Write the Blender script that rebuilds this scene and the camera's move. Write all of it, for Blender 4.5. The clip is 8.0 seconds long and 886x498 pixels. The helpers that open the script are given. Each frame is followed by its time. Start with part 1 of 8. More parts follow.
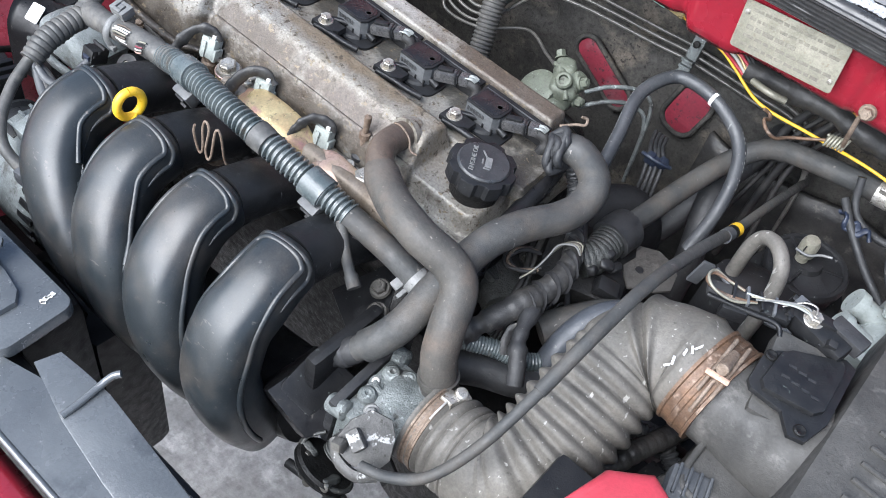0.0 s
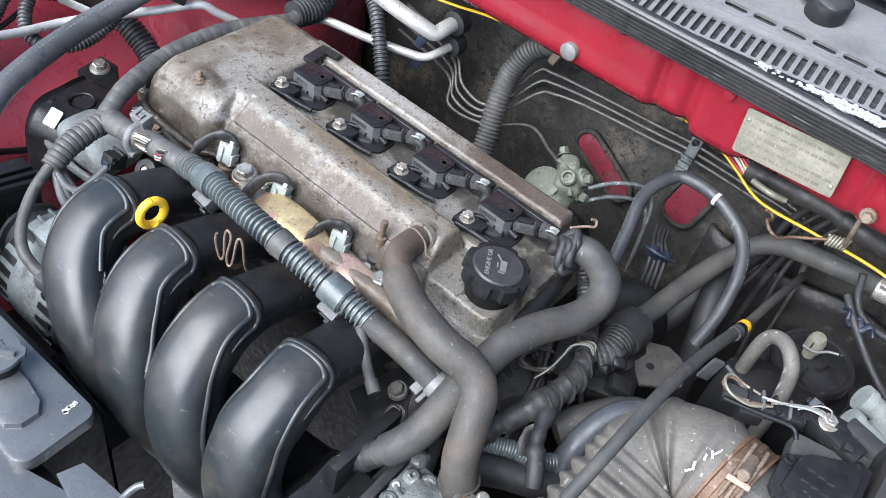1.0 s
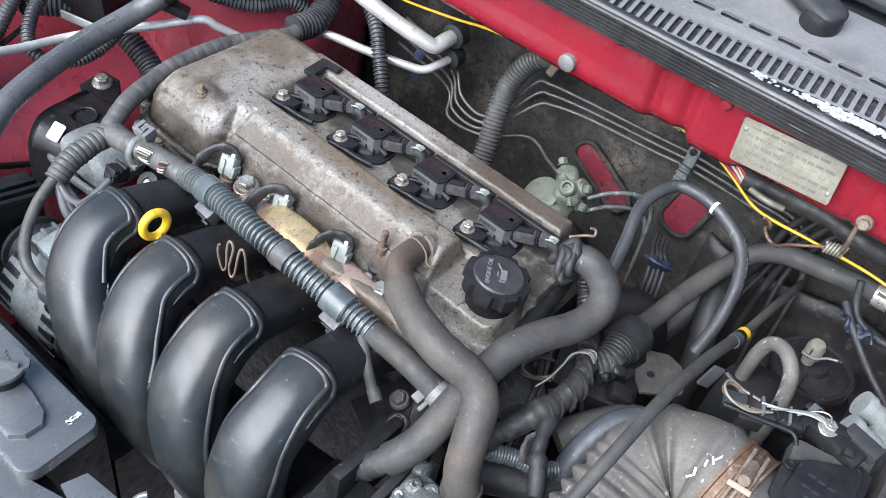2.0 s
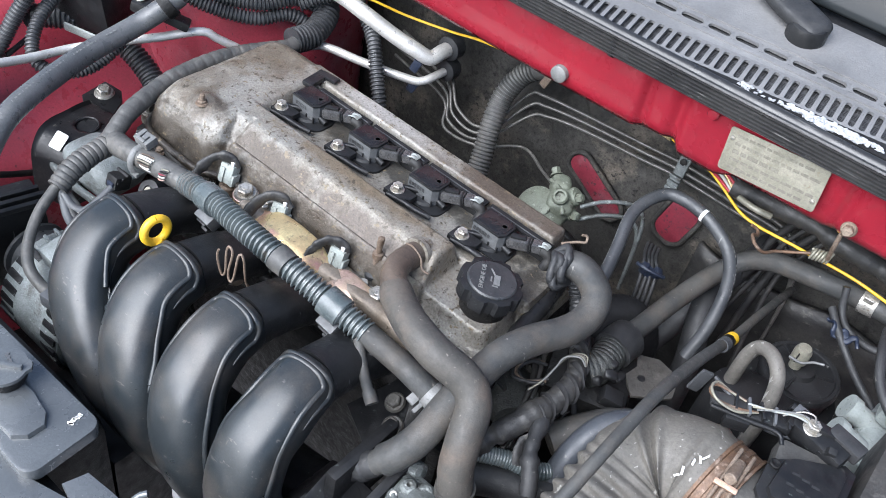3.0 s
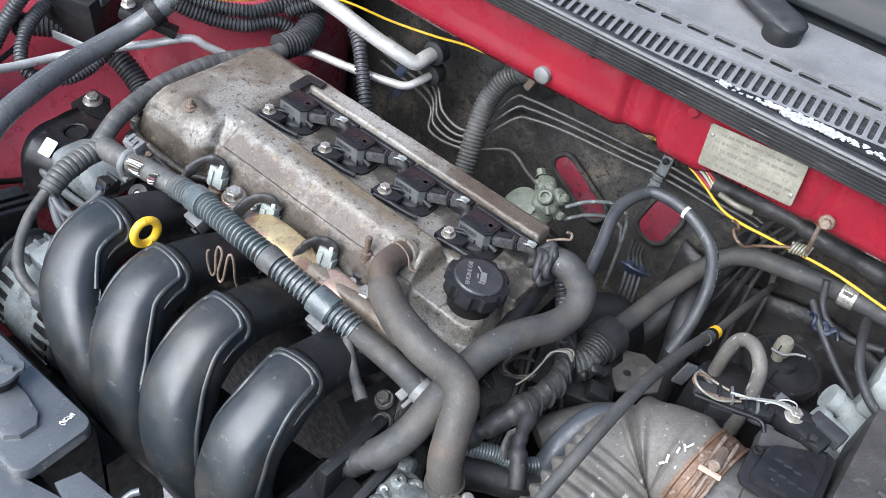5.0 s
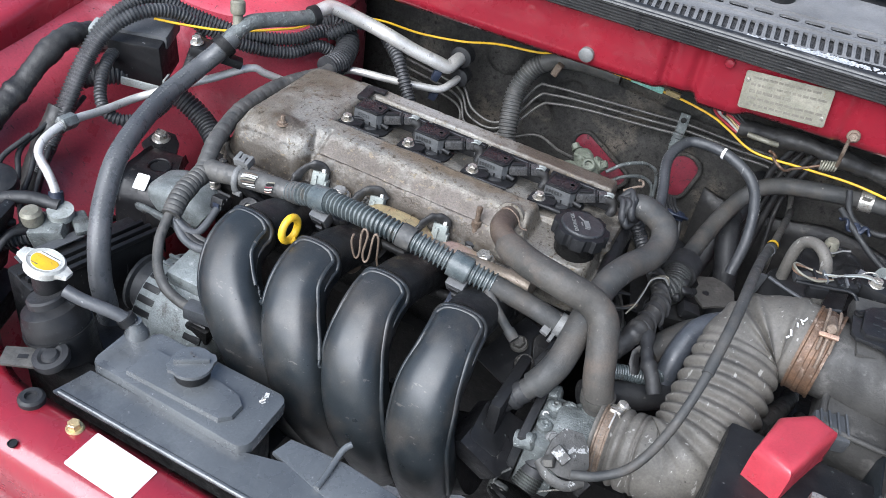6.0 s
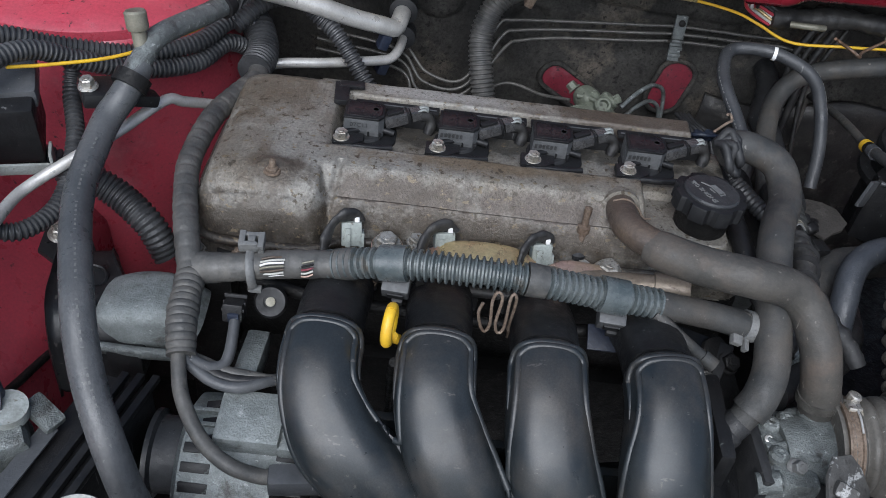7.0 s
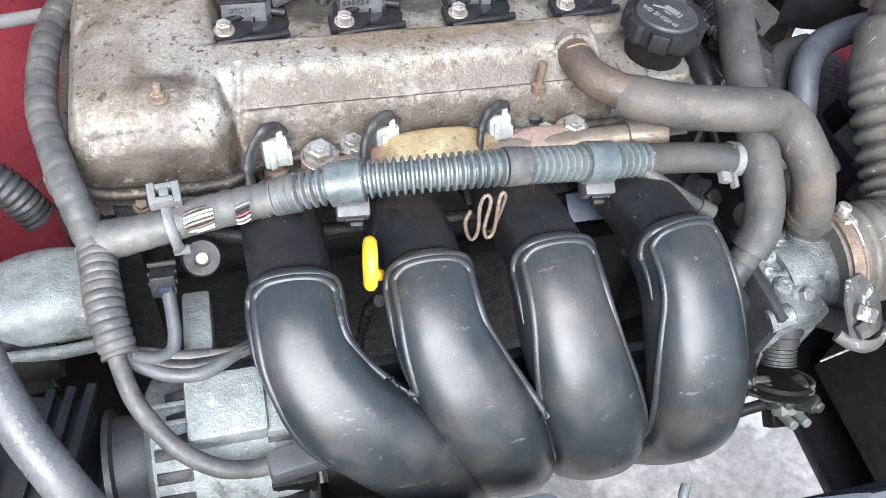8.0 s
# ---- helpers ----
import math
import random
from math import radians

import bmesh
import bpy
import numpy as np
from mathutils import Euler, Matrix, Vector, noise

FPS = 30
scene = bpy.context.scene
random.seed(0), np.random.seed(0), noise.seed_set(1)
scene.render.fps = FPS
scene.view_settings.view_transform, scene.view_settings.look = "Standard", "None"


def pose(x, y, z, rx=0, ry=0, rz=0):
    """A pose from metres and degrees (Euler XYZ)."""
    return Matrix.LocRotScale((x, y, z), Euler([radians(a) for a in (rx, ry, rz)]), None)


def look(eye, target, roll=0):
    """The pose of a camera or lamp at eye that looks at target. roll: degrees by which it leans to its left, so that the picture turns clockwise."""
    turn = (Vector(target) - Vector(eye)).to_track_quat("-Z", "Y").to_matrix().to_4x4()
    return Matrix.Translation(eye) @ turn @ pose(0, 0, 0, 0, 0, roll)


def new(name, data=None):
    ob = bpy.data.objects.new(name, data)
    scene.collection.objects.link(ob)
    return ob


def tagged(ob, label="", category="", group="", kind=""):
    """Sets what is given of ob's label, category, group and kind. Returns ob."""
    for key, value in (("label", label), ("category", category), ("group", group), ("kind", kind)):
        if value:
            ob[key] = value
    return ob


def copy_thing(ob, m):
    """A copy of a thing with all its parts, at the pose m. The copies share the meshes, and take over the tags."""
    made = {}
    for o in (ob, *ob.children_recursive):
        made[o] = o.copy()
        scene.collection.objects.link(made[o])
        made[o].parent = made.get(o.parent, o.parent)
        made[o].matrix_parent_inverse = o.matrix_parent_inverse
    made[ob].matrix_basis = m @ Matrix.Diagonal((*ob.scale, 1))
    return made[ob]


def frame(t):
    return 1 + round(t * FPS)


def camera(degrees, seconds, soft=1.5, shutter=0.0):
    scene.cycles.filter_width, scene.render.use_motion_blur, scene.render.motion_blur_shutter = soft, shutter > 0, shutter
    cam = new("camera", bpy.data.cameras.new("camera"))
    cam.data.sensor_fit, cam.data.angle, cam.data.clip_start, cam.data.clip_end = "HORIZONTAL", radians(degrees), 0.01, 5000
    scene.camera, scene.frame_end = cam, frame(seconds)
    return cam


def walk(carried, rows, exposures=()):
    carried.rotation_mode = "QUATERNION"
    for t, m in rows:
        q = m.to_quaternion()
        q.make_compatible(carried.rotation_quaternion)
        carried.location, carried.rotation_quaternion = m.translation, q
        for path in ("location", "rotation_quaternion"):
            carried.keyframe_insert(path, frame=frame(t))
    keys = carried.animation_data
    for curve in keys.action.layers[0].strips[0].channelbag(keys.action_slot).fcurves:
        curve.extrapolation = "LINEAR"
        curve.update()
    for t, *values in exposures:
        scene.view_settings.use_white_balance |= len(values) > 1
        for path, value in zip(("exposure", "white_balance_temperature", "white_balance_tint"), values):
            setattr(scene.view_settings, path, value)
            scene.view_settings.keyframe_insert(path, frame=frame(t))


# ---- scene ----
cam = camera(53.9, 8.0, soft=0.65)
PATH = [
    (0, (0.461, -0.528, 0.548), (-0.177, 0.582, -0.988), 15.2),
    (0.5, (0.436, -0.539, 0.569), (-0.239, 0.626, -0.91), 14.8),
    (1, (0.425, -0.54, 0.578), (-0.271, 0.668, -0.856), 14.5),
    (1.5, (0.426, -0.541, 0.578), (-0.28, 0.676, -0.844), 14.1),
    (3, (0.442, -0.559, 0.587), (-0.286, 0.683, -0.801), 13.9),
    (3.5, (0.452, -0.561, 0.589), (-0.285, 0.685, -0.791), 13.8),
    (4, (0.456, -0.555, 0.589), (-0.29, 0.695, -0.783), 13.7),
    (5.3, (0.455, -0.592, 0.583), (-0.245, 0.703, -0.772), 13.5),
    (5.5, (0.445, -0.661, 0.569), (-0.21, 0.684, -0.759), 12.2),
    (5.7, (0.416, -0.728, 0.572), (-0.191, 0.66, -0.733), 10.9),
    (5.9, (0.374, -0.784, 0.583), (-0.18, 0.631, -0.717), 10.3),
    (6, (0.34, -0.819, 0.567), (-0.219, 0.638, -0.683), 10.4),
    (6.3, (0.232, -0.817, 0.507), (-0.295, 0.698, -0.687), 9.0),
    (6.5, (0.118, -0.756, 0.481), (-0.3, 0.769, -0.743), 7.0),
    (6.7, (0.041, -0.715, 0.46), (-0.252, 0.828, -0.778), 6.5),
    (7, (-0.047, -0.647, 0.458), (0.001, 0.837, -0.882), 7.8),
    (7.5, (-0.131, -0.564, 0.444), (0.279, 0.684, -1.064), 10.4),
    (8, (-0.131, -0.517, 0.419), (0.29, 0.612, -1.177), 8.9),
]
EXPOSURES = [(0.0, 2.52, 6120, 10), (3.0, 2.4, 6080, 10.5), (5.5, 2.4, 6080, 10.5), (6.0, 2.1, 6080, 10), (6.3, 1.55, 6080, 10), (6.5, 1.15, 6080, 10), (6.7, 1.0, 6080, 10), (7.0, 1.2, 6080, 10), (7.3, 2.05, 6120, 10), (7.6, 2.55, 6250, 10), (8.0, 2.87, 6300, 10)]
walk(cam, [(t, look(eye, target, roll)) for t, eye, target, roll in PATH], EXPOSURES)

# ---- daylight: overcast winter sky ----
world = bpy.data.worlds.new("sky")
scene.world = world
world.use_nodes = True
wn = world.node_tree.nodes
sky = wn.new("ShaderNodeTexSky")
sky.sky_type, sky.sun_disc = "NISHITA", False
sky.sun_elevation, sky.sun_rotation = radians(43), radians(193)
sky.air_density, sky.dust_density, sky.ozone_density = 1.0, 1.5, 1.0
wn["Background"].inputs[1].default_value = 0.05
grey = wn.new("ShaderNodeHueSaturation")
grey.inputs["Saturation"].default_value = 0.85
world.node_tree.links.new(sky.outputs[0], grey.inputs["Color"])
world.node_tree.links.new(grey.outputs[0], wn["Background"].inputs[0])
sun = new("sun", bpy.data.lights.new("sun", "SUN"))
sun.data.energy, sun.data.angle, sun.data.color = 1.75, radians(60), (0.985, 0.99, 1.0)
sun.matrix_world = look((-0.33, -1.42, 1.36), (0, 0, 0))

# ---- materials ----
MATS = {}


def surface(name, base, other, rough=0.6, metal=0.0, coarse=22.0, fine=350.0, spread=0.5, bump=0.3, third=None, third_at=0.62, third_scale=14.0,
            coat=0.0, specular=0.5, rough_var=0.2, third_soft=0.05, grime=None, grime_at=0.6, scuff=None, scuff_at=0.66, grain=0.35, stretch=(1, 1, 0.12), pebble=0.0, stains_and_shade=()):
    """Two colours mixed by coarse clouds; grain; a third colour in patches; specks of grime; long scuffs; fine relief."""
    m = bpy.data.materials.new(name)
    m.use_nodes = True
    n, l = m.node_tree.nodes, m.node_tree.links
    b = n["Principled BSDF"]
    co = n.new("ShaderNodeTexCoord")

    def clouds(scale, detail=4.0, rough_=0.6, squash=None):
        t = n.new("ShaderNodeTexNoise")
        t.inputs["Scale"].default_value, t.inputs["Detail"].default_value, t.inputs["Roughness"].default_value = scale, detail, rough_
        if squash:
            mp = n.new("ShaderNodeMapping")
            mp.inputs["Scale"].default_value = squash
            mp.inputs["Rotation"].default_value = (0.4, 0.3, 0.5)
            l.new(co.outputs["Object"], mp.inputs["Vector"])
            l.new(mp.outputs[0], t.inputs["Vector"])
        else:
            l.new(co.outputs["Object"], t.inputs["Vector"])
        return t.outputs["Fac"]

    def ramp(fac, lo, hi, to_lo=0.0, to_hi=1.0):
        r = n.new("ShaderNodeMapRange")
        for k, v in (("From Min", lo), ("From Max", hi), ("To Min", to_lo), ("To Max", to_hi)):
            r.inputs[k].default_value = v
        l.new(fac, r.inputs["Value"])
        return r.outputs["Result"]

    def mix(fac, a, c, how="MIX"):
        x = n.new("ShaderNodeMix")
        x.data_type, x.blend_type = "RGBA", how
        if isinstance(fac, float):
            x.inputs["Factor"].default_value = fac
        else:
            l.new(fac, x.inputs["Factor"])
        for sock, v in ((x.inputs["A"], a), (x.inputs["B"], c)):
            if isinstance(v, tuple):
                sock.default_value = (*v, 1)
            else:
                l.new(v, sock)
        return x.outputs["Result"]

    big, small = clouds(coarse, 5.0), clouds(fine, 4.0, 0.7)
    col = mix(ramp(big, 0.5 - spread * 0.22, 0.5 + spread * 0.22), base, other)
    if third:
        col = mix(ramp(clouds(third_scale, 8.0, 0.65), third_at - third_soft, third_at + third_soft), col, third)
    # Noisy-edged patches: true stains, and shade put into the colour.
    for at, size, tone, strength in stains_and_shade:
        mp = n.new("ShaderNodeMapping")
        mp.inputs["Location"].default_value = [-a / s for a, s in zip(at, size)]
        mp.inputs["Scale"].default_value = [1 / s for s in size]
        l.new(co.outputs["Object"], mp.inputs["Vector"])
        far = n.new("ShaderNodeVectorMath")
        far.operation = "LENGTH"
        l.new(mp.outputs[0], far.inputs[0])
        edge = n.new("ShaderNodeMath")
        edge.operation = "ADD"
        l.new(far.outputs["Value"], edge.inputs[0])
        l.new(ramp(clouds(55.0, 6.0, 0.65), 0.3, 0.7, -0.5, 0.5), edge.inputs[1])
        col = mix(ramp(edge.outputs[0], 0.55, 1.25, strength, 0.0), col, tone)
    if grime:
        col = mix(ramp(clouds(150.0, 6.0, 0.65), grime_at - 0.03, grime_at + 0.03), col, grime)
    if scuff:
        col = mix(ramp(clouds(170.0, 3.0, 0.6, stretch), scuff_at, scuff_at + 0.03), col, scuff)
    v = ramp(small, 0.3, 0.7, 1 - grain, 1 + grain)
    g = n.new("ShaderNodeCombineColor")
    for k in range(3):
        l.new(v, g.inputs[k])
    col = mix(1.0, col, g.outputs[0], "MULTIPLY")
    l.new(col, b.inputs["Base Color"])
    l.new(ramp(clouds(coarse * 3.1, 5.0), 0.3, 0.7, max(rough - rough_var, 0.06), min(rough + rough_var, 1)), b.inputs["Roughness"])
    b.inputs["Metallic"].default_value = metal
    b.inputs["Specular IOR Level"].default_value = specular
    b.inputs["Coat Weight"].default_value = coat
    if bump:
        bp = n.new("ShaderNodeBump")
        bp.inputs["Strength"].default_value, bp.inputs["Distance"].default_value = bump, 0.0012
        l.new(small, bp.inputs["Height"])
        last = bp
        if pebble:
            b2 = n.new("ShaderNodeBump")
            b2.inputs["Strength"].default_value, b2.inputs["Distance"].default_value = pebble, 0.004
            l.new(clouds(coarse * 2.5, 4.0), b2.inputs["Height"])
            l.new(bp.outputs["Normal"], b2.inputs["Normal"])
            last = b2
        l.new(last.outputs["Normal"], b.inputs["Normal"])
    MATS[name] = m
    return m


CAST = surface("cast_aluminium", (0.238, 0.230, 0.210), (0.192, 0.180, 0.156), 0.46, 0.25, 18, 420, 1.6, 0.6, (0.150, 0.127, 0.096), 0.57, 9, third_soft=0.16, grime=(0.062, 0.050, 0.036), grime_at=0.605, scuff=(0.140, 0.112, 0.074), scuff_at=0.63, stretch=(0.7, 1, 1), grain=0.34, pebble=0.18,
               stains_and_shade=[((-0.070, -0.066, -0.010), (0.095, 0.0155, 0.026), (0.052, 0.038, 0.028), 0.85), ((0.066, -0.066, -0.010), (0.072, 0.0150, 0.024), (0.060, 0.044, 0.035), 0.8), ((-0.19, -0.096, -0.034), (0.085, 0.024, 0.030), (0.050, 0.040, 0.030), 0.85),
                       ((-0.205, 0.055, 0.004), (0.055, 0.05, 0.02), (0.092, 0.070, 0.045), 0.6), ((-0.179, -0.07, 0.006), (0.032, 0.026, 0.02), (0.062, 0.048, 0.036), 0.8), ((0.215, 0.0, -0.024), (0.045, 0.045, 0.020), (0.045, 0.038, 0.030), 0.85),
                       # Coil trough and flange bands: dark gasket line plus crevice shade in the colour.
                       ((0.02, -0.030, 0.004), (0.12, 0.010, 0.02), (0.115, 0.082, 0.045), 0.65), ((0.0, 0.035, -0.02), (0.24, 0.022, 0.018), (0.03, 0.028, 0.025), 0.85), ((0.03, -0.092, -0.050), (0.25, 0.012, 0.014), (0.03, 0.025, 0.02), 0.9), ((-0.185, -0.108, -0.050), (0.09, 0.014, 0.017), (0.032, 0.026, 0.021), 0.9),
                       # The long lower-face band paints in that face's dark reflection.
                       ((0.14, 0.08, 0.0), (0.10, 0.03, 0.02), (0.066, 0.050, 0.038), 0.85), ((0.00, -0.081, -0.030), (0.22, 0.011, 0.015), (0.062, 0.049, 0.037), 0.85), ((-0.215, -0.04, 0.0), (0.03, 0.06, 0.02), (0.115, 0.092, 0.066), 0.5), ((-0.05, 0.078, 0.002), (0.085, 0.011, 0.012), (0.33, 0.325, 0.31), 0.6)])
BRACKET_GREY = surface("dusty_bracket", (0.060, 0.055, 0.049), (0.038, 0.035, 0.031), 0.7, 0.1, 60, 500, 0.8, 0.4, (0.078, 0.072, 0.064), 0.60, 40, grime=(0.02, 0.018, 0.015), grime_at=0.62, grain=0.25, pebble=0.2)
ALLOY = surface("grey_alloy", (0.165, 0.180, 0.176), (0.085, 0.094, 0.092), 0.5, 0.2, 70, 700, 0.8, 0.5, (0.05, 0.05, 0.046), 0.60, 60, grime=(0.34, 0.36, 0.35), grime_at=0.635, grain=0.22, pebble=0.45)
FLAKED = surface("flaking_bracket", (0.085, 0.083, 0.078), (0.055, 0.053, 0.050), 0.6, 0.1, 60, 500, 0.8, 0.5, (0.36, 0.36, 0.35), 0.585, 75, third_soft=0.02, grime=(0.03, 0.028, 0.025), grime_at=0.64, grain=0.2, pebble=0.2)
DIRTY_ALLOY = surface("dirty_alloy", (0.050, 0.052, 0.049), (0.028, 0.029, 0.027), 0.5, 0.2, 50, 500, 0.8, 0.4, grime=(0.11, 0.105, 0.095), grime_at=0.65, grain=0.25, pebble=0.4)
CASE_ALLOY = surface("weathered_alloy", (0.24, 0.262, 0.258), (0.15, 0.165, 0.162), 0.5, 0.2, 60, 600, 0.8, 0.4, (0.09, 0.09, 0.084), 0.62, 45, grime=(0.33, 0.345, 0.34), grime_at=0.66, grain=0.2, pebble=0.3)
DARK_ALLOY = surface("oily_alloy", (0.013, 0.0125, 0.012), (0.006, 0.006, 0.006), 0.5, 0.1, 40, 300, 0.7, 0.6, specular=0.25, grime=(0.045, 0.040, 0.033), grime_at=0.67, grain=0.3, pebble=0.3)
BRIGHT = surface("bright_pipe", (0.60, 0.585, 0.555), (0.46, 0.448, 0.425), 0.40, 0.45, 30, 500, 0.5, 0.15, grime=(0.26, 0.25, 0.23), grime_at=0.69, grain=0.12)
ZINC = surface("zinc_bolt", (0.44, 0.425, 0.395), (0.26, 0.238, 0.20), 0.36, 0.6, 90, 700, 0.6, 0.25, grime=(0.14, 0.10, 0.06), grime_at=0.65, grain=0.2)
DARK_BOLT = surface("dirty_bolt", (0.10, 0.095, 0.085), (0.06, 0.056, 0.05), 0.45, 0.4, 90, 700, 0.6, 0.3, grain=0.2)
RUST = surface("rusty_steel", (0.115, 0.080, 0.056), (0.215, 0.168, 0.130), 0.65, 0.3, 70, 500, 0.7, 0.7, grain=0.4)
COPPER = surface("rusty_clamp", (0.155, 0.090, 0.054), (0.09, 0.060, 0.043), 0.5, 0.35, 70, 450, 0.8, 0.6, (0.29, 0.215, 0.165), 0.62, 70, grain=0.35)
PALE_COPPER = surface("worn_copper", (0.42, 0.28, 0.21), (0.30, 0.19, 0.13), 0.45, 0.4, 80, 500, 0.7, 0.4, grain=0.25)
GOLD = surface("gold_plated_steel", (0.62, 0.51, 0.27), (0.46, 0.33, 0.18), 0.38, 0.6, 28, 400, 0.6, 0.3, (0.42, 0.22, 0.2), 0.56, 22, grime=(0.16, 0.11, 0.07), grime_at=0.66, grain=0.2)
BLACK_PLASTIC = surface("black_plastic", (0.0066, 0.006875, 0.0077), (0.0143, 0.0143, 0.01485), 0.48, 0, 28, 500, 0.7, 0.3, specular=0.36, grime=(0.07, 0.08, 0.075), grime_at=0.68, scuff=(0.10, 0.10, 0.10), scuff_at=0.70, grain=0.2)
RUNNER = surface("moulded_plastic", (0.0112, 0.0146, 0.0170), (0.0212, 0.0250, 0.0275), 0.35, 0, 20, 650, 0.8, 0.10, specular=0.5, grime=(0.060, 0.056, 0.051), grime_at=0.675, scuff=(0.068, 0.064, 0.060), scuff_at=0.672, grain=0.28, rough_var=0.08, third=(0.048, 0.043, 0.038), third_at=0.585, third_soft=0.12, third_scale=16, stretch=(0.35, 1, 1))
GUIDE = surface("weathered_black_plastic", (0.060, 0.065, 0.069), (0.098, 0.104, 0.107), 0.25, 0, 9, 420, 0.8, 0.15, third=(0.036, 0.039, 0.043), third_at=0.6, third_scale=6, grime=(0.18, 0.18, 0.18), grime_at=0.70, scuff=(0.2, 0.2, 0.2), scuff_at=0.70, grain=0.15, specular=0.75, coat=0.35, rough_var=0.10)
DUSTY = surface("dusty_casing", (0.0328, 0.03198, 0.03034), (0.0615, 0.05904, 0.05494), 0.62, 0, 24, 420, 0.8, 0.4, specular=0.35, third=(0.105, 0.10, 0.093), third_at=0.62, third_scale=30, grime=(0.03, 0.028, 0.026), grime_at=0.65, grain=0.15)
BLACK_STEEL = surface("black_painted_steel", (0.008, 0.008, 0.009), (0.015, 0.015, 0.016), 0.42, 0, 40, 420, 0.7, 0.2, specular=0.35, grime=(0.06, 0.055, 0.05), grime_at=0.66, grain=0.25)
GREY_PLASTIC = surface("dusty_black_plastic", (0.045, 0.048, 0.052), (0.085, 0.088, 0.092), 0.5, 0, 18, 420, 0.7, 0.3, grime=(0.16, 0.155, 0.15), grime_at=0.68, scuff=(0.17, 0.17, 0.17), scuff_at=0.69, grain=0.15)
COIL_GREY = surface("coil_plastic", (0.0186, 0.01922, 0.02046), (0.0341, 0.03472, 0.03596), 0.42, 0, 40, 420, 0.7, 0.25, grime=(0.10, 0.095, 0.09), grime_at=0.67, grain=0.25)
RUBBER = surface("dusty_rubber", (0.0285, 0.0300, 0.0302), (0.0560, 0.0550, 0.0520), 0.62, 0, 30, 420, 0.7, 0.4, specular=0.4, third=(0.078, 0.066, 0.054), third_at=0.61, third_soft=0.15, third_scale=20, grime=(0.15, 0.135, 0.12), grime_at=0.70, scuff=(0.16, 0.15, 0.14), scuff_at=0.70, grain=0.14)
DARK_RUBBER = surface("dark_rubber", (0.014, 0.0147, 0.0161), (0.0294, 0.0294, 0.0301), 0.55, 0, 32, 420, 0.7, 0.4, specular=0.4, grime=(0.10, 0.095, 0.088), grime_at=0.68, grain=0.18)
GREY_RUBBER = surface("grey_rubber_bellows", (0.0780, 0.072, 0.0632), (0.1250, 0.1155, 0.1010), 0.6, 0, 26, 380, 0.7, 0.4, specular=0.4, third=(0.085, 0.079, 0.07), third_at=0.6, third_scale=24, third_soft=0.07, grime=(0.05, 0.046, 0.04), grime_at=0.66, scuff=(0.27, 0.26, 0.24), scuff_at=0.655, grain=0.2)
CONDUIT = surface("corrugated_conduit", (0.058, 0.072, 0.075), (0.105, 0.118, 0.118), 0.27, 0, 40, 450, 0.6, 0.2, third=(0.09, 0.08, 0.066), third_at=0.62, third_scale=26, grime=(0.16, 0.155, 0.145), grime_at=0.70, grain=0.2)
DARK_CONDUIT = surface("dark_conduit", (0.024, 0.025, 0.027), (0.050, 0.051, 0.053), 0.44, 0, 34, 450, 0.6, 0.3, grime=(0.085, 0.08, 0.075), grime_at=0.67, grain=0.3)
TAN_RUBBER = surface("weathered_rubber", (0.038, 0.037, 0.034), (0.072, 0.066, 0.058), 0.6, 0, 26, 420, 0.8, 0.4, specular=0.4, third=(0.098, 0.076, 0.060), third_at=0.62, third_soft=0.12, third_scale=18, grime=(0.16, 0.14, 0.12), grime_at=0.68, scuff=(0.17, 0.155, 0.135), scuff_at=0.69, grain=0.16)
COIL_WALL = surface("chalky_coil_wall", (0.052, 0.054, 0.056), (0.092, 0.094, 0.095), 0.5, 0, 60, 420, 0.8, 0.25, grime=(0.05, 0.048, 0.045), grime_at=0.66, grain=0.2)
GLOSSY = surface("glossy_resin", (0.007, 0.007, 0.008), (0.014, 0.013, 0.014), 0.22, 0, 40, 300, 0.7, 0.3, specular=0.45, grime=(0.06, 0.058, 0.055), grime_at=0.70, grain=0.2, rough_var=0.12)
BROWN_RUBBER = surface("brown_rubber", (0.055, 0.042, 0.034), (0.095, 0.07, 0.052), 0.5, 0, 35, 420, 0.7, 0.3, grime=(0.03, 0.026, 0.022), grime_at=0.64, grain=0.25)
TAPE = surface("harness_tape", (0.044, 0.045, 0.044), (0.092, 0.089, 0.083), 0.52, 0, 45, 420, 0.7, 0.25, specular=0.45, third=(0.125, 0.118, 0.105), third_at=0.64, third_scale=40, third_soft=0.1, grime=(0.022, 0.021, 0.02), grime_at=0.69, grain=0.14, pebble=0.12)
DARK_TAPE = surface("dark_tape", (0.0128, 0.0128, 0.0136), (0.04, 0.0384, 0.036), 0.5, 0, 32, 420, 0.7, 0.3, specular=0.45, third=(0.09, 0.085, 0.075), third_at=0.64, third_scale=50, grain=0.3, pebble=0.2)
SEAL = surface("black_seal_rubber", (0.009, 0.009, 0.010), (0.017, 0.017, 0.018), 0.7, 0, 30, 450, 0.7, 0.2, specular=0.25, grime=(0.04, 0.04, 0.04), grime_at=0.70, grain=0.25)
STRIP = surface("weathered_strip_rubber", (0.015, 0.015, 0.0155), (0.030, 0.0295, 0.029), 0.34, 0, 24, 450, 0.8, 0.15, specular=0.55, grime=(0.08, 0.078, 0.075), grime_at=0.66, scuff=(0.10, 0.098, 0.095), scuff_at=0.66, stretch=(0.08, 1, 1), grain=0.2, rough_var=0.10)
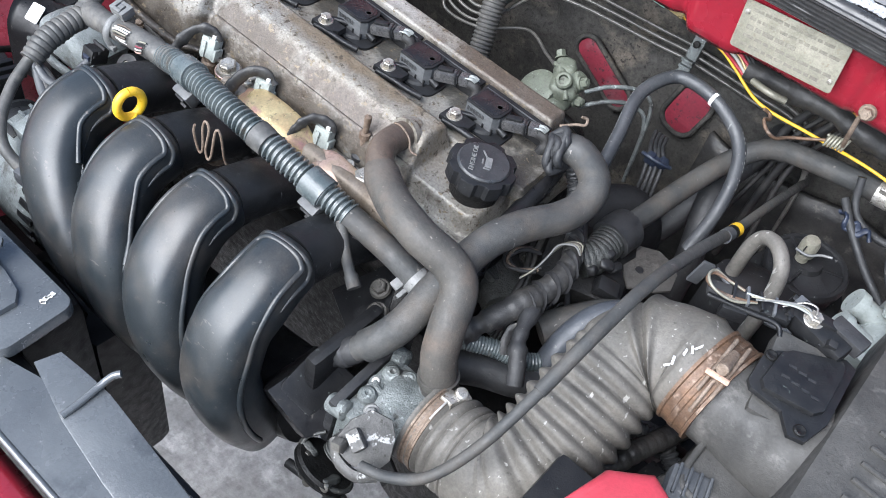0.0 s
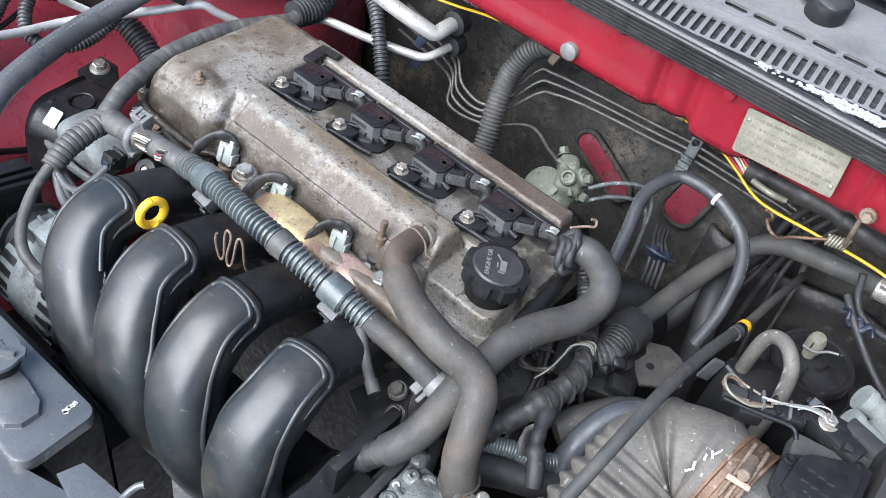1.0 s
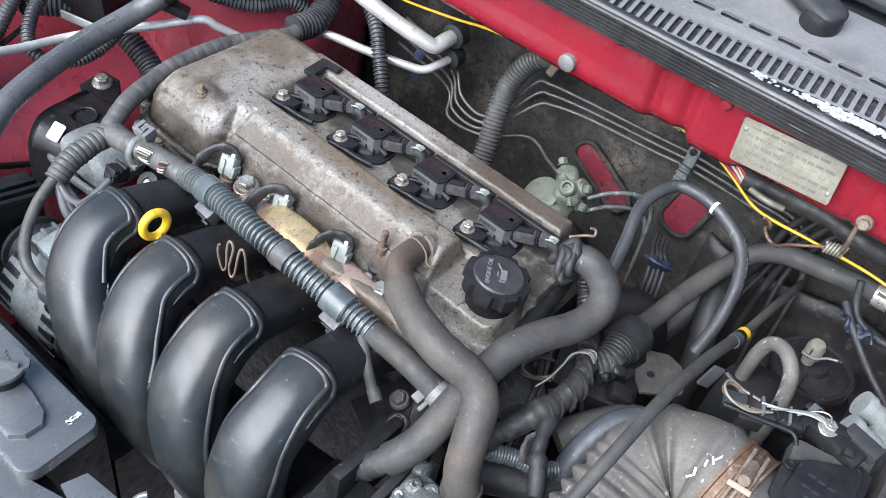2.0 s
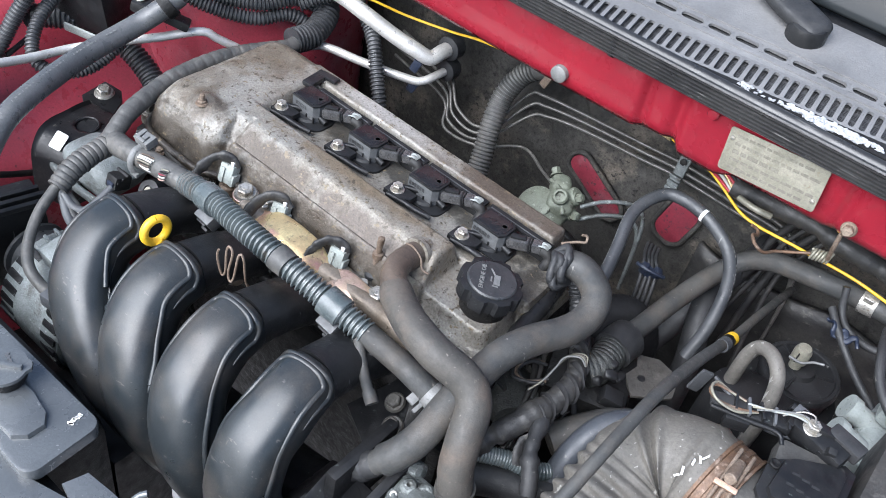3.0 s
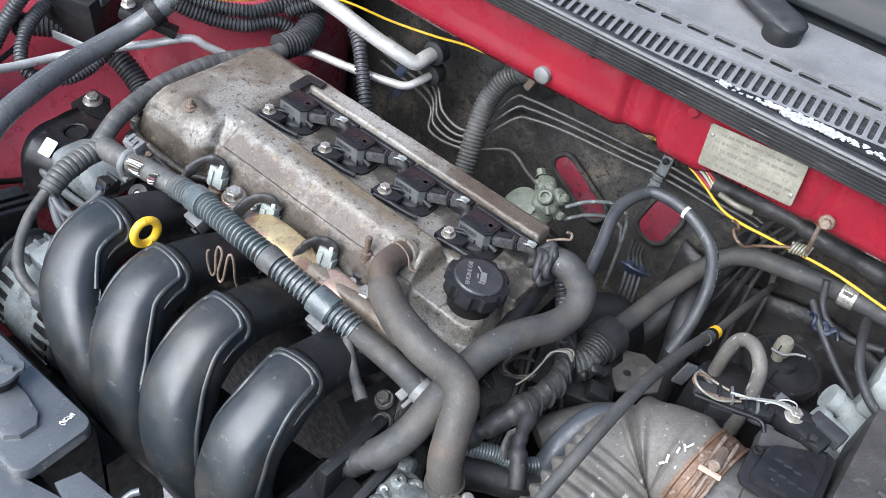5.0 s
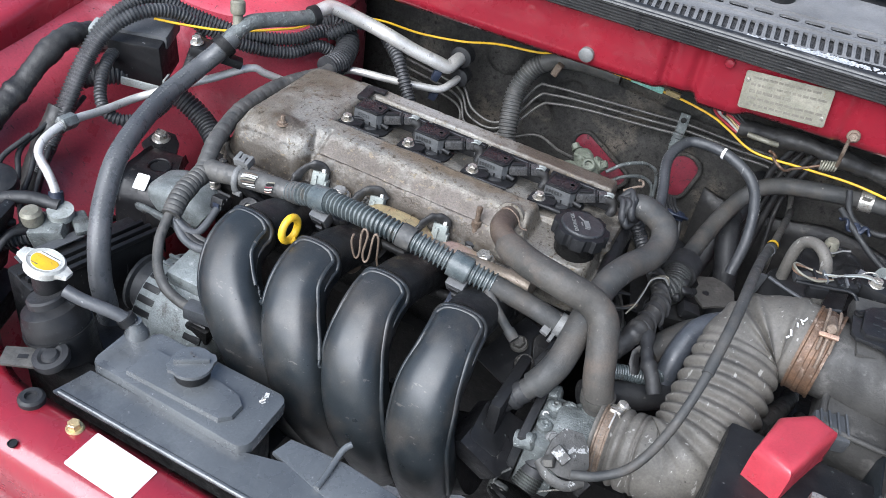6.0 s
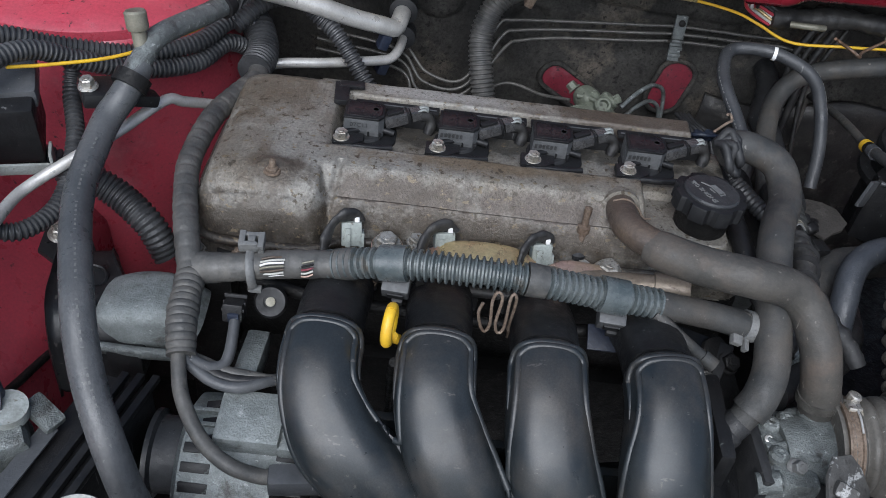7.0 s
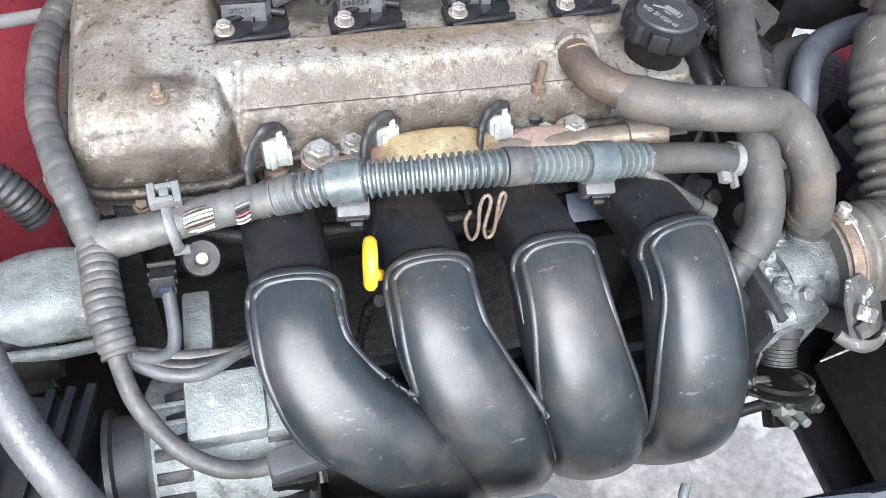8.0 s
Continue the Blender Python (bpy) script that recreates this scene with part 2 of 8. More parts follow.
RED = surface("red_car_paint", (0.25, 0.013, 0.025), (0.215, 0.014, 0.025), 0.28, 0, 12, 500, 0.5, 0.03, coat=0.6, rough_var=0.08, grime=(0.16, 0.025, 0.032), grime_at=0.69, scuff=(0.42, 0.12, 0.13), scuff_at=0.735, grain=0.08)
RED_DUSTY = surface("dusty_red_paint", (0.42, 0.052, 0.078), (0.34, 0.056, 0.077), 0.38, 0, 14, 320, 0.8, 0.1, coat=0.3, third=(0.46, 0.17, 0.20), third_at=0.64, third_scale=11, third_soft=0.08, grime=(0.07, 0.028, 0.03), grime_at=0.65, grain=0.18)
# Grimy, dusty red, darkened further for the shade inside the recessed cutouts.
RED_SHEET = surface("shaded_grimy_red_sheet", (0.20, 0.024, 0.040), (0.145, 0.022, 0.034), 0.45, 0, 26, 320, 0.9, 0.1, third=(0.19, 0.075, 0.088), third_at=0.60, third_scale=22, third_soft=0.08, grime=(0.05, 0.024, 0.026), grime_at=0.60, grain=0.2)
RED_PLASTIC = surface("red_plastic", (0.40, 0.038, 0.055), (0.33, 0.034, 0.048), 0.42, 0, 18, 400, 0.6, 0.15, grime=(0.30, 0.06, 0.065), grime_at=0.66, grain=0.1)
FELT = surface("grimy_felt", (0.026, 0.0255, 0.0240), (0.060, 0.0570, 0.0515), 0.85, 0, 16, 300, 0.7, 1.0, specular=0.25, third=(0.115, 0.10, 0.082), third_at=0.6, third_scale=9, grime=(0.018, 0.017, 0.016), grime_at=0.59, grain=0.45, pebble=0.7)
RAIL_PIPE = surface("brown_stained_pipe", (0.17, 0.135, 0.10), (0.27, 0.23, 0.19), 0.45, 0.4, 40, 450, 0.8, 0.3, grime=(0.07, 0.05, 0.035), grime_at=0.63, grain=0.2)
PINK_PLATE = surface("pinkish_plating", (0.45, 0.30, 0.27), (0.40, 0.31, 0.21), 0.38, 0.5, 34, 450, 0.9, 0.3, grime=(0.2, 0.13, 0.10), grime_at=0.65, grain=0.18)
YELLOW = surface("yellow_plastic", (0.74, 0.46, 0.02), (0.62, 0.37, 0.03), 0.4, 0, 60, 500, 0.6, 0.1, grime=(0.4, 0.26, 0.05), grime_at=0.68, grain=0.08)
WHITE = surface("white_plastic", (0.52, 0.52, 0.48), (0.36, 0.355, 0.32), 0.5, 0, 60, 500, 0.7, 0.3, grime=(0.2, 0.18, 0.15), grime_at=0.64, grain=0.15)
PLUG_GREY = surface("pale_green_grey_plug", (0.33, 0.36, 0.335), (0.24, 0.262, 0.242), 0.48, 0, 70, 500, 0.8, 0.25, grime=(0.11, 0.105, 0.09), grime_at=0.62, grain=0.18)
PALE = surface("pale_connector", (0.30, 0.32, 0.31), (0.19, 0.2, 0.185), 0.5, 0, 70, 500, 0.7, 0.3, grime=(0.13, 0.12, 0.1), grime_at=0.64, grain=0.2)
PALE_GREY = surface("grey_clip_plastic", (0.11, 0.112, 0.11), (0.16, 0.16, 0.155), 0.5, 0, 60, 500, 0.7, 0.3, grime=(0.06, 0.058, 0.055), grime_at=0.64, grain=0.2)
LABEL = surface("white_label", (0.74, 0.73, 0.71), (0.66, 0.65, 0.63), 0.5, 0, 40, 500, 0.5, 0.05, grime=(0.5, 0.48, 0.45), grime_at=0.7, grain=0.05)
PLATE = surface("dull_plate", (0.2465, 0.2338, 0.187), (0.1785, 0.17, 0.1318), 0.5, 0.3, 60, 600, 0.6, 0.3, grime=(0.17, 0.15, 0.11), grime_at=0.64, grain=0.2)
PRINT_DARK = surface("black_print", (0.02, 0.02, 0.02), (0.03, 0.03, 0.03), 0.6)
PRINT = surface("dark_print", (0.12, 0.11, 0.09), (0.16, 0.15, 0.12), 0.6)
BLUE = surface("blue_clip", (0.010, 0.015, 0.030), (0.022, 0.028, 0.045), 0.5, grime=(0.05, 0.06, 0.075), grime_at=0.62)
TEAL = surface("teal_tape", (0.25, 0.5, 0.42), (0.3, 0.55, 0.47), 0.5)
COWL = surface("grey_cowl_plastic", (0.112, 0.111, 0.111), (0.170, 0.168, 0.167), 0.5, 0, 14, 450, 0.7, 0.35, grime=(0.12, 0.12, 0.12), grime_at=0.65, grain=0.15)
SNOW = surface("snow", (0.44, 0.445, 0.455), (0.30, 0.31, 0.325), 0.7, 0, 160, 500, 0.8, 1.0, grime=(0.3, 0.31, 0.33), grime_at=0.66)
GROUND = surface("icy_asphalt", (0.40, 0.385, 0.37), (0.20, 0.19, 0.18), 0.7, 0, 6, 60, 0.9, 0.8, third=(0.52, 0.50, 0.48), third_at=0.55, third_scale=9, grain=0.3)
HOSE_GREY = surface("worn_black_hose", (0.026, 0.028, 0.031), (0.046, 0.048, 0.051), 0.45, 0, 30, 420, 0.7, 0.3, specular=0.45, grime=(0.11, 0.105, 0.098), grime_at=0.68, scuff=(0.13, 0.13, 0.125), scuff_at=0.68, grain=0.2)
HOSE_PALE = surface("worn_grey_hose", (0.056, 0.059, 0.062), (0.090, 0.092, 0.094), 0.36, 0, 30, 420, 0.7, 0.3, specular=0.45, grime=(0.14, 0.135, 0.125), grime_at=0.69, scuff=(0.15, 0.15, 0.145), scuff_at=0.69, grain=0.2)
SHELL = surface("grey_metal_connector", (0.070, 0.070, 0.072), (0.125, 0.122, 0.120), 0.27, 0.5, 70, 500, 0.7, 0.25, grime=(0.05, 0.048, 0.045), grime_at=0.64, grain=0.2)
LINE = surface("grey_steel_line", (0.085, 0.082, 0.075), (0.125, 0.12, 0.11), 0.42, 0.3, 60, 500, 0.7, 0.2, grime=(0.04, 0.038, 0.034), grime_at=0.62, grain=0.2)
MILKY = surface("pale_fluid_plastic", (0.29, 0.315, 0.30), (0.20, 0.22, 0.21), 0.42, 0, 40, 450, 0.7, 0.2, grime=(0.16, 0.16, 0.145), grime_at=0.64, grain=0.12)
SLATE = surface("slate_hose", (0.030, 0.034, 0.042), (0.060, 0.066, 0.075), 0.45, 0, 30, 420, 0.8, 0.3, grime=(0.13, 0.13, 0.125), grime_at=0.66, grain=0.2)
GLASS = surface("dark_glass", (0.01, 0.012, 0.013), (0.012, 0.014, 0.015), 0.12, 0, 10, 200, 0.5, 0.0, specular=0.15, grain=0.0, rough_var=0.02)


GREENISH = surface("grey_green_casting", (0.150, 0.165, 0.128), (0.105, 0.115, 0.088), 0.55, 0.15, 50, 500, 0.8, 0.4, grime=(0.055, 0.055, 0.042), grime_at=0.62, scuff=(0.22, 0.235, 0.20), scuff_at=0.66, grain=0.2, pebble=0.25)
MESH = surface("perforated_mesh", (0.012, 0.012, 0.013), (0.018, 0.018, 0.019), 0.6)
mn, ml = MESH.node_tree.nodes, MESH.node_tree.links
cells = mn.new("ShaderNodeTexVoronoi")
cells.feature, cells.inputs["Scale"].default_value, cells.inputs["Randomness"].default_value = "DISTANCE_TO_EDGE", 430.0, 0.30
web_line = mn.new("ShaderNodeMapRange")
for key, value in (("From Min", 0.10), ("From Max", 0.17), ("To Min", 1.0), ("To Max", 0.0)):
    web_line.inputs[key].default_value = value
weave = mn.new("ShaderNodeMix")
weave.data_type = "RGBA"
weave.inputs["A"].default_value, weave.inputs["B"].default_value = (0.010, 0.010, 0.011, 1), (0.055, 0.055, 0.057, 1)
ml.new(mn.new("ShaderNodeTexCoord").outputs["Object"], cells.inputs["Vector"])
ml.new(cells.outputs["Distance"], web_line.inputs["Value"])
ml.new(web_line.outputs["Result"], weave.inputs["Factor"])
ml.new(weave.outputs["Result"], mn["Principled BSDF"].inputs["Base Color"])


# ---- builders ----
def link(name, verts, faces, mat, parent=None, smooth=True, label="", sharp=None):
    me = bpy.data.meshes.new(name)
    me.from_pydata([tuple(map(float, v)) for v in verts], [], faces)
    me.validate()
    bm = bmesh.new()
    bm.from_mesh(me)
    bmesh.ops.recalc_face_normals(bm, faces=bm.faces)
    bm.to_mesh(me)
    bm.free()
    return settle(name, me, mat, parent, smooth, label, sharp)


def settle(name, me, mat, parent, smooth=True, label="", sharp=None):
    me.materials.append(mat)
    me.polygons.foreach_set("use_smooth", [smooth] * len(me.polygons))
    if smooth and sharp is not None:
        me.set_sharp_from_angle(angle=radians(sharp))
    ob = new(name, me)
    if parent is not None:
        ob.parent = parent
        if parent.type == "EMPTY":
            ob.matrix_parent_inverse = Matrix.Translation(-parent.location)
    if label:
        ob["label"] = label
    return ob


def part(name, bm, mat, parent, label="", smooth=True, sharp=35):
    me = bpy.data.meshes.new(name)
    bmesh.ops.recalc_face_normals(bm, faces=bm.faces)
    bm.to_mesh(me)
    bm.free()
    return settle(name, me, mat, parent, smooth, label, sharp)


def thing(name, at, label, category, group="", kind=""):
    e = new(name)
    e.location = at
    e.empty_display_size = 0.02
    return tagged(e, label, category, group, kind)


def spline(pts, step):
    """Catmull-Rom through rows of any width (the first three are the place), resampled at about equal steps."""
    p = np.array(pts, float)
    p = np.vstack([2 * p[0] - p[1], p, 2 * p[-1] - p[-2]])
    out = []
    for i in range(1, len(p) - 2):
        t = np.linspace(0, 1, 24, endpoint=False)[:, None]
        a, b, c, d = p[i - 1], p[i], p[i + 1], p[i + 2]
        out.append(0.5 * (2 * b + (c - a) * t + (2 * a - 5 * b + 4 * c - d) * t**2 + (3 * b - a - 3 * c + d) * t**3))
    out = np.vstack(out + [p[-2:-1]])
    s = np.r_[0, np.cumsum(np.linalg.norm(np.diff(out[:, :3], axis=0), axis=1))]
    n = max(int(round(s[-1] / step)), 2)
    at = np.linspace(0, s[-1], n + 1)
    return np.stack([np.interp(at, s, out[:, k]) for k in range(out.shape[1])], 1), at


def frames(path):
    t = np.gradient(path, axis=0)
    t /= np.linalg.norm(t, axis=1)[:, None]
    u = np.cross(t[0], (0.31, 0.2, 0.93))
    u /= np.linalg.norm(u)
    us = []
    for k in range(len(t)):
        u = u - t[k] * (u @ t[k])
        u /= np.linalg.norm(u)
        us.append(u.copy())
    us = np.array(us)
    return t, us, np.cross(t, us)


def tube(name, pts, r, mat, parent=None, seg=14, step=None, rib=None, label="", wobble=0.0, flat=1.0, caps=True):
    """A swept hose. pts rows are x, y, z (and a factor on r); rib: (pitch, depth) of corrugations."""
    p = [tuple(q) + ((1.0,) if len(q) == 3 else ()) for q in pts]
    rounded = rib is not None and len(rib) > 2
    path, at = spline(p, (rib[0] / (8 if rounded else 4)) if rib else (step or max(r * 0.7, 0.003)))
    t, u, v = frames(path[:, :3])
    rad = r * path[:, 3]
    if rib:
        k = np.arange(len(at))
        rad = rad - rib[1] * ((0.5 - 0.5 * np.cos(k * math.pi / 4)) ** rib[2] if rounded else (k % 4 >= 2))
    ang = np.arange(seg) * 2 * math.pi / seg
    verts = []
    for i in range(len(path)):
        q = path[i, :3]
        w = rad[i]
        if wobble:
            w = w * (1 + wobble * noise.noise(Vector(q * 45)) + wobble * 0.6 * noise.noise(Vector(q * 160)))
        verts.append(q + w * (np.cos(ang)[:, None] * u[i] + flat * np.sin(ang)[:, None] * v[i]))
    n = len(path)
    verts = np.vstack(verts)
    faces = [(i * seg + j, i * seg + (j + 1) % seg, (i + 1) * seg + (j + 1) % seg, (i + 1) * seg + j) for i in range(n - 1) for j in range(seg)]
    if caps:
        faces += [tuple(range(seg))[::-1], tuple(range((n - 1) * seg, n * seg))]
    return link(name, verts, faces, mat, parent, True, label, 62 if rib is None else 50)


def grooved(name, pts, r, marks, mat, parent, seg=40, step=0.0016, label=""):
    """A moulded hose with grooves (or beads, where the depth is negative): marks of place along it, half width and depth."""
    path, at = spline([tuple(q) + ((1.0,) if len(q) == 3 else ()) for q in pts], step)
    t, u, v = frames(path[:, :3])
    rad = r * path[:, 3]
    for s, w, d in marks:
        rad = rad - d * np.exp(-(((at - s * at[-1]) / w) ** 2))
    ang = np.arange(seg) * 2 * math.pi / seg
    verts = np.vstack([path[i, :3] + rad[i] * (1 + 0.012 * noise.noise(Vector(path[i, :3] * 40))) * (np.cos(ang)[:, None] * u[i] + np.sin(ang)[:, None] * v[i]) for i in range(len(path))])
    n = len(path)
    faces = [(i * seg + j, i * seg + (j + 1) % seg, (i + 1) * seg + (j + 1) % seg, (i + 1) * seg + j) for i in range(n - 1) for j in range(seg)]
    faces += [tuple(range(seg))[::-1], tuple(range((n - 1) * seg, n * seg))]
    return link(name, verts, faces, mat, parent, True, label, 60)


def turned(m=None, at=(0, 0, 0), axis=(0, 0, 1), spin=0.0):
    if m is not None:
        return m
    q = Vector(axis).to_track_quat("Z", "Y").to_matrix().to_4x4()
    return Matrix.Translation(at) @ q @ Matrix.Rotation(radians(spin), 4, "Z")


def lathe(name, profile, mat, parent, at, axis=(0, 0, 1), seg=24, label="", sharp=35):
    """A turned shape: rows of radius and height along the axis."""
    m = turned(None, at, axis)
    verts, faces = [], []
    for r, h in profile:
        for j in range(seg):
            a = 2 * math.pi * j / seg
            verts.append(m @ Vector((r * math.cos(a), r * math.sin(a), h)))
    for i in range(len(profile) - 1):
        faces += [(i * seg + j, i * seg + (j + 1) % seg, (i + 1) * seg + (j + 1) % seg, (i + 1) * seg + j) for j in range(seg)]
    faces += [tuple(range(seg)), tuple(range((len(profile) - 1) * seg, len(profile) * seg))]
    return link(name, verts, faces, mat, parent, True, label, sharp)


def box_bm(size, m, bevel=0.002, taper=1.0, seg=2):
    bm = bmesh.new()
    bmesh.ops.create_cube(bm, size=1.0)
    for v in bm.verts:
        k = taper if v.co.z > 0 else 1.0
        v.co = Vector((v.co.x * size[0] * k, v.co.y * size[1] * k, v.co.z * size[2]))
    if bevel:
        bmesh.ops.bevel(bm, geom=bm.edges[:], offset=bevel, segments=seg, profile=0.6, affect="EDGES")
    bm.transform(m)
    return bm


def box(name, at, size, mat, parent=None, bevel=0.002, turn=(0, 0, 0), label="", taper=1.0):
    return part(name, box_bm(size, pose(*at, *turn), bevel, taper), mat, parent, label)


def prism_bm(outline, height, m, bevel=0.0015, seg=2):
    """A plate of the given outline (x, y) and height, from z 0 upward, set by m."""
    bm = bmesh.new()
    f = bm.faces.new([bm.verts.new((x, y, 0)) for x, y in outline])
    bm.normal_update()
    top = bmesh.ops.extrude_face_region(bm, geom=[f])
    bmesh.ops.translate(bm, verts=[v for v in top["geom"] if isinstance(v, bmesh.types.BMVert)], vec=(0, 0, height))
    if bevel:
        rim = [e for e in bm.edges if all(abs(v.co.z - height) < 1e-6 for v in e.verts)]
        bmesh.ops.bevel(bm, geom=rim, offset=bevel, segments=seg, profile=0.6, affect="EDGES")
    bm.transform(m)
    return bm


def prism(name, outline, height, mat, parent, m, bevel=0.0015, label=""):
    return part(name, prism_bm(outline, height, m, bevel), mat, parent, label)


def round_rect(w, h, r, n=5):
    out = []
    for cx, cy, a in ((w / 2 - r, h / 2 - r, 0), (-w / 2 + r, h / 2 - r, 90), (-w / 2 + r, -h / 2 + r, 180), (w / 2 - r, -h / 2 + r, 270)):
        out += [(cx + r * math.cos(radians(a + 90 * k / n)), cy + r * math.sin(radians(a + 90 * k / n))) for k in range(n + 1)]
    return out


def join_bm(parts):
    out = bmesh.new()
    for b in parts:
        me = bpy.data.meshes.new("tmp")
        b.to_mesh(me)
        b.free()
        out.from_mesh(me)
        bpy.data.meshes.remove(me)
    return out


def bolt(parent, at, axis=(0, 0, 1), r=0.0065, mat=None, name="bolt", h=0.007):
    """A hexagon bolt head on its flange washer."""
    m = turned(None, at, axis, 17)
    flange = bmesh.new()
    bmesh.ops.create_cone(flange, cap_ends=True, segments=20, radius1=r * 1.45, radius2=r * 1.25, depth=r * 0.35, matrix=Matrix.Translation((0, 0, r * 0.17)))
    head = prism_bm([(r * math.cos(k * math.pi / 3), r * math.sin(k * math.pi / 3)) for k in range(6)], h, Matrix.Translation((0, 0, r * 0.3)), r * 0.15, 1)
    dimple = bmesh.new()
    bmesh.ops.create_cone(dimple, cap_ends=True, segments=12, radius1=r * 0.5, radius2=r * 0.4, depth=0.001, matrix=Matrix.Translation((0, 0, r * 0.3 + h)))
    bm = join_bm([flange, head, dimple])
    bm.transform(m)
    return part(name, bm, mat or ZINC, parent)


def loft(name, rows, mat, parent, seg=28, power=2.4, step=0.006, label="", side=(1, 0, 0), end_round=True):
    """A moulded duct: rows of x, y, z, half width, half height; its width lies along side."""
    path, _ = spline(rows, step)
    t = np.gradient(path[:, :3], axis=0)
    t /= np.linalg.norm(t, axis=1)[:, None]
    s = np.array(side, float)[None] - t * (t @ np.array(side, float))[:, None]
    s /= np.linalg.norm(s, axis=1)[:, None]
    up = np.cross(t, s)
    rows3 = [(path[i, :3], s[i], up[i], path[i, 3], path[i, 4]) for i in range(len(path))]
    if end_round:
        c, a, b, w, h = rows3[0]
        rows3 = [(c - t[0] * d, a, b, w * k, h * k) for k, d in ((0.45, 0.013), (0.78, 0.0105), (0.93, 0.006))] + rows3
    ang = np.arange(seg) * 2 * math.pi / seg
    cx = np.sign(np.cos(ang)) * np.abs(np.cos(ang)) ** (2 / power)
    cy = np.sign(np.sin(ang)) * np.abs(np.sin(ang)) ** (2 / power)
    verts = np.vstack([c + w * cx[:, None] * a + h * cy[:, None] * b for c, a, b, w, h in rows3])
    n = len(rows3)
    faces = [(i * seg + j, i * seg + (j + 1) % seg, (i + 1) * seg + (j + 1) % seg, (i + 1) * seg + j) for i in range(n - 1) for j in range(seg)]
    faces += [tuple(range(seg)), tuple(range((n - 1) * seg, n * seg))]
    return link(name, verts, faces, mat, parent, True, label, 60), rows3


def lump(name, at, size, mat, parent, turn=(0, 0, 0), amp=0.0014, cuts=9, power=6.0, scale=95.0, label=""):
    """A rough casting: a rounded block with an uneven skin."""
    bm = bmesh.new()
    bmesh.ops.create_cube(bm, size=2.0)
    bmesh.ops.subdivide_edges(bm, edges=bm.edges[:], cuts=cuts, use_grid_fill=True)
    for v in bm.verts:
        p = v.co / (sum(abs(c) ** power for c in v.co) ** (1 / power))
        q = Vector((p.x * size[0], p.y * size[1], p.z * size[2])) / 2
        k = Vector(at) + q
        v.co = q + p.normalized() * (amp * noise.noise(k * scale) + amp * 0.6 * noise.noise(k * scale * 2.7))
    bm.transform(pose(*at, *turn))
    return part(name, bm, mat, parent, label, True, 80)


def writing(name, text, size, m, mat, parent, depth=0.0004):
    c = bpy.data.curves.new(name, "FONT")
    c.body, c.size, c.align_x, c.align_y, c.extrude = text, size, "CENTER", "CENTER", depth
    ob = new(name, c)
    ob.matrix_world = m
    me = bpy.data.meshes.new_from_object(ob.evaluated_get(bpy.context.evaluated_depsgraph_get()))
    bpy.data.objects.remove(ob)
    me.transform(m)
    return settle(name, me, mat, parent, False)


def smooth(a, b, x):
    t = min(max((x - a) / (b - a), 0.0), 1.0)
    return t * t * (3 - 2 * t)


# ---- the setting: ground and the body of the car ----
def grid_sheet(name, nx, ny, f, mat, label, category, kind="structure", thick=0.0):
    verts = [f(i / nx, j / ny) for j in range(ny + 1) for i in range(nx + 1)]
    faces = [(j * (nx + 1) + i, j * (nx + 1) + i + 1, (j + 1) * (nx + 1) + i + 1, (j + 1) * (nx + 1) + i) for j in range(ny) for i in range(nx)]
    ob = link(name, verts, faces, mat, None, True)
    if thick:
        md = ob.modifiers.new("thickness", "SOLIDIFY")
        md.thickness, md.offset = thick, 0
    return tagged(ob, label, category, kind=kind)


grid_sheet("ground", 60, 60, lambda u, v: ((u - 0.5) * 120, (v - 0.5) * 120, -0.85), GROUND, "grey icy asphalt ground under the car", "ground")

# firewall with its felt, and the cowl above it
def felt_relief(u, v):
    """Waves, pressed-in rounds and a swage line in the felt."""
    x, z = -0.62 + 1.3 * u, -0.62 + 0.74 * v
    d = 0.006 * noise.noise(Vector((u * 9, v * 4, 3))) + 0.002 * noise.noise(Vector((u * 40, v * 22, 5)))
    for cx, cz, r, depth in ((0.055, -0.045, 0.026, 0.010), (0.175, -0.060, 0.022, 0.008), (-0.06, -0.02, 0.030, -0.012), (0.01, -0.10, 0.03, 0.009), (0.33, -0.02, 0.03, 0.008)):
        d += depth * smooth(r, r * 0.75, math.hypot(x - cx, z - cz))
    return d - 0.010 * smooth(0.012, 0.004, abs(z - 0.028 + 0.03 * math.sin(x * 6)))


grid_sheet("wall_firewall", 260, 150, lambda u, v: (-0.62 + 1.3 * u, 0.345 + felt_relief(u, v) - 0.05 * max(0, 0.35 - v), -0.62 + 0.74 * v), FELT,
           "dirty dark felt-covered firewall behind the engine", "firewall", thick=0.01)
grid_sheet("trim_cowl_shelf", 40, 6, lambda u, v: (-0.62 + 1.3 * u, 0.215 + 0.15 * v, 0.082 + 0.01 * u), FELT, "grimy underside ledge of the cowl", "cowl", thick=0.006)


def cowl_z(x):
    return 0.153 + 0.022 * x


def cowl_y(x):
    return 0.160 - 0.004 * math.cos(x * 4)


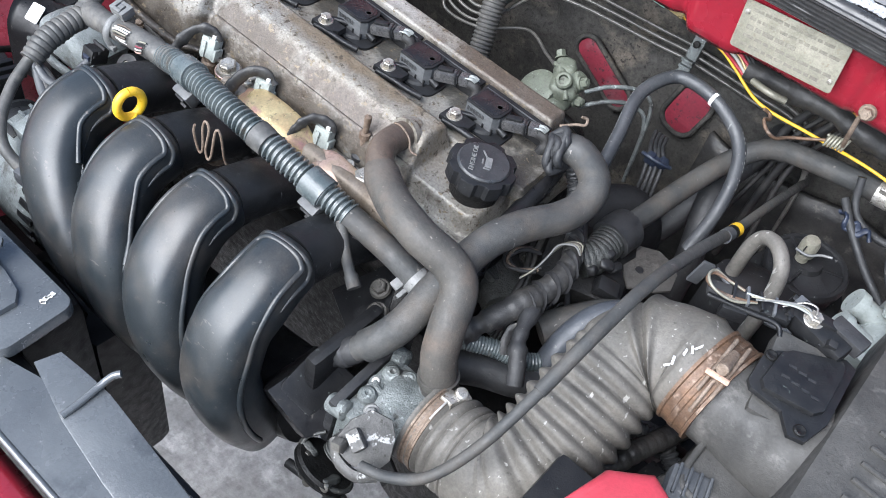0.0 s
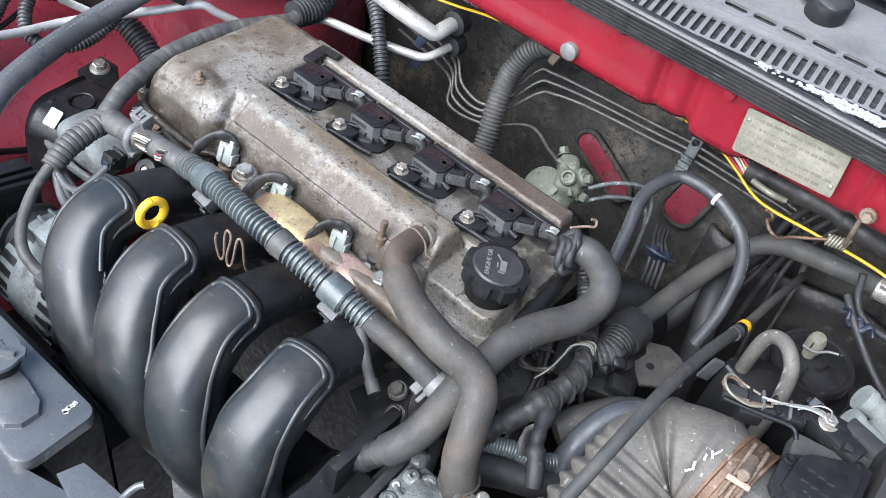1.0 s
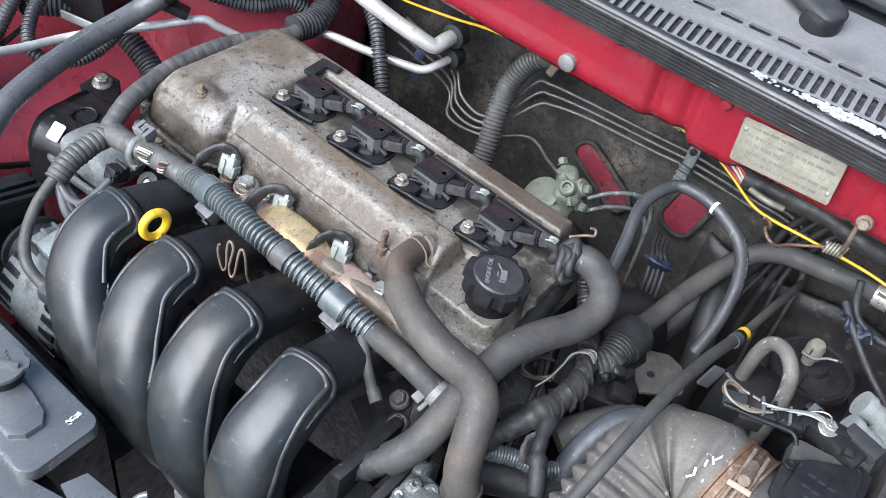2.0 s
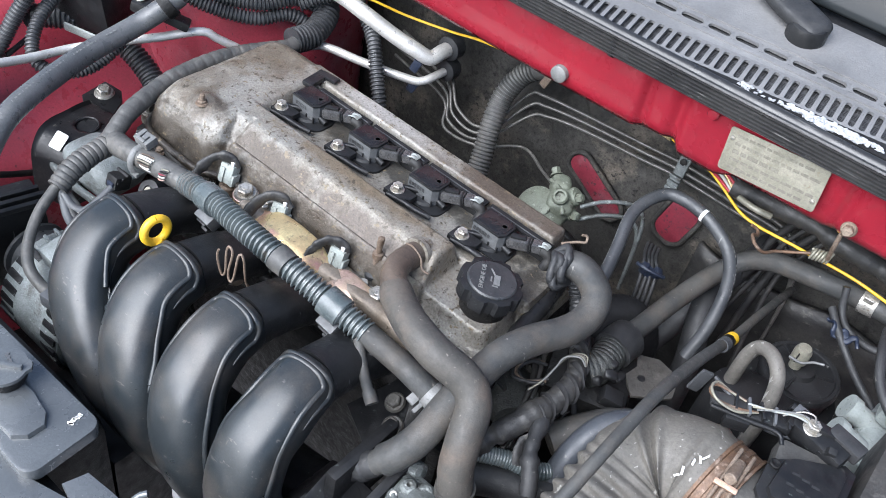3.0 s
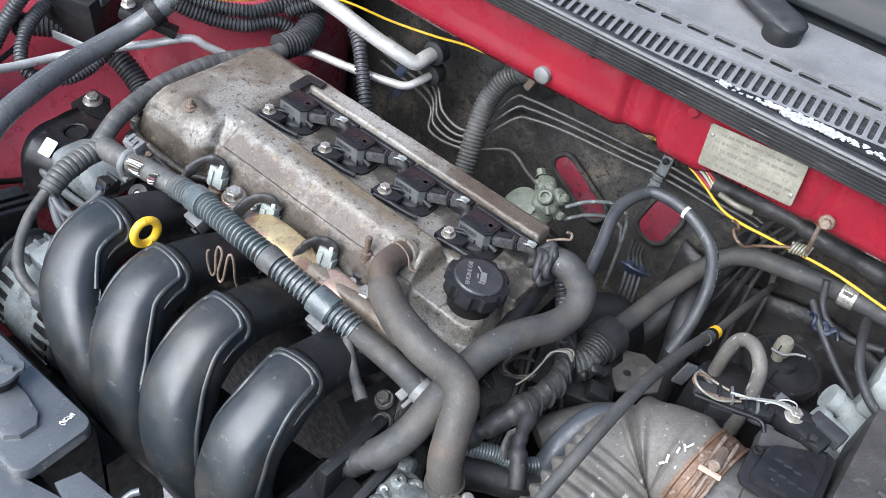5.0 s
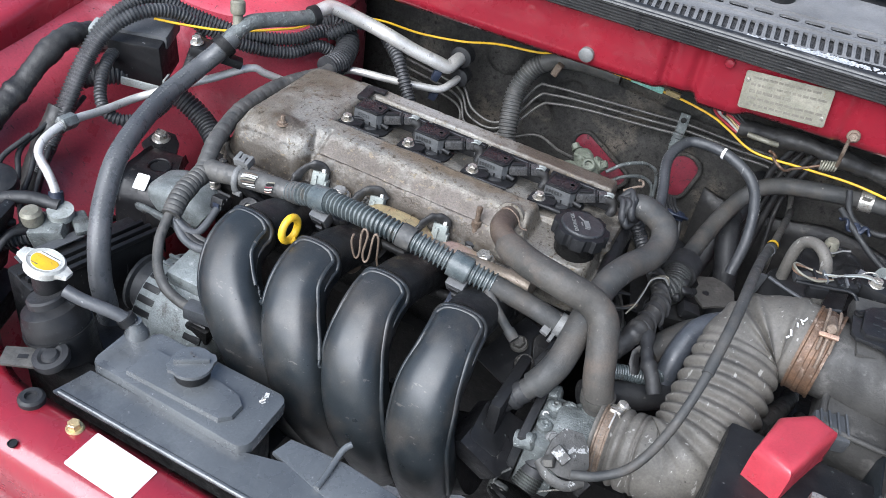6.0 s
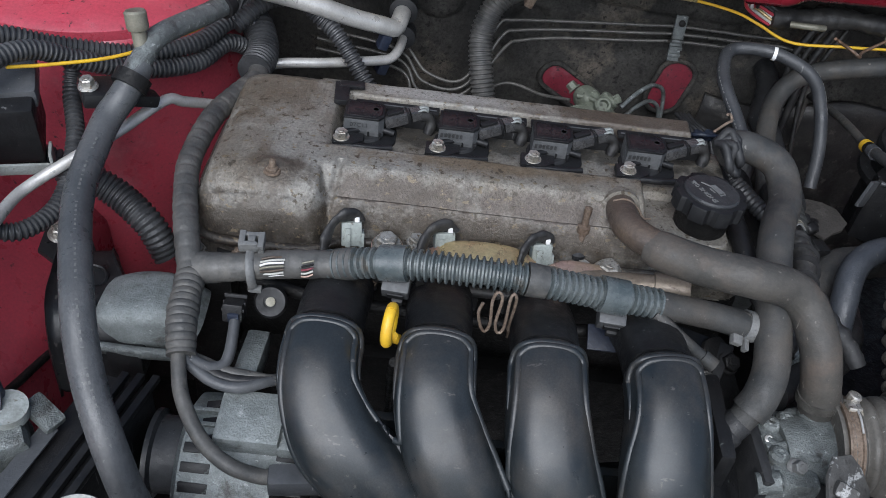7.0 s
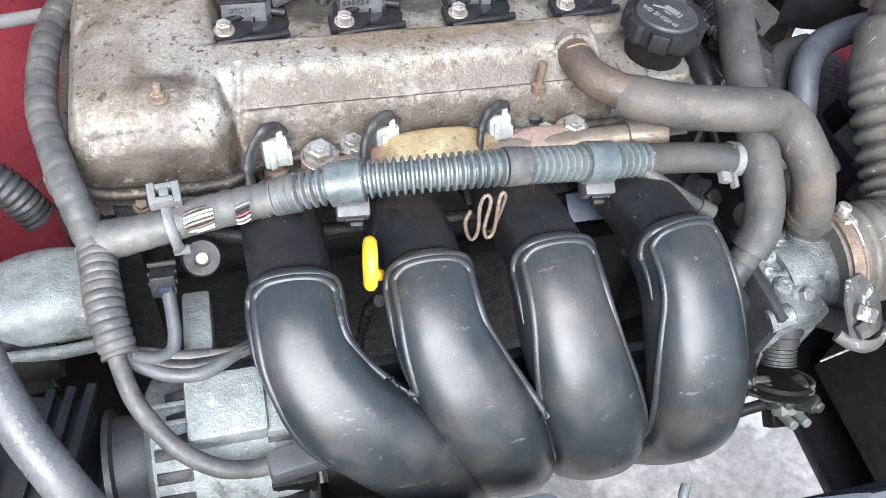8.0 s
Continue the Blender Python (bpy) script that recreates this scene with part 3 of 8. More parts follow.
def cowl_face(u, v):
    """The red panel: upright above, tucked back towards its wavy lower edge."""
    x = -0.62 + 1.3 * u
    low = -0.0795 + 0.006 * smooth(0.196, 0.208, x) - 0.009 * smooth(0.237, 0.248, x) + 0.009 * smooth(0.285, 0.31, x)
    drop = (1 - v) * low
    crease = 0.007 * smooth(0.010, 0.0, abs(x - 0.198)) + 0.006 * smooth(0.012, 0.0, abs(x - 0.234)) + 0.004 * smooth(0.01, 0.0, abs(x - 0.41))
    back = 0.010 + 0.011 * (1 - v) + 0.004 * smooth(0.88, 1.0, 1 - v)
    return x, cowl_y(x) + back + crease * smooth(0.0, 0.3, 1 - v), cowl_z(x) + 0.010 + drop


grid_sheet("trim_cowl_panel", 420, 20, cowl_face, RED, "glossy red painted cowl panel under the windscreen", "cowl", thick=0.003)
seal = thing("weather_strip", (-0.6, cowl_y(-0.6), cowl_z(-0.6)), "black ribbed rubber weather strip along the cowl edge", "seal")


def extrusion(name, profile, x0, x1, mat, parent, grow=1.0):
    """A rubber section (rows of y, z) drawn along the cowl edge."""
    xs_ = np.linspace(x0, x1, max(int((x1 - x0) / 0.012), 2))
    n = len(profile)
    verts = [(x, cowl_y(x) + py * grow, cowl_z(x) + 0.024 + (pz - 0.024) * grow) for x in xs_ for py, pz in profile]
    faces = [(i * n + j, i * n + (j + 1) % n, (i + 1) * n + (j + 1) % n, (i + 1) * n + j) for i in range(len(xs_) - 1) for j in range(n)]
    faces += [tuple(range(n)), tuple(range((len(xs_) - 1) * n, len(xs_) * n))]
    return link(name, verts, faces, mat, parent, True, "", 40)


section = [(0.012, 0.004), (0.0, 0.004), (-0.006, 0.006)]
for k in range(5):
    z0, y0 = 0.0075 + 0.0034 * k, -0.0075 + 0.0004 * k
    section += [(y0, z0), (y0 - 0.0018, z0 + 0.0008), (y0 - 0.0018, z0 + 0.0019), (y0 + 0.0005, z0 + 0.0026)]
section += [(-0.0075, 0.0255), (-0.0075, 0.0265)]
broad = [(0.0, 0.0235), (-0.0055, 0.0252), (-0.007, 0.0272), (-0.0062, 0.0292), (-0.0045, 0.0300), (-0.004, 0.0312), (-0.002, 0.0330), (0.001, 0.0340), (0.0035, 0.0335), (0.0045, 0.0312), (0.0065, 0.0310), (0.0085, 0.0290), (0.009, 0.0255)]
extrusion("ribbed_band", section + [(0.012, 0.0265)], -0.6, 0.66, STRIP, seal)
extrusion("sealing_lip", broad, -0.6, 0.66, STRIP, seal)
extrusion("joint_sleeve", section + [(0.012, 0.0265)], 0.1535, 0.158, BLACK_PLASTIC, seal, 1.07)

# cowl grille
def grille_at(x, s):
    """A place on the sloping grille, s metres back from the seal."""
    return Vector((x, cowl_y(x) + 0.012 + s * 0.97, cowl_z(x) + 0.018 + s * 0.19))


grille = thing("cowl_grille", grille_at(0.2, 0.1), "grey plastic cowl grille with a row of slots", "grille")
xs = np.linspace(-0.6, 0.66, 100)


def row_one(x):
    return 0.0350 + 0.105 * (x - 0.22)


def row_two(x):
    return 0.0785 + 0.055 * (x - 0.235)


def band(name, s0, s1, mat, lift=0.0, thick=0.003):
    """A strip of the grille between two lines that drift back along it."""
    verts, faces = [], []
    for x in xs:
        for s, dz in ((s0(x), lift), (s1(x), lift), (s1(x), lift - thick), (s0(x), lift - thick)):
            verts.append(grille_at(x, s) + Vector((0, 0, dz)))
    for i in range(len(xs) - 1):
        for j in range(4):
            faces.append((4 * i + j, 4 * i + (j + 1) % 4, 4 * i + 4 + (j + 1) % 4, 4 * i + 4 + j))
    return link(name, verts, faces, mat, grille, True, "", 30)


def slot_cell(name, w, h, hole_w, hole_h, thick=0.003):
    """One tile of the grille with a round-ended slot through it."""
    n = 6
    r = min(hole_w, hole_h) / 2
    inner = round_rect(hole_w, hole_h, r * 0.98, n)
    outer = []
    for px, py in inner:
        cx = max(-hole_w / 2 + r, min(hole_w / 2 - r, px))
        cy = max(-hole_h / 2 + r, min(hole_h / 2 - r, py))
        k = min((w / 2 - abs(cx)) / max(abs(px - cx), 1e-6), (h / 2 - abs(cy)) / max(abs(py - cy), 1e-6))
        outer.append((cx + (px - cx) * k, cy + (py - cy) * k))
    for sx in (-1, 1):
        for sy in (-1, 1):
            j = min(range(len(outer)), key=lambda q: math.hypot(outer[q][0] - sx * w / 2, outer[q][1] - sy * h / 2))
            outer[j] = (sx * w / 2, sy * h / 2)
    c = len(inner)
    verts = [(x, y, z) for ring, z in ((outer, 0), (inner, 0), (inner, -thick)) for x, y in ring]
    faces = [(a * c + j, a * c + (j + 1) % c, (a + 1) * c + (j + 1) % c, (a + 1) * c + j) for a in range(2) for j in range(c)]
    return link(name, verts, faces, COWL, grille, False)


# First strip is black to paint the shade of the channel behind the seal.
band("gap_shade", lambda x: 0.0135 + 0.02 * max(0, x - 0.2), lambda x: row_one(x) - 0.0185, SEAL, 0.0)
band("panel", lambda x: row_one(x) + 0.0185, lambda x: row_two(x) - 0.0060, COWL)
band("raised_line", lambda x: row_two(x) - 0.0150, lambda x: row_two(x) - 0.0120, COWL, 0.0016)
band("raised_line", lambda x: row_two(x) + 0.0110, lambda x: row_two(x) + 0.0135, COWL, 0.0016)
band("rear_panel", lambda x: row_two(x) + 0.0060, lambda x: 0.165, COWL)
band("screen_seal", lambda x: 0.160, lambda x: 0.215, SEAL, -0.003)
band("mesh", lambda x: 0.0, lambda x: row_two(x) + 0.01, MESH, -0.0058)
tilt = Matrix.Rotation(0.193, 4, "X")
for piece, n, x0, dx, line, turn in ((slot_cell("slot", 0.0099, 0.0370, 0.0058, 0.0300), 121, -0.55, 0.0099, row_one, 0.105), (slot_cell("vent", 0.0295, 0.0120, 0.0240, 0.0088), 41, -0.55, 0.0295, row_two, 0.055)):
    for k in range(n):
        ob = piece if k == 0 else new(piece.name.split(".")[0], piece.data)
        ob.parent = grille
        ob.matrix_parent_inverse = Matrix.Translation(-grille.location)
        x = x0 + dx * k
        ob.matrix_basis = Matrix.Translation(grille_at(x, line(x))) @ tilt @ Matrix.Rotation(math.atan(turn), 4, "Z")
wiper = thing("wiper_arm", grille_at(0.27, 0.12), "black wiper arm with a rounded pivot cap on the cowl", "wiper")
a = grille_at(0.284, 0.126)
lathe("pivot_cap", [(0.0, -0.004), (0.020, -0.004), (0.0195, 0.010), (0.0175, 0.015), (0.011, 0.018), (0.001, 0.019)], BLACK_PLASTIC, wiper, a, (0, -0.16, 1))
loft("arm", [(*(a + Vector((0.004, 0, 0.012))), 0.018, 0.009), (*(a + Vector((-0.04, 0.018, 0.018))), 0.018, 0.009), (*(a + Vector((-0.12, 0.065, 0.028))), 0.015, 0.008), (*(a + Vector((-0.3, 0.15, 0.05))), 0.008, 0.005)],
     DARK_RUBBER, wiper, 16, 3, 0.01, side=(0, 1, 0.2))
windscreen = grid_sheet("window_screen", 20, 10, lambda u, v: (-0.62 + 1.3 * u, 0.335 + 0.6 * v, 0.206 + 0.03 * (u - 0.3) + 0.36 * v), GLASS, "dark sloping windscreen glass", "windscreen", thick=0.005)

# snow left in the slots
snow = bmesh.new()
rng = random.Random(4)
for k in range(190):
    x = min(max(rng.gauss(0.362, 0.022) if k % 3 else 0.27 + 0.17 * rng.random(), 0.26), 0.45)
    thick = 0.35 + 0.65 * math.exp(-((x - 0.355) / 0.03) ** 2) + 0.2 * math.exp(-((x - 0.43) / 0.02) ** 2)
    c = grille_at(x, 0.0165 + 0.05 * (x - 0.25) + rng.uniform(-0.004, 0.004) * (0.4 + thick)) + Vector((0, 0, 0.001))
    m4 = Matrix.Translation(c) @ Matrix.Diagonal((rng.uniform(0.9, 1.8), rng.uniform(0.7, 1.3), 0.6, 1))
    g = bmesh.ops.create_icosphere(snow, subdivisions=2, radius=rng.uniform(0.0010, 0.0027) * (0.5 + 0.8 * thick), matrix=m4)
    for v in g["verts"]:
        v.co += Vector((noise.noise(v.co * 500), noise.noise(v.co * 500 + Vector((5, 0, 0))), noise.noise(v.co * 500 + Vector((0, 9, 0))))) * 0.0012
tagged(part("snow", snow, SNOW, None), "white crusted snow left on the cowl grille", "snow", kind="stuff")

# data plate
plate = thing("data_plate", (0.337, 0.152, 0.137), "dull metal data plate riveted to the red cowl", "plate")
pm = Matrix.Translation((0.338, 0.1640, 0.1355)) @ Euler((radians(86), radians(-6), radians(-1))).to_matrix().to_4x4()
prism("sheet", round_rect(0.097, 0.045, 0.003), 0.001, PLATE, plate, pm, 0.0004)
for k in range(5):
    x = -0.040
    while x < 0.036:
        w = rng.uniform(0.003, 0.011)
        part("stamped_bar", box_bm((w, 0.0028 if k != 2 else 0.004, 0.0003), pm @ Matrix.Translation((x + w / 2, 0.016 - 0.008 * k, 0.0012)), 0), PRINT, plate, "", False)
        x += w + 0.0016
        if k == 2 and x > 0.004:
            break
for sx, sy in ((-0.044, 0.012), (0.044, -0.012)):
    lathe("rivet", [(0, 0.001), (0.0025, 0.001), (0.002, 0.002), (0.0005, 0.0024)], ZINC, plate, pm @ Vector((sx, sy, 0)), pm.to_3x3() @ Vector((0, 0, 1)), 12)

for x, y, z, r in ((0.101, 0.1700, 0.103, 0.0095), (0.267, 0.1655, 0.1535, 0.006)):
    small = r < 0.008
    b = thing("plug_button", (x, y, z), "red painted plug in the red cowl" if small else "grey plastic plug in the red cowl", "plug", "cowl plugs")
    lathe("cap", [(0, -0.003), (r, -0.003), (r, 0.003), (r * 0.8, 0.0045), (0.0005, 0.005)], RED if small else PALE_GREY, b, (x, y + 0.002 * small, z), (0, -1, -0.05), 20)

# inner wing, strut tower and wing rail
def apron(u, v):
    y = -0.62 + 0.98 * u
    x = -0.62 + 0.065 * smooth(0, 0.05, v) + 0.05 * smooth(0.04, 0.16, v) + 0.09 * smooth(0.16, 0.34, v) + 0.03 * v + 0.012 * noise.noise(Vector((u * 5, v * 4, 1)))
    bulge = 0.02 * math.exp(-((y + 0.12) / 0.13) ** 2) * math.sin(min(v * 1.6, 1) * math.pi * 0.5)
    return x + bulge, y, 0.0 - 0.6 * v


grid_sheet("wall_inner_wing", 60, 30, apron, RED_DUSTY, "dusty dark red inner wing of the engine bay", "inner wing", thick=0.003)
lathe_tower = lathe("strut_tower", [(0.165, -0.45), (0.160, -0.06), (0.156, -0.03), (0.150, -0.022), (0.150, -0.012), (0.142, -0.006), (0.09, 0.004), (0.06, 0.006), (0.05, 0.014), (0.035, 0.014), (0.03, 0.022), (0.001, 0.022)], RED_DUSTY, None, (-0.425, 0.225, 0.035), (0, 0, 1), 64)
tagged(lathe_tower, "round red painted strut tower", "strut tower", kind="structure")
rail = loft("trim_wing_rail", [(-0.62, -0.75, -0.10, 0.044, 0.035), (-0.60, -0.5, -0.06, 0.044, 0.035), (-0.61, -0.2, -0.025, 0.044, 0.035), (-0.645, 0.1, 0.005, 0.044, 0.035), (-0.67, 0.4, 0.03, 0.044, 0.035)], RED, None, 24, 5, 0.03, end_round=False)[0]
tagged(rail, "red painted wing edge rail", "wing rail", kind="structure")

grid_sheet("wall_inner_wing_right", 30, 20, lambda u, v: (0.80 - 0.03 * v, -0.62 + 0.98 * u, 0.02 - 0.6 * v), RED_DUSTY, "dusty dark red inner wing behind the air filter box", "inner wing", thick=0.003)

# Added dark sheet: puts the shade of the lower firewall into its colour.
insulation = grid_sheet("trim_firewall_shade", 24, 20, lambda u, v: (0.285 + 0.36 * u, 0.318 + 0.008 * noise.noise(Vector((u * 7, v * 7, 8))), -0.60 + 0.50 * v - 0.01 * math.sin(u * 9)), DARK_TAPE, "dark sheet added for shade on the lower firewall", "insulation", thick=0.008)

# front: slam panel, air guide
def slam_back(x):
    return -0.458 + 0.075 * smooth(-0.19, -0.36, x) + 0.5 * max(0.0, -0.335 - x)


def slam(u, v):
    x = -0.46 + 1.05 * u
    s = [0.0, 0.012, 0.03, 0.05, 0.062, 0.068, 0.070, 0.070, 0.071][round(v * 8)]
    z = [-0.118, -0.110, -0.109, -0.112, -0.118, -0.128, -0.145, -0.18, -0.26][round(v * 8)]
    return x, slam_back(x) - s, z - 0.006 * smooth(-0.1, 0.5, x)


grid_sheet("trim_slam_panel", 70, 8, slam, RED, "red painted slam panel above the radiator", "slam panel", thick=0.003)
lab = thing("sticker", (-0.06, -0.49, -0.11), "blank white rectangular sticker on the slam panel", "sticker")
prism("sheet", round_rect(0.072, 0.040, 0.002), 0.0006, LABEL, lab, pose(-0.060, -0.489, -0.1075, 2, 1, -2), 0.0002)
grommet = thing("rubber_buffer", (-0.17, -0.465, -0.108), "black rubber bonnet buffer on the red slam panel", "buffer")
lathe("pad", [(0.0125, 0), (0.0125, 0.006), (0.010, 0.0085), (0.006, 0.0085), (0.005, 0.005), (0.001, 0.005)], DARK_RUBBER, grommet, (-0.172, -0.472, -0.109), (0, 0, 1), 20)
sb = thing("panel_bolt", (-0.115, -0.472, -0.108), "yellowish zinc bolt in the slam panel", "bolt", "slam panel bolts")
bolt(sb, (-0.117, -0.474, -0.108), (0, -0.05, 1), r=0.006, mat=GOLD)
bp2 = thing("panel_bolt", (-0.329, -0.405, -0.108), "zinc bolt on a pale oval plate at the panel end", "bolt", "slam panel bolts")
prism("oval_plate", round_rect(0.044, 0.026, 0.012, 6), 0.003, PALE, bp2, pose(-0.334, -0.407, -0.1085, 4, 0, -25), 0.001)
bolt(bp2, (-0.327, -0.404, -0.1055), (0, -0.05, 1), r=0.0068)
for x, y in ((-0.102, -0.49), (-0.012, -0.500), (-0.15, -0.515)):
    h = thing("panel_hole", (x, y, -0.109), "small dark hole in the slam panel", "hole", "slam panel holes")
    lathe("rim", [(0.0045, 0.0), (0.0045, 0.0008), (0.0035, 0.0008), (0.0034, -0.003), (0.0005, -0.003)], BLACK_PLASTIC, h, (x, y, -0.1095 - 0.04 * max(0, -0.5 - y)), (0, -0.1, 1), 14)
guide = thing("air_guide", (0.0, -0.43, -0.1), "black plastic air guide above the radiator", "air guide")
prism("panel", [(-0.165, -0.030), (0.36, -0.026), (0.36, 0.035), (0.10, 0.033), (0.02, 0.010), (-0.155, 0.008)], 0.004, GUIDE, guide, pose(0.005, -0.4275, -0.103, 1, 0, 0), 0.001)
prism("raised_strip", [(0.051, -0.402), (0.057, -0.381), (0.084, -0.378), (0.115, -0.376), (0.222, -0.385), (0.236, -0.387), (0.198, -0.426), (0.171, -0.424), (0.110, -0.416)], 0.006, GUIDE, guide, pose(0, 0, -0.104), 0.0018)
tube("strip_rib", [(0.107, -0.414, -0.097), (0.107, -0.399, -0.096), (0.106, -0.380, -0.094), (0.107, -0.368, -0.090), (0.111, -0.362, -0.088)], 0.0032, GUIDE, guide, 8, 0.003)
box("step", (0.235, -0.392, -0.115), (0.13, 0.02, 0.03), GUIDE, guide, 0.003, (20, 0, 0))
tube("edge_bead", [(-0.155, -0.4545, -0.101), (0.1, -0.454, -0.101), (0.36, -0.452, -0.101)], 0.003, GUIDE, guide, 8)
grid_sheet("trim_bumper", 30, 8, lambda u, v: (-0.6 + 1.2 * u, -0.56 - 0.12 * v, -0.24 - 0.02 * v - 0.15 * v * v), COWL, "grey plastic bumper top in front of the grille", "bumper", thick=0.004)

# ---- engine ----
def rect_in(x, y, x0, x1, y0, y1, r):
    """Signed depth inside a rounded rectangle."""
    dx, dy = abs(x - (x0 + x1) / 2) - (x1 - x0) / 2 + r, abs(y - (y0 + y1) / 2) - (y1 - y0) / 2 + r
    return r - (math.hypot(max(dx, 0), max(dy, 0)) + min(max(dx, dy), 0))


def smax(a, b, k=0.004):
    h = max(k - abs(a - b), 0) / k
    return max(a, b) + h * h * k / 4


BASE = -0.052


def cover_height(x, y):
    z = BASE
    lo = lambda d, top, w: BASE + (top - BASE) * smooth(0, w, d)
    block = rect_in(x, y, -0.247, -0.127, -0.102, 0.097, 0.026)
    roll = 0.022 * smooth(-0.050, -0.104, y) ** 1.4 + 0.006 * smooth(-0.2, -0.247, x)
    z = smax(z, float(np.interp(block, (0, 0.003, 0.008, 0.014, 0.022), (BASE, -0.034, -0.012, 0.001, 0.0045))) - roll * smooth(0.0, 0.02, block), 0.004)
    # the long ridge: a stepped front face, a rounded shoulder, a steep back and end
    front = float(np.interp(y + 0.086, (0, 0.004, 0.0125, 0.0145, 0.0165, 0.018, 0.030, 0.0345, 0.039), (BASE, -0.034, -0.0175, -0.0158, -0.0172, -0.0138, -0.0015, 0.0028, 0.0042)))
    back = float(np.interp(-0.014 - y, (0, 0.003, 0.008, 0.011), (-0.04, -0.02, 0.002, 0.012)))
    end = float(np.interp(0.151 - x, (0, 0.004, 0.011, 0.016), (-0.045, -0.030, 0.0, 0.012)))
    if x > -0.16:
        z = smax(z, max(BASE, -smax(-front, smax(-back, -end, 0.006), 0.006)), 0.003)
    z = smax(z, lo(rect_in(x, y, -0.17, 0.207, 0.057, 0.096, 0.008), 0.001, 0.009))
    z = smax(z, lo(rect_in(x, y, -0.15, 0.236, -0.02, 0.07, 0.01), -0.017, 0.008))
    z = smax(z, lo(rect_in(x, y, 0.12, 0.228, -0.080, 0.05, 0.02), -0.023, 0.010))
    z += 0.0012 * noise.noise(Vector((x * 22, y * 22, 2))) + 0.0004 * noise.noise(Vector((x * 90, y * 90, 5)))
    r = math.hypot(x + 0.179, y + 0.07)
    z -= 0.0014 * math.exp(-((r - 0.0165) / 0.0022) ** 2)
    z += 0.003 * smooth(0.021, 0.016, r)
    z -= 0.0035 * smooth(0.005, 0.0, abs(x + 0.131 + 0.006 * math.sin(y * 40))) * (y < -0.045)
    return z


def inside_cover(x, y):
    return max(rect_in(x, y, -0.252, -0.116, -0.109, 0.100, 0.030), rect_in(x, y, -0.2, 0.236, -0.094, 0.100, 0.02))


cover = thing("valve_cover", (0, 0, BASE), "stained cast aluminium valve cover on top of the engine", "valve cover")
xg, yg = np.arange(-0.2545, 0.2535, 0.0018), np.arange(-0.1116, 0.1030, 0.0018)
index, verts, faces = {}, [], []
for i, x in enumerate(xg):
    for j, y in enumerate(yg):
        d = inside_cover(x, y)
        if d > -0.0015:
            index[i, j] = len(verts)
            verts.append((x, y, cover_height(x, y) if d > 0.0005 else BASE - 0.012))
for i in range(len(xg) - 1):
    for j in range(len(yg) - 1):
        q = [(i, j), (i + 1, j), (i + 1, j + 1), (i, j + 1)]
        if all(k in index for k in q):
            faces.append([index[k] for k in q])
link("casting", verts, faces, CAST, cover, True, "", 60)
lathe("stud", [(0, 0), (0.003, 0), (0.003, 0.012), (0.0026, 0.0135), (0.001, 0.014)], RUST, cover, (-0.179, -0.07, 0.001), (0.05, 0, 1), 10)
bolt(cover, (-0.179, -0.07, 0.0025), r=0.0052, mat=RUST, name="nut", h=0.003)
for x, y in ((-0.083, -0.1), (0.02, -0.1), (0.165, -0.1), (-0.235, -0.112), (-0.145, -0.112)):
    bolt(cover, (x, y, -0.058), r=0.005, mat=ZINC, name="cover_bolt", h=0.005)
lathe("breather_boss", [(0.0, 0), (0.0145, 0), (0.0145, 0.008), (0.0135, 0.010), (0.0115, 0.018), (0.001, 0.018)], CAST, cover, (0.1197, -0.040, -0.010), (0.0, -0.9, 0.35), 20)

tube("rolled_rim", [(-0.2485, 0.06, -0.045), (-0.2490, -0.02, -0.045), (-0.2475, -0.075, -0.046), (-0.240, -0.095, -0.047), (-0.222, -0.106, -0.0475), (-0.180, -0.1085, -0.0475), (-0.142, -0.107, -0.047), (-0.122, -0.098, -0.046), (-0.108, -0.0925, -0.046), (-0.04, -0.0915, -0.046), (0.06, -0.0915, -0.046), (0.16, -0.0915, -0.046), (0.222, -0.089, -0.045)], 0.0042, CAST, cover, 10, 0.004, wobble=0.08)
for x, y in ((-0.252, -0.085), (-0.050, -0.096), (0.092, -0.096)):
    lathe("bolt_boss", [(0.0105, -0.012), (0.0105, 0.0), (0.009, 0.0018), (0.001, 0.0018)], CAST, cover, (x, y, -0.046), (0, 0, 1), 18)
    bolt(cover, (x, y, -0.0445), r=0.0055, mat=ZINC if x > -0.1 else DARK_BOLT, name="cover_bolt", h=0.006)
head = thing("cylinder_head", (0, 0, -0.18), "oily dark alloy cylinder head and block", "engine")
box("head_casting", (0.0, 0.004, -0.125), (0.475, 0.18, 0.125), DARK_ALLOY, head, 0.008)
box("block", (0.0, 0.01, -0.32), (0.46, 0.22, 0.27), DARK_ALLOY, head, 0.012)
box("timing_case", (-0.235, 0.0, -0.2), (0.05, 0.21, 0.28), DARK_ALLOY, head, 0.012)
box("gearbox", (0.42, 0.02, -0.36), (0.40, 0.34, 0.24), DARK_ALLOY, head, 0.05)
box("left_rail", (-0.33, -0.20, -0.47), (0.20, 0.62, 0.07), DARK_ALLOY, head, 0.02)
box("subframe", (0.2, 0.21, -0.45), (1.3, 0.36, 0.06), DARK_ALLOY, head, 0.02)

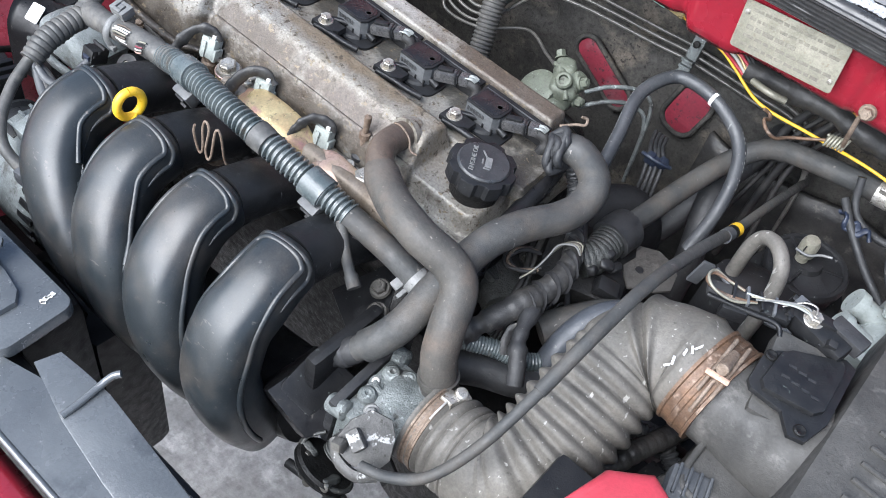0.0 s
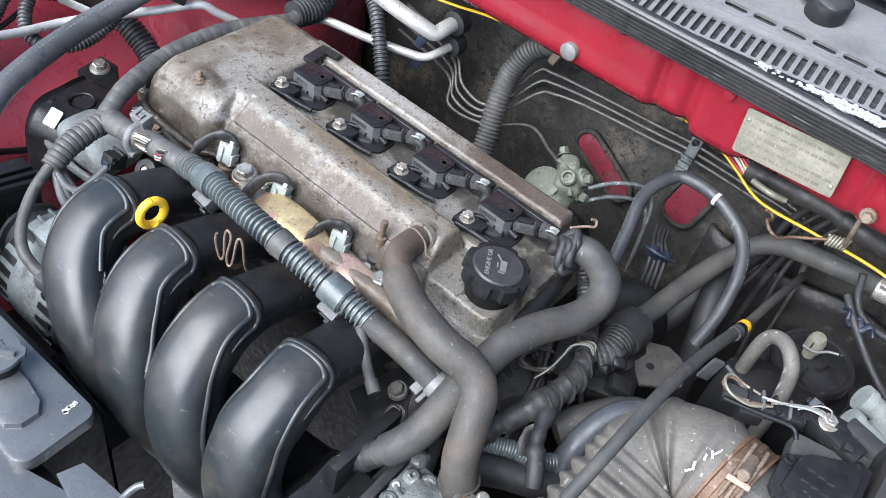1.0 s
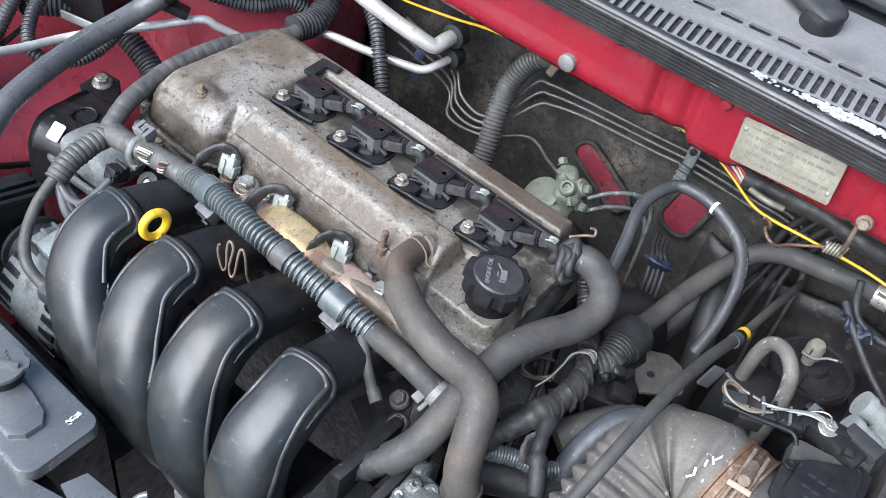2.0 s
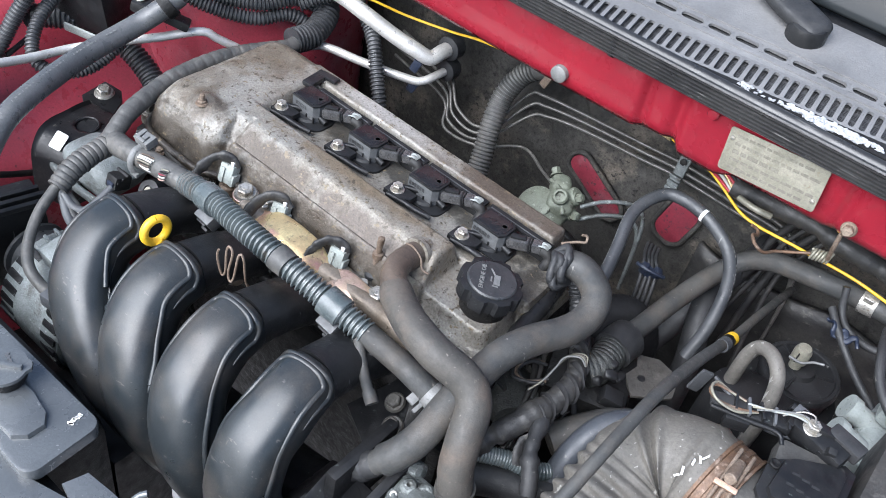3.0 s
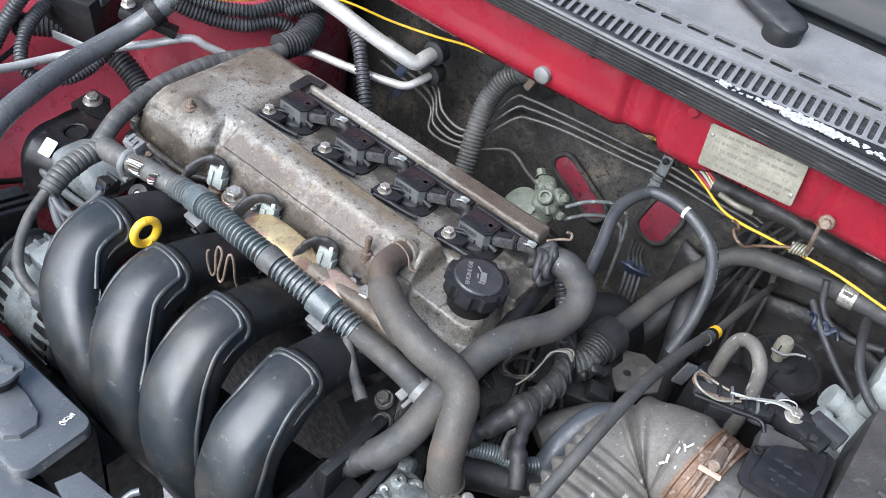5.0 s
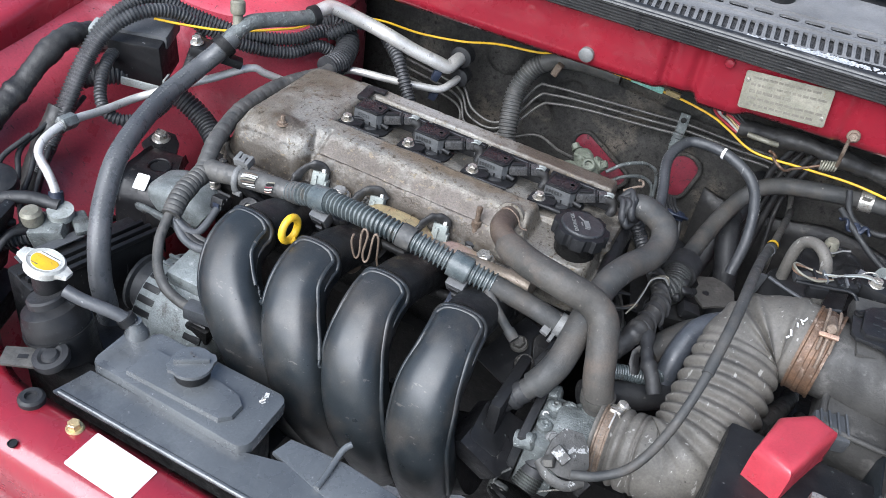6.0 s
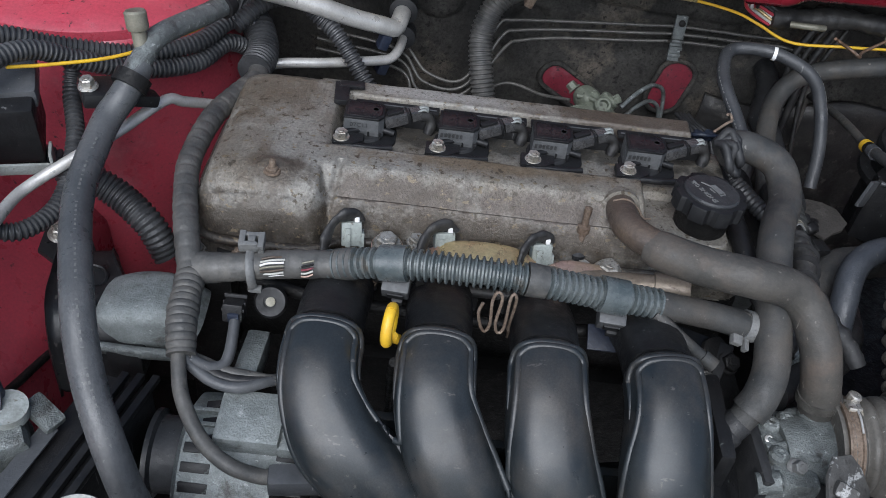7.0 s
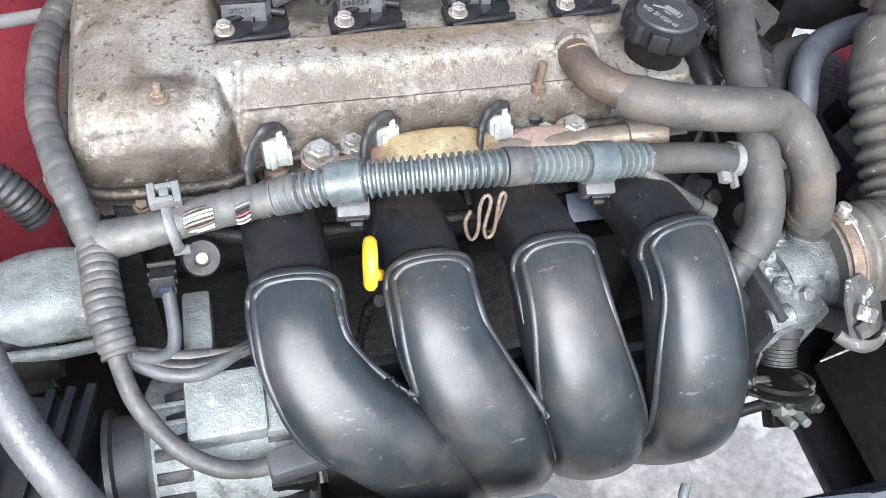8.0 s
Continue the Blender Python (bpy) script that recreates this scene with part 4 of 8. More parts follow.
endp = thing("head_pipe", (0.24, -0.02, -0.06), "black grimy water pipe along the end of the head", "pipe")
tube("pipe", [(0.222, 0.062, -0.030), (0.229, 0.040, -0.030), (0.234, 0.0, -0.033), (0.238, -0.040, -0.036), (0.241, -0.066, -0.042), (0.243, -0.085, -0.062)], 0.0095, BLACK_STEEL, endp, 16, 0.005, wobble=0.04)
tube("pipe_bead", [(0.2235, 0.058, -0.030), (0.2250, 0.053, -0.030)], 0.0112, BLACK_STEEL, endp, 16, 0.003)

# coils
coil = thing("ignition_coil", (-0.131, 0, 0), "black plastic ignition coil with a torn grey connector", "ignition coil", "row of coils on the valve cover")
bx, by = -0.131, 0.0
cb = prism("body", [(-0.018, -0.013), (0.014, -0.013), (0.0185, -0.007), (0.0185, 0.009), (0.014, 0.015), (-0.018, 0.015)], 0.0215, COIL_WALL, coil, pose(bx + 0.0175, by + 0.0300, -0.0165, 0, 0, 0), 0.0012)
rim = [(-0.0182, -0.0132), (0.0142, -0.0132), (0.0187, -0.0072), (0.0187, 0.0092), (0.0142, 0.0152), (-0.0182, 0.0152)]
prism("top_frame", rim, 0.0022, BLACK_PLASTIC, cb, pose(bx + 0.0175, by + 0.0300, 0.0050, 0, 0, 0), 0.0006)
prism("resin_top", [(a * 0.86, (b - 0.0025) * 0.84 + 0.0025) for a, b in rim], 0.0012, GLOSSY, cb, pose(bx + 0.0175, by + 0.0300, 0.0066, 0, 0, 0), 0.0003)
lathe("round_mark", [(0.0030, 0.0), (0.0030, 0.0003), (0.0025, 0.0003), (0.0025, 0.0)], COIL_GREY, cb, (bx + 0.0275, by + 0.0320, 0.0078), (0, 0, 1), 16)
for k in range(4):
    box("body_rib", (bx + 0.0005 + 0.011 * k, by + 0.0165, -0.011), (0.0016, 0.002, 0.007), BLACK_PLASTIC, cb, 0.0004)
prism("ear", [(-0.011, -0.009), (0.011, -0.009), (0.02, -0.002), (0.02, 0.009), (-0.011, 0.009)], 0.006, BLACK_PLASTIC, coil, pose(bx, by, -0.010, 0, 0, 0), 0.001)
prism("base_plate", round_rect(0.052, 0.034, 0.010), 0.004, BLACK_PLASTIC, coil, pose(bx + 0.022, by + 0.024, -0.0185, 0, 0, 0), 0.001)
lathe("boot", [(0.019, -0.02), (0.019, -0.012), (0.016, -0.008), (0.001, -0.008)], DARK_RUBBER, coil, (bx + 0.018, by + 0.026, -0.004), (0, 0, 1), 20)
for side_ in (-1, 1):
    tube("arm", [(bx - 0.006, by + 0.009 * side_, -0.009), (bx + 0.012, by + 0.006 + 0.013 * side_, -0.008), (bx + 0.030, by + 0.010 + 0.015 * side_, -0.009), (bx + 0.046, by + 0.012 + 0.012 * side_, -0.011)], 0.0032, BLACK_PLASTIC, coil, 8, 0.003)
bolt(coil, (bx, by, -0.005), r=0.0058, mat=ZINC, h=0.006)
con = box("connector", (bx + 0.0470, by + 0.0345, -0.0010), (0.026, 0.0125, 0.0120), SHELL, coil, 0.0035, (0, -12, 20))
box("collar", (bx + 0.0565, by + 0.0380, 0.0010), (0.003, 0.0140, 0.0132), BLACK_PLASTIC, con, 0.002, (0, -12, 20))
box("latch", (bx + 0.0450, by + 0.0335, 0.0062), (0.016, 0.006, 0.003), BLACK_PLASTIC, con, 0.0008, (0, -12, 20))
box("sleeve", (bx + 0.0640, by + 0.0407, 0.0025), (0.010, 0.0115, 0.0100), SHELL, con, 0.0015, (0, -12, 20))
for k in range(4):
    tube("bare_wire", [(bx + 0.0660, by + 0.0370 + 0.0026 * k, 0.0068), (bx + 0.0715, by + 0.0395 + 0.0026 * k, 0.0082 - 0.001 * (k % 2)), (bx + 0.0750, by + 0.0425 + 0.002 * k, 0.0050)], 0.0011, PALE, con, 6)
tube("lead", [(bx + 0.067, by + 0.042, 0.001), (bx + 0.075, by + 0.0445, -0.002), (bx + 0.079, by + 0.0435, -0.009), (bx + 0.077, by + 0.040, -0.018)], 0.0062, DARK_TAPE, coil, 12, 0.003, wobble=0.3)
for k in range(4):
    one = coil if k == 0 else copy_thing(coil, Matrix.Translation(Vector((-0.131 + 0.0875 * k, 0, 0))))
    wall = [o for o in one.children if o.name.split(".")[0] == "body"][0]
    if k == 0:
        writing("lettering", "07C11", 0.0062, pose(bx + 0.0135, by + 0.0167, -0.0012, 90), PRINT_DARK, wall, 0.0002)
    else:
        for q in range(6):
            mark = box("printed_bar", (0.0025 + 0.0036 * q + bx, by + 0.0166, -0.0012), (0.0022, 0.0006, 0.0042 - 0.0006 * (q % 2)), PRINT_DARK, wall, 0.0)
            mark.matrix_basis = Matrix.Identity(4)
rail = thing("coil_rail", (0.04, 0.05, -0.02), "black plastic wiring rail along the rear ridge behind the coils", "wiring rail")
box("channel", (0.040, 0.0510, -0.0150), (0.335, 0.0130, 0.014), BLACK_PLASTIC, rail, 0.002)
for k in range(4):
    box("lid", (-0.085 + 0.0835 * k, 0.0530, -0.0010), (0.0795, 0.0095, 0.0036), SEAL, rail, 0.0008)
    box("lid_groove", (-0.085 + 0.0835 * k, 0.0515, 0.0010), (0.074, 0.0012, 0.0014), GREY_PLASTIC, rail, 0.0004)
box("end_bracket", (-0.139, 0.060, 0.0035), (0.014, 0.034, 0.006), BLACK_STEEL, rail, 0.0015, (0, 0, 6))
box("end_lip", (-0.131, 0.073, 0.0050), (0.024, 0.010, 0.004), BLACK_STEEL, rail, 0.001, (0, 0, 6))

# oil filler cap
cap = thing("oil_cap", (0.196, -0.046, -0.015), "black ribbed plastic oil filler cap with embossed oil can mark", "oil cap")
cm = Matrix.Translation((0.1965, -0.0405, -0.0040)) @ Euler((radians(-4), radians(3), 0)).to_matrix().to_4x4()
lathe("neck", [(0.0235, -0.02), (0.0235, 0.006), (0.001, 0.006)], DARK_ALLOY, cap, cm @ Vector((0, 0, -0.006)), (0, 0, 1), 24)
out = []
for k in range(60):
    a = 2 * math.pi * k / 60
    r = 0.0318 if (k % 7.5) < 4.6 else 0.0285
    out.append((r * math.cos(a), r * math.sin(a)))
prism("grip", out, 0.0150, BLACK_PLASTIC, cap, cm, 0.002)
lathe("top_disc", [(0.0245, 0.0), (0.0245, 0.0012), (0.023, 0.0026), (0.001, 0.0028)], COIL_GREY, cap, cm @ Vector((0, 0, 0.015)), cm.to_3x3() @ Vector((0, 0, 1)), 40)
cm = cm @ Matrix.Rotation(radians(120), 4, "Z")
writing("lettering", "ENGINE OIL", 0.0062, cm @ Matrix.Translation((0, 0.010, 0.0182)), PALE_GREY, cap)
can = [box_bm((0.013, 0.006, 0.0006), cm @ pose(-0.001, -0.004, 0.0181), 0), box_bm((0.009, 0.0014, 0.0006), cm @ pose(0.0085, 0.0005, 0.0181, 0, 0, 30), 0), box_bm((0.0014, 0.006, 0.0006), cm @ pose(-0.0095, -0.003, 0.0181), 0),
       box_bm((0.006, 0.0014, 0.0006), cm @ pose(-0.001, 0.0015, 0.0181), 0)]
part("oil_can_mark", join_bm(can), PALE_GREY, cap, "embossed oil can symbol", False)

# intake manifold
manifold = thing("intake_manifold", (0.03, -0.24, -0.3), "black moulded plastic intake manifold with four curved runners", "intake manifold")
# rows down the runner: y, z, half width, half height; then where each runner stands at those rows
STATIONS = [(-0.2170, -0.0345, 0.0275, 0.0285), (-0.238, -0.0395, 0.0285, 0.0290), (-0.256, -0.049, 0.030, 0.0292), (-0.2765, -0.0645, 0.0315, 0.0290), (-0.290, -0.086, 0.0325, 0.029), (-0.297, -0.112, 0.033, 0.029), (-0.296, -0.140, 0.033, 0.030), (-0.287, -0.174, 0.032, 0.030), (-0.266, -0.222, 0.030, 0.030)]
RUNNER_X = [(-0.1105, -0.111, -0.1075, -0.094, -0.071, -0.048, -0.027, -0.006, 0.010), (-0.027, -0.027, -0.0245, -0.015, -0.002, 0.009, 0.019, 0.031, 0.040), (0.0555, 0.0555, 0.057, 0.061, 0.069, 0.078, 0.086, 0.095, 0.100), (0.142, 0.144, 0.145, 0.145, 0.148, 0.151, 0.156, 0.159, 0.158)]
CROTCH = {0: -0.061, 1: -0.0865}
runners, rings = [], []
for xr in RUNNER_X:
    runner, ring = loft("runner", [(x, *row) for x, row in zip(xr, STATIONS)], RUNNER, manifold, 40, 2.6)
    runners.append(runner)
    rings.append(ring)
    loft("port", [(xr[0], -0.214, -0.036, 0.0255, 0.0255), (xr[0], -0.165, -0.050, 0.027, 0.021), (xr[0], -0.10, -0.085, 0.028, 0.022)], BLACK_PLASTIC, manifold, 20, 2.6, 0.01, end_round=False)


def side_line(ring, k, reach=0.99, lift=0.24):
    """The seam along one side of a runner, from its head down."""
    return [q + k * s * (w * reach) + up * h * lift for q, s, up, w, h in ring[3:]]


lines = [{k: side_line(r, k) for k in (-1, 1)} for r in rings]
stops = [{-1: len(r) - 9, 1: len(r) - 9} for r in rings]
for i, depth in CROTCH.items():
    # two neighbouring seams run together in a rounded crotch; a sunken web closes the space below it
    na, nb = (min(range(len(r) - 3), key=lambda j: abs(r[j + 3][0][2] - depth)) for r in (rings[i], rings[i + 1]))
    right, left = lines[i][1], lines[i + 1][-1]
    crotch = (right[na] + left[nb]) / 2 + (np.array((0, 0.002, 0.001)) if i == 0 else np.array((0.002, -0.007, 0.004)))
    wall_a, wall_b = side_line(rings[i], 1, 0.93, 0.22), side_line(rings[i + 1], -1, 0.93, 0.22)
    high_a, high_b = side_line(rings[i], 1, 0.86, 0.50), side_line(rings[i + 1], -1, 0.86, 0.50)
    for j in range(7):
        k = smooth(0, 1, 1 - j / 7) ** 1.3 * 0.82
        right[na - j] = right[na - j] * (1 - k) + (crotch + (right[na - j] - right[na])) * k
        left[nb - j] = left[nb - j] * (1 - k) + (crotch + (left[nb - j] - left[nb])) * k
    stops[i][1], stops[i + 1][-1] = na + 1, nb + 1
    grid, faces_ = [], []
    for j in range(-7, 15):
        rise = smooth(0, 6, j)
        p, q = wall_a[na + j] * (1 - rise) + high_a[na + j] * rise, wall_b[nb + j] * (1 - rise) + high_b[nb + j] * rise
        if j <= 0:
            a_, b_ = right[na + j], left[nb + j]
        else:
            sink = np.array((0, 0.0025, -0.001)) * min(j, 3) / 3
            a_, b_ = p * 0.62 + q * 0.38 + sink, p * 0.38 + q * 0.62 + sink
        grid += [p + np.array((0, 0.004, -0.002)), p, a_, b_, q, q + np.array((0, 0.004, -0.002))]
    for j in range(21):
        for c in range(5):
            if j < 7 and c == 2:
                continue
            faces_.append((6 * j + c, 6 * j + c + 1, 6 * j + c + 7, 6 * j + c + 6))
    link("web", grid, faces_, RUNNER, manifold, True, "", 70)
    tube("crotch_bead", [tuple(right[na]), tuple(right[na] * 0.5 + crotch * 0.5 + np.array((0, -0.001, -0.002))), tuple(left[nb] * 0.5 + crotch * 0.5 + np.array((0, -0.001, -0.002))), tuple(left[nb])], 0.0018, RUNNER, manifold, 8, 0.002)
for runner, ring, line, stop in zip(runners, rings, lines, stops):
    q, s, up, w, h = ring[3]
    tq = ring[4][0] - ring[3][0]
    tq = tq / np.linalg.norm(tq)
    arc = [q + s * w * a + up * h * b - tq * c for a, b, c in ((-0.93, 0.50, 0.001), (-0.72, 0.78, 0.0030), (-0.35, 0.87, 0.0042), (0, 0.89, 0.0045), (0.35, 0.87, 0.0042), (0.72, 0.78, 0.0030), (0.93, 0.50, 0.001))]
    fade = (1.0, 0.95, 0.85, 0.7, 0.5, 0.25)
    tube("outer_rim", [(*p, f) for p, f in zip(line[-1][1:7], fade)][::-1] + [(*p, 1.0) for p in arc] + [(*p, f) for p, f in zip(line[1][1:7], fade)], 0.0026, RUNNER, runner, 10, 0.003)
    sides = {}
    for k in (-1, 1):
        run = []
        for j in range(1, stop[k]):
            q, s, up, w, h = ring[j + 3]
            a = smooth(4, 15, j)
            run.append((q + s * (w * 0.845 * k) + up * h * 0.655) * (1 - a) + line[k][j] * a)
        sides[k] = run
    q, s, up, w, h = ring[3]
    bow = [q + s * w * k + up * h * hh + tq * d for k, hh, d in ((-0.74, 0.76, 0.0025), (-0.52, 0.885, 0.0), (0, 0.93, -0.001), (0.52, 0.885, 0.0), (0.74, 0.76, 0.0025))]
    tube("seam_bead", [tuple(p) for p in sides[-1][::-1]] + [tuple(p) for p in bow] + [tuple(p) for p in sides[1]], 0.0028, RUNNER, runner, 10, 0.003)
loft("plenum", [(-0.10, -0.235, -0.235, 0.045, 0.045), (0.0, -0.235, -0.235, 0.050, 0.050), (0.12, -0.228, -0.225, 0.048, 0.046), (0.19, -0.225, -0.195, 0.040, 0.040)], BLACK_PLASTIC, manifold, 24, 2.6, 0.02, side=(0, 1, 0), end_round=False)
for k in range(3):
    box("inner_web", (-0.057 + 0.085 * k, -0.245, -0.125 - 0.02 * k), (0.05, 0.008, 0.09), RUNNER, manifold, 0.002)
box("end_plate", (0.190, -0.147, -0.102), (0.060, 0.075, 0.006), BLACK_PLASTIC, manifold, 0.0015, (22, -6, -28))
bolt(manifold, (0.203, -0.163, -0.096), (-0.1, -0.4, 0.9), r=0.0075, mat=DARK_BOLT, name="flange_bolt", h=0.006)
bolt(manifold, (0.188, -0.144, -0.092), (-0.1, -0.4, 0.9), r=0.0072, mat=DARK_BOLT, name="flange_bolt", h=0.006)
box("flange_stay", (0.113, -0.150, -0.070), (0.030, 0.022, 0.004), BLUE, manifold, 0.001, (30, 0, 0))
box("throttle_flange", (0.205, -0.205, -0.125), (0.014, 0.085, 0.085), BLACK_PLASTIC, manifold, 0.006, (0, 0, 0))
prism("side_cover", [(-0.034, -0.030), (0.022, -0.036), (0.036, -0.016), (0.030, 0.034), (-0.022, 0.030)], 0.030, BLACK_STEEL, manifold, pose(0.196, -0.236, -0.150, 22, 34, 14), 0.005)
prism("cover_ridge", round_rect(0.040, 0.046, 0.006), 0.004, BLACK_PLASTIC, manifold, pose(0.205, -0.242, -0.124, 22, 34, 14), 0.0015)

# fuel rail and injectors
fuel = thing("fuel_rail", (0.03, -0.1, -0.06), "gold-plated fuel rail with grey injector plugs", "fuel rail")
tube("pipe", [(-0.07, -0.105, -0.050), (0.0, -0.108, -0.048), (0.06, -0.109, -0.047), (0.12, -0.111, -0.043), (0.172, -0.116, -0.036)], 0.0105, RAIL_PIPE, fuel, 16)
lathe("pipe_end", [(0.0, -0.02), (0.0125, -0.02), (0.0128, 0.006), (0.0115, 0.009), (0.001, 0.009)], RAIL_PIPE, fuel, (0.170, -0.1158, -0.0362), (1, -0.09, 0.12), 20)
loft("shield", [(-0.042, -0.106, -0.044, 0.010, 0.004), (-0.018, -0.111, -0.034, 0.017, 0.006), (0.028, -0.112, -0.033, 0.017, 0.006), (0.052, -0.108, -0.043, 0.010, 0.004)], GOLD, fuel, 14, 2.5, 0.006, side=(0, 1, 0.2))
loft("end_shield", [(0.062, -0.107, -0.045, 0.010, 0.004), (0.080, -0.109, -0.040, 0.014, 0.005), (0.118, -0.108, -0.042, 0.012, 0.004)], PINK_PLATE, fuel, 14, 2.5, 0.006, side=(0, 1, 0.2), label="pinkish plated end of the shield")
for x, y, z in ((-0.077, -0.097, -0.043), (0.113, -0.098, -0.044)):
    lathe("lug", [(0.0, -0.02), (0.0135, -0.02), (0.0135, -0.001), (0.011, 0.0), (0.001, 0.0)], GOLD, fuel, (x, y, z), (0, 0, 1), 20)
    lathe("washer", [(0.0135, 0.0), (0.0135, 0.0018), (0.0120, 0.0026), (0.001, 0.0026)], PINK_PLATE, fuel, (x, y, z), (0, -0.1, 1), 24)
    bolt(fuel, (x, y, z + 0.002), (0, -0.1, 1), r=0.0090, h=0.007)
lathe("stud_collar", [(0.0095, -0.016), (0.0095, -0.002), (0.0080, 0.0), (0.001, 0.0)], DIRTY_ALLOY, fuel, (-0.052, -0.089, -0.043), (0, -0.1, 1), 20)
bolt(fuel, (-0.052, -0.089, -0.043), (0, -0.1, 1), r=0.0068, h=0.006)
for x in (-0.108, -0.029, 0.054):
    inj = box("injector_plug", (x, -0.0930, -0.0350), (0.0175, 0.0130, 0.0220), PLUG_GREY, fuel, 0.0022, (-20, 0, 8))
    box("rib", (x - 0.002, -0.1010, -0.0345), (0.0045, 0.0022, 0.017), PLUG_GREY, inj, 0.0006, (-20, 0, 8))
    box("side_step", (x + 0.0085, -0.0935, -0.0400), (0.0050, 0.0120, 0.0130), PLUG_GREY, inj, 0.0012, (-20, 0, 8))
    box("cavity", (x - 0.002, -0.0895, -0.0242), (0.0090, 0.0060, 0.0012), SEAL, inj, 0.0003, (-20, 0, 8))
    box("clip", (x + 0.0040, -0.0905, -0.0228), (0.0042, 0.0050, 0.0060), LABEL, inj, 0.001, (-20, 0, 8))
    box("pin", (x - 0.006, -0.0915, -0.0236), (0.0015, 0.0030, 0.0040), ZINC, inj, 0.0003, (-20, 0, 8))
    tube("boot", [(x + 0.006, -0.088, -0.027), (x + 0.001, -0.089, -0.0190), (x - 0.008, -0.095, -0.0165), (x - 0.015, -0.103, -0.0200), (x - 0.019, -0.114, -0.029), (x - 0.019, -0.126, -0.038), (x - 0.016, -0.140, -0.042)], 0.0034, DARK_TAPE, inj, 12, 0.0018, wobble=0.55, flat=1.8)
    tube("bare_lead", [(x + 0.005, -0.089, -0.024), (x + 0.004, -0.0885, -0.0195), (x, -0.090, -0.0175)], 0.0009, PINK_PLATE, inj, 6, 0.0015)
    lathe("injector", [(0.009, -0.03), (0.009, -0.01), (0.007, -0.008), (0.007, 0.0)], RUST, fuel, (x, -0.094, -0.042), (0, 0.1, 1), 16)
lathe("threaded_rod", [(0.0034, 0.0), (0.0034, 0.034), (0.0055, 0.035), (0.0055, 0.041), (0.003, 0.042), (0.003, 0.052), (0.0035, 0.053), (0.0035, 0.060), (0.001, 0.061)], RUST, fuel, (0.0885, -0.078, -0.055), (0, 0.08, 1), 12)
lathe("rod_boot", [(0.009, 0.0), (0.009, 0.006), (0.007, 0.008), (0.009, 0.010), (0.009, 0.014), (0.006, 0.017), (0.0035, 0.018)], DARK_RUBBER, fuel, (0.0885, -0.078, -0.055), (0, 0.08, 1), 16)

tube("flange_lead", [(-0.21, -0.104, -0.056), (-0.16, -0.109, -0.060), (-0.12, -0.118, -0.056), (-0.06, -0.121, -0.058), (0.0, -0.120, -0.062), (0.05, -0.122, -0.06)], 0.005, DARK_TAPE, fuel, 10, 0.004, wobble=0.15)

# dipstick
dip = thing("dipstick", (-0.06, -0.218, -0.03), "yellow plastic ring handle of the oil dipstick", "dipstick")
ring_pts = [(-0.064 + 0.0015 * math.sin(a), -0.217 + 0.0120 * math.sin(a), -0.010 + 0.0140 * math.cos(a)) for a in np.linspace(0, 2 * math.pi, 18)]
tube("ring", ring_pts, 0.0042, YELLOW, dip, 10, 0.002, flat=1.0)
tube("stem", [(-0.061, -0.217, -0.022), (-0.059, -0.215, -0.026), (-0.057, -0.213, -0.029)], 0.0040, YELLOW, dip, 10)
tube("guide_tube", [(-0.058, -0.222, -0.045), (-0.06, -0.20, -0.09), (-0.06, -0.17, -0.2)], 0.004, DARK_ALLOY, dip, 8)

# ---- wiring harness ----
harness = thing("wiring_harness", (0, -0.15, -0.05), "long taped wiring harness with grey corrugated conduit", "wiring harness")
H = [(-0.230, -0.150, -0.042), (-0.195, -0.152, -0.034), (-0.159, -0.147, -0.030), (-0.115, -0.142, -0.028), (-0.067, -0.150, -0.0115), (-0.005, -0.158, -0.003), (0.050, -0.158, -0.006), (0.107, -0.1525, -0.0175), (0.145, -0.150, -0.0235), (0.175, -0.146, -0.031), (0.200, -0.1445, -0.036), (0.227, -0.145, -0.0415)]
tube("taped_start", [H[0] + (1.2,), H[1], H[2], H[3] + (1.0,)], 0.0118, TAPE, harness, 18, rib=(0.011, 0.0004, 5), wobble=0.04)
tube("conduit", [(-0.122, -0.141, -0.033), H[3], H[4], H[5], H[6], H[7], (0.147, -0.1495, -0.024)], 0.0128, CONDUIT, harness, 18, rib=(0.0054, 0.0033))
for p, q in (((-0.112, -0.1422, -0.0272), (-0.098, -0.1440, -0.0225)), ((0.036, -0.1582, -0.0045), (0.052, -0.1580, -0.0062))):
    tube("tape_wrap", [p, tuple((np.array(p) + np.array(q)) / 2), q], 0.0133, TAPE, harness, 18, 0.003, wobble=0.05)
tube("smooth_end", [(0.143, -0.1502, -0.0232), H[9], H[10], H[11], (0.236, -0.141, -0.046)], 0.0115, RUBBER, harness, 16)
ring_ = lathe("hose_clamp", [(0.0116, -0.005), (0.0130, -0.005), (0.0130, 0.005), (0.0116, 0.005)], PALE_GREY, harness, (0.226, -0.145, -0.0413), (0.75, 0.0, -0.18), 24)
box("clamp_ear", (0.214, -0.158, -0.0445), (0.009, 0.010, 0.006), PALE_GREY, ring_, 0.001, (20, 20, 0))
box("clamp_ear", (0.222, -0.160, -0.0480), (0.004, 0.012, 0.006), PALE_GREY, ring_, 0.001, (20, 20, 0))
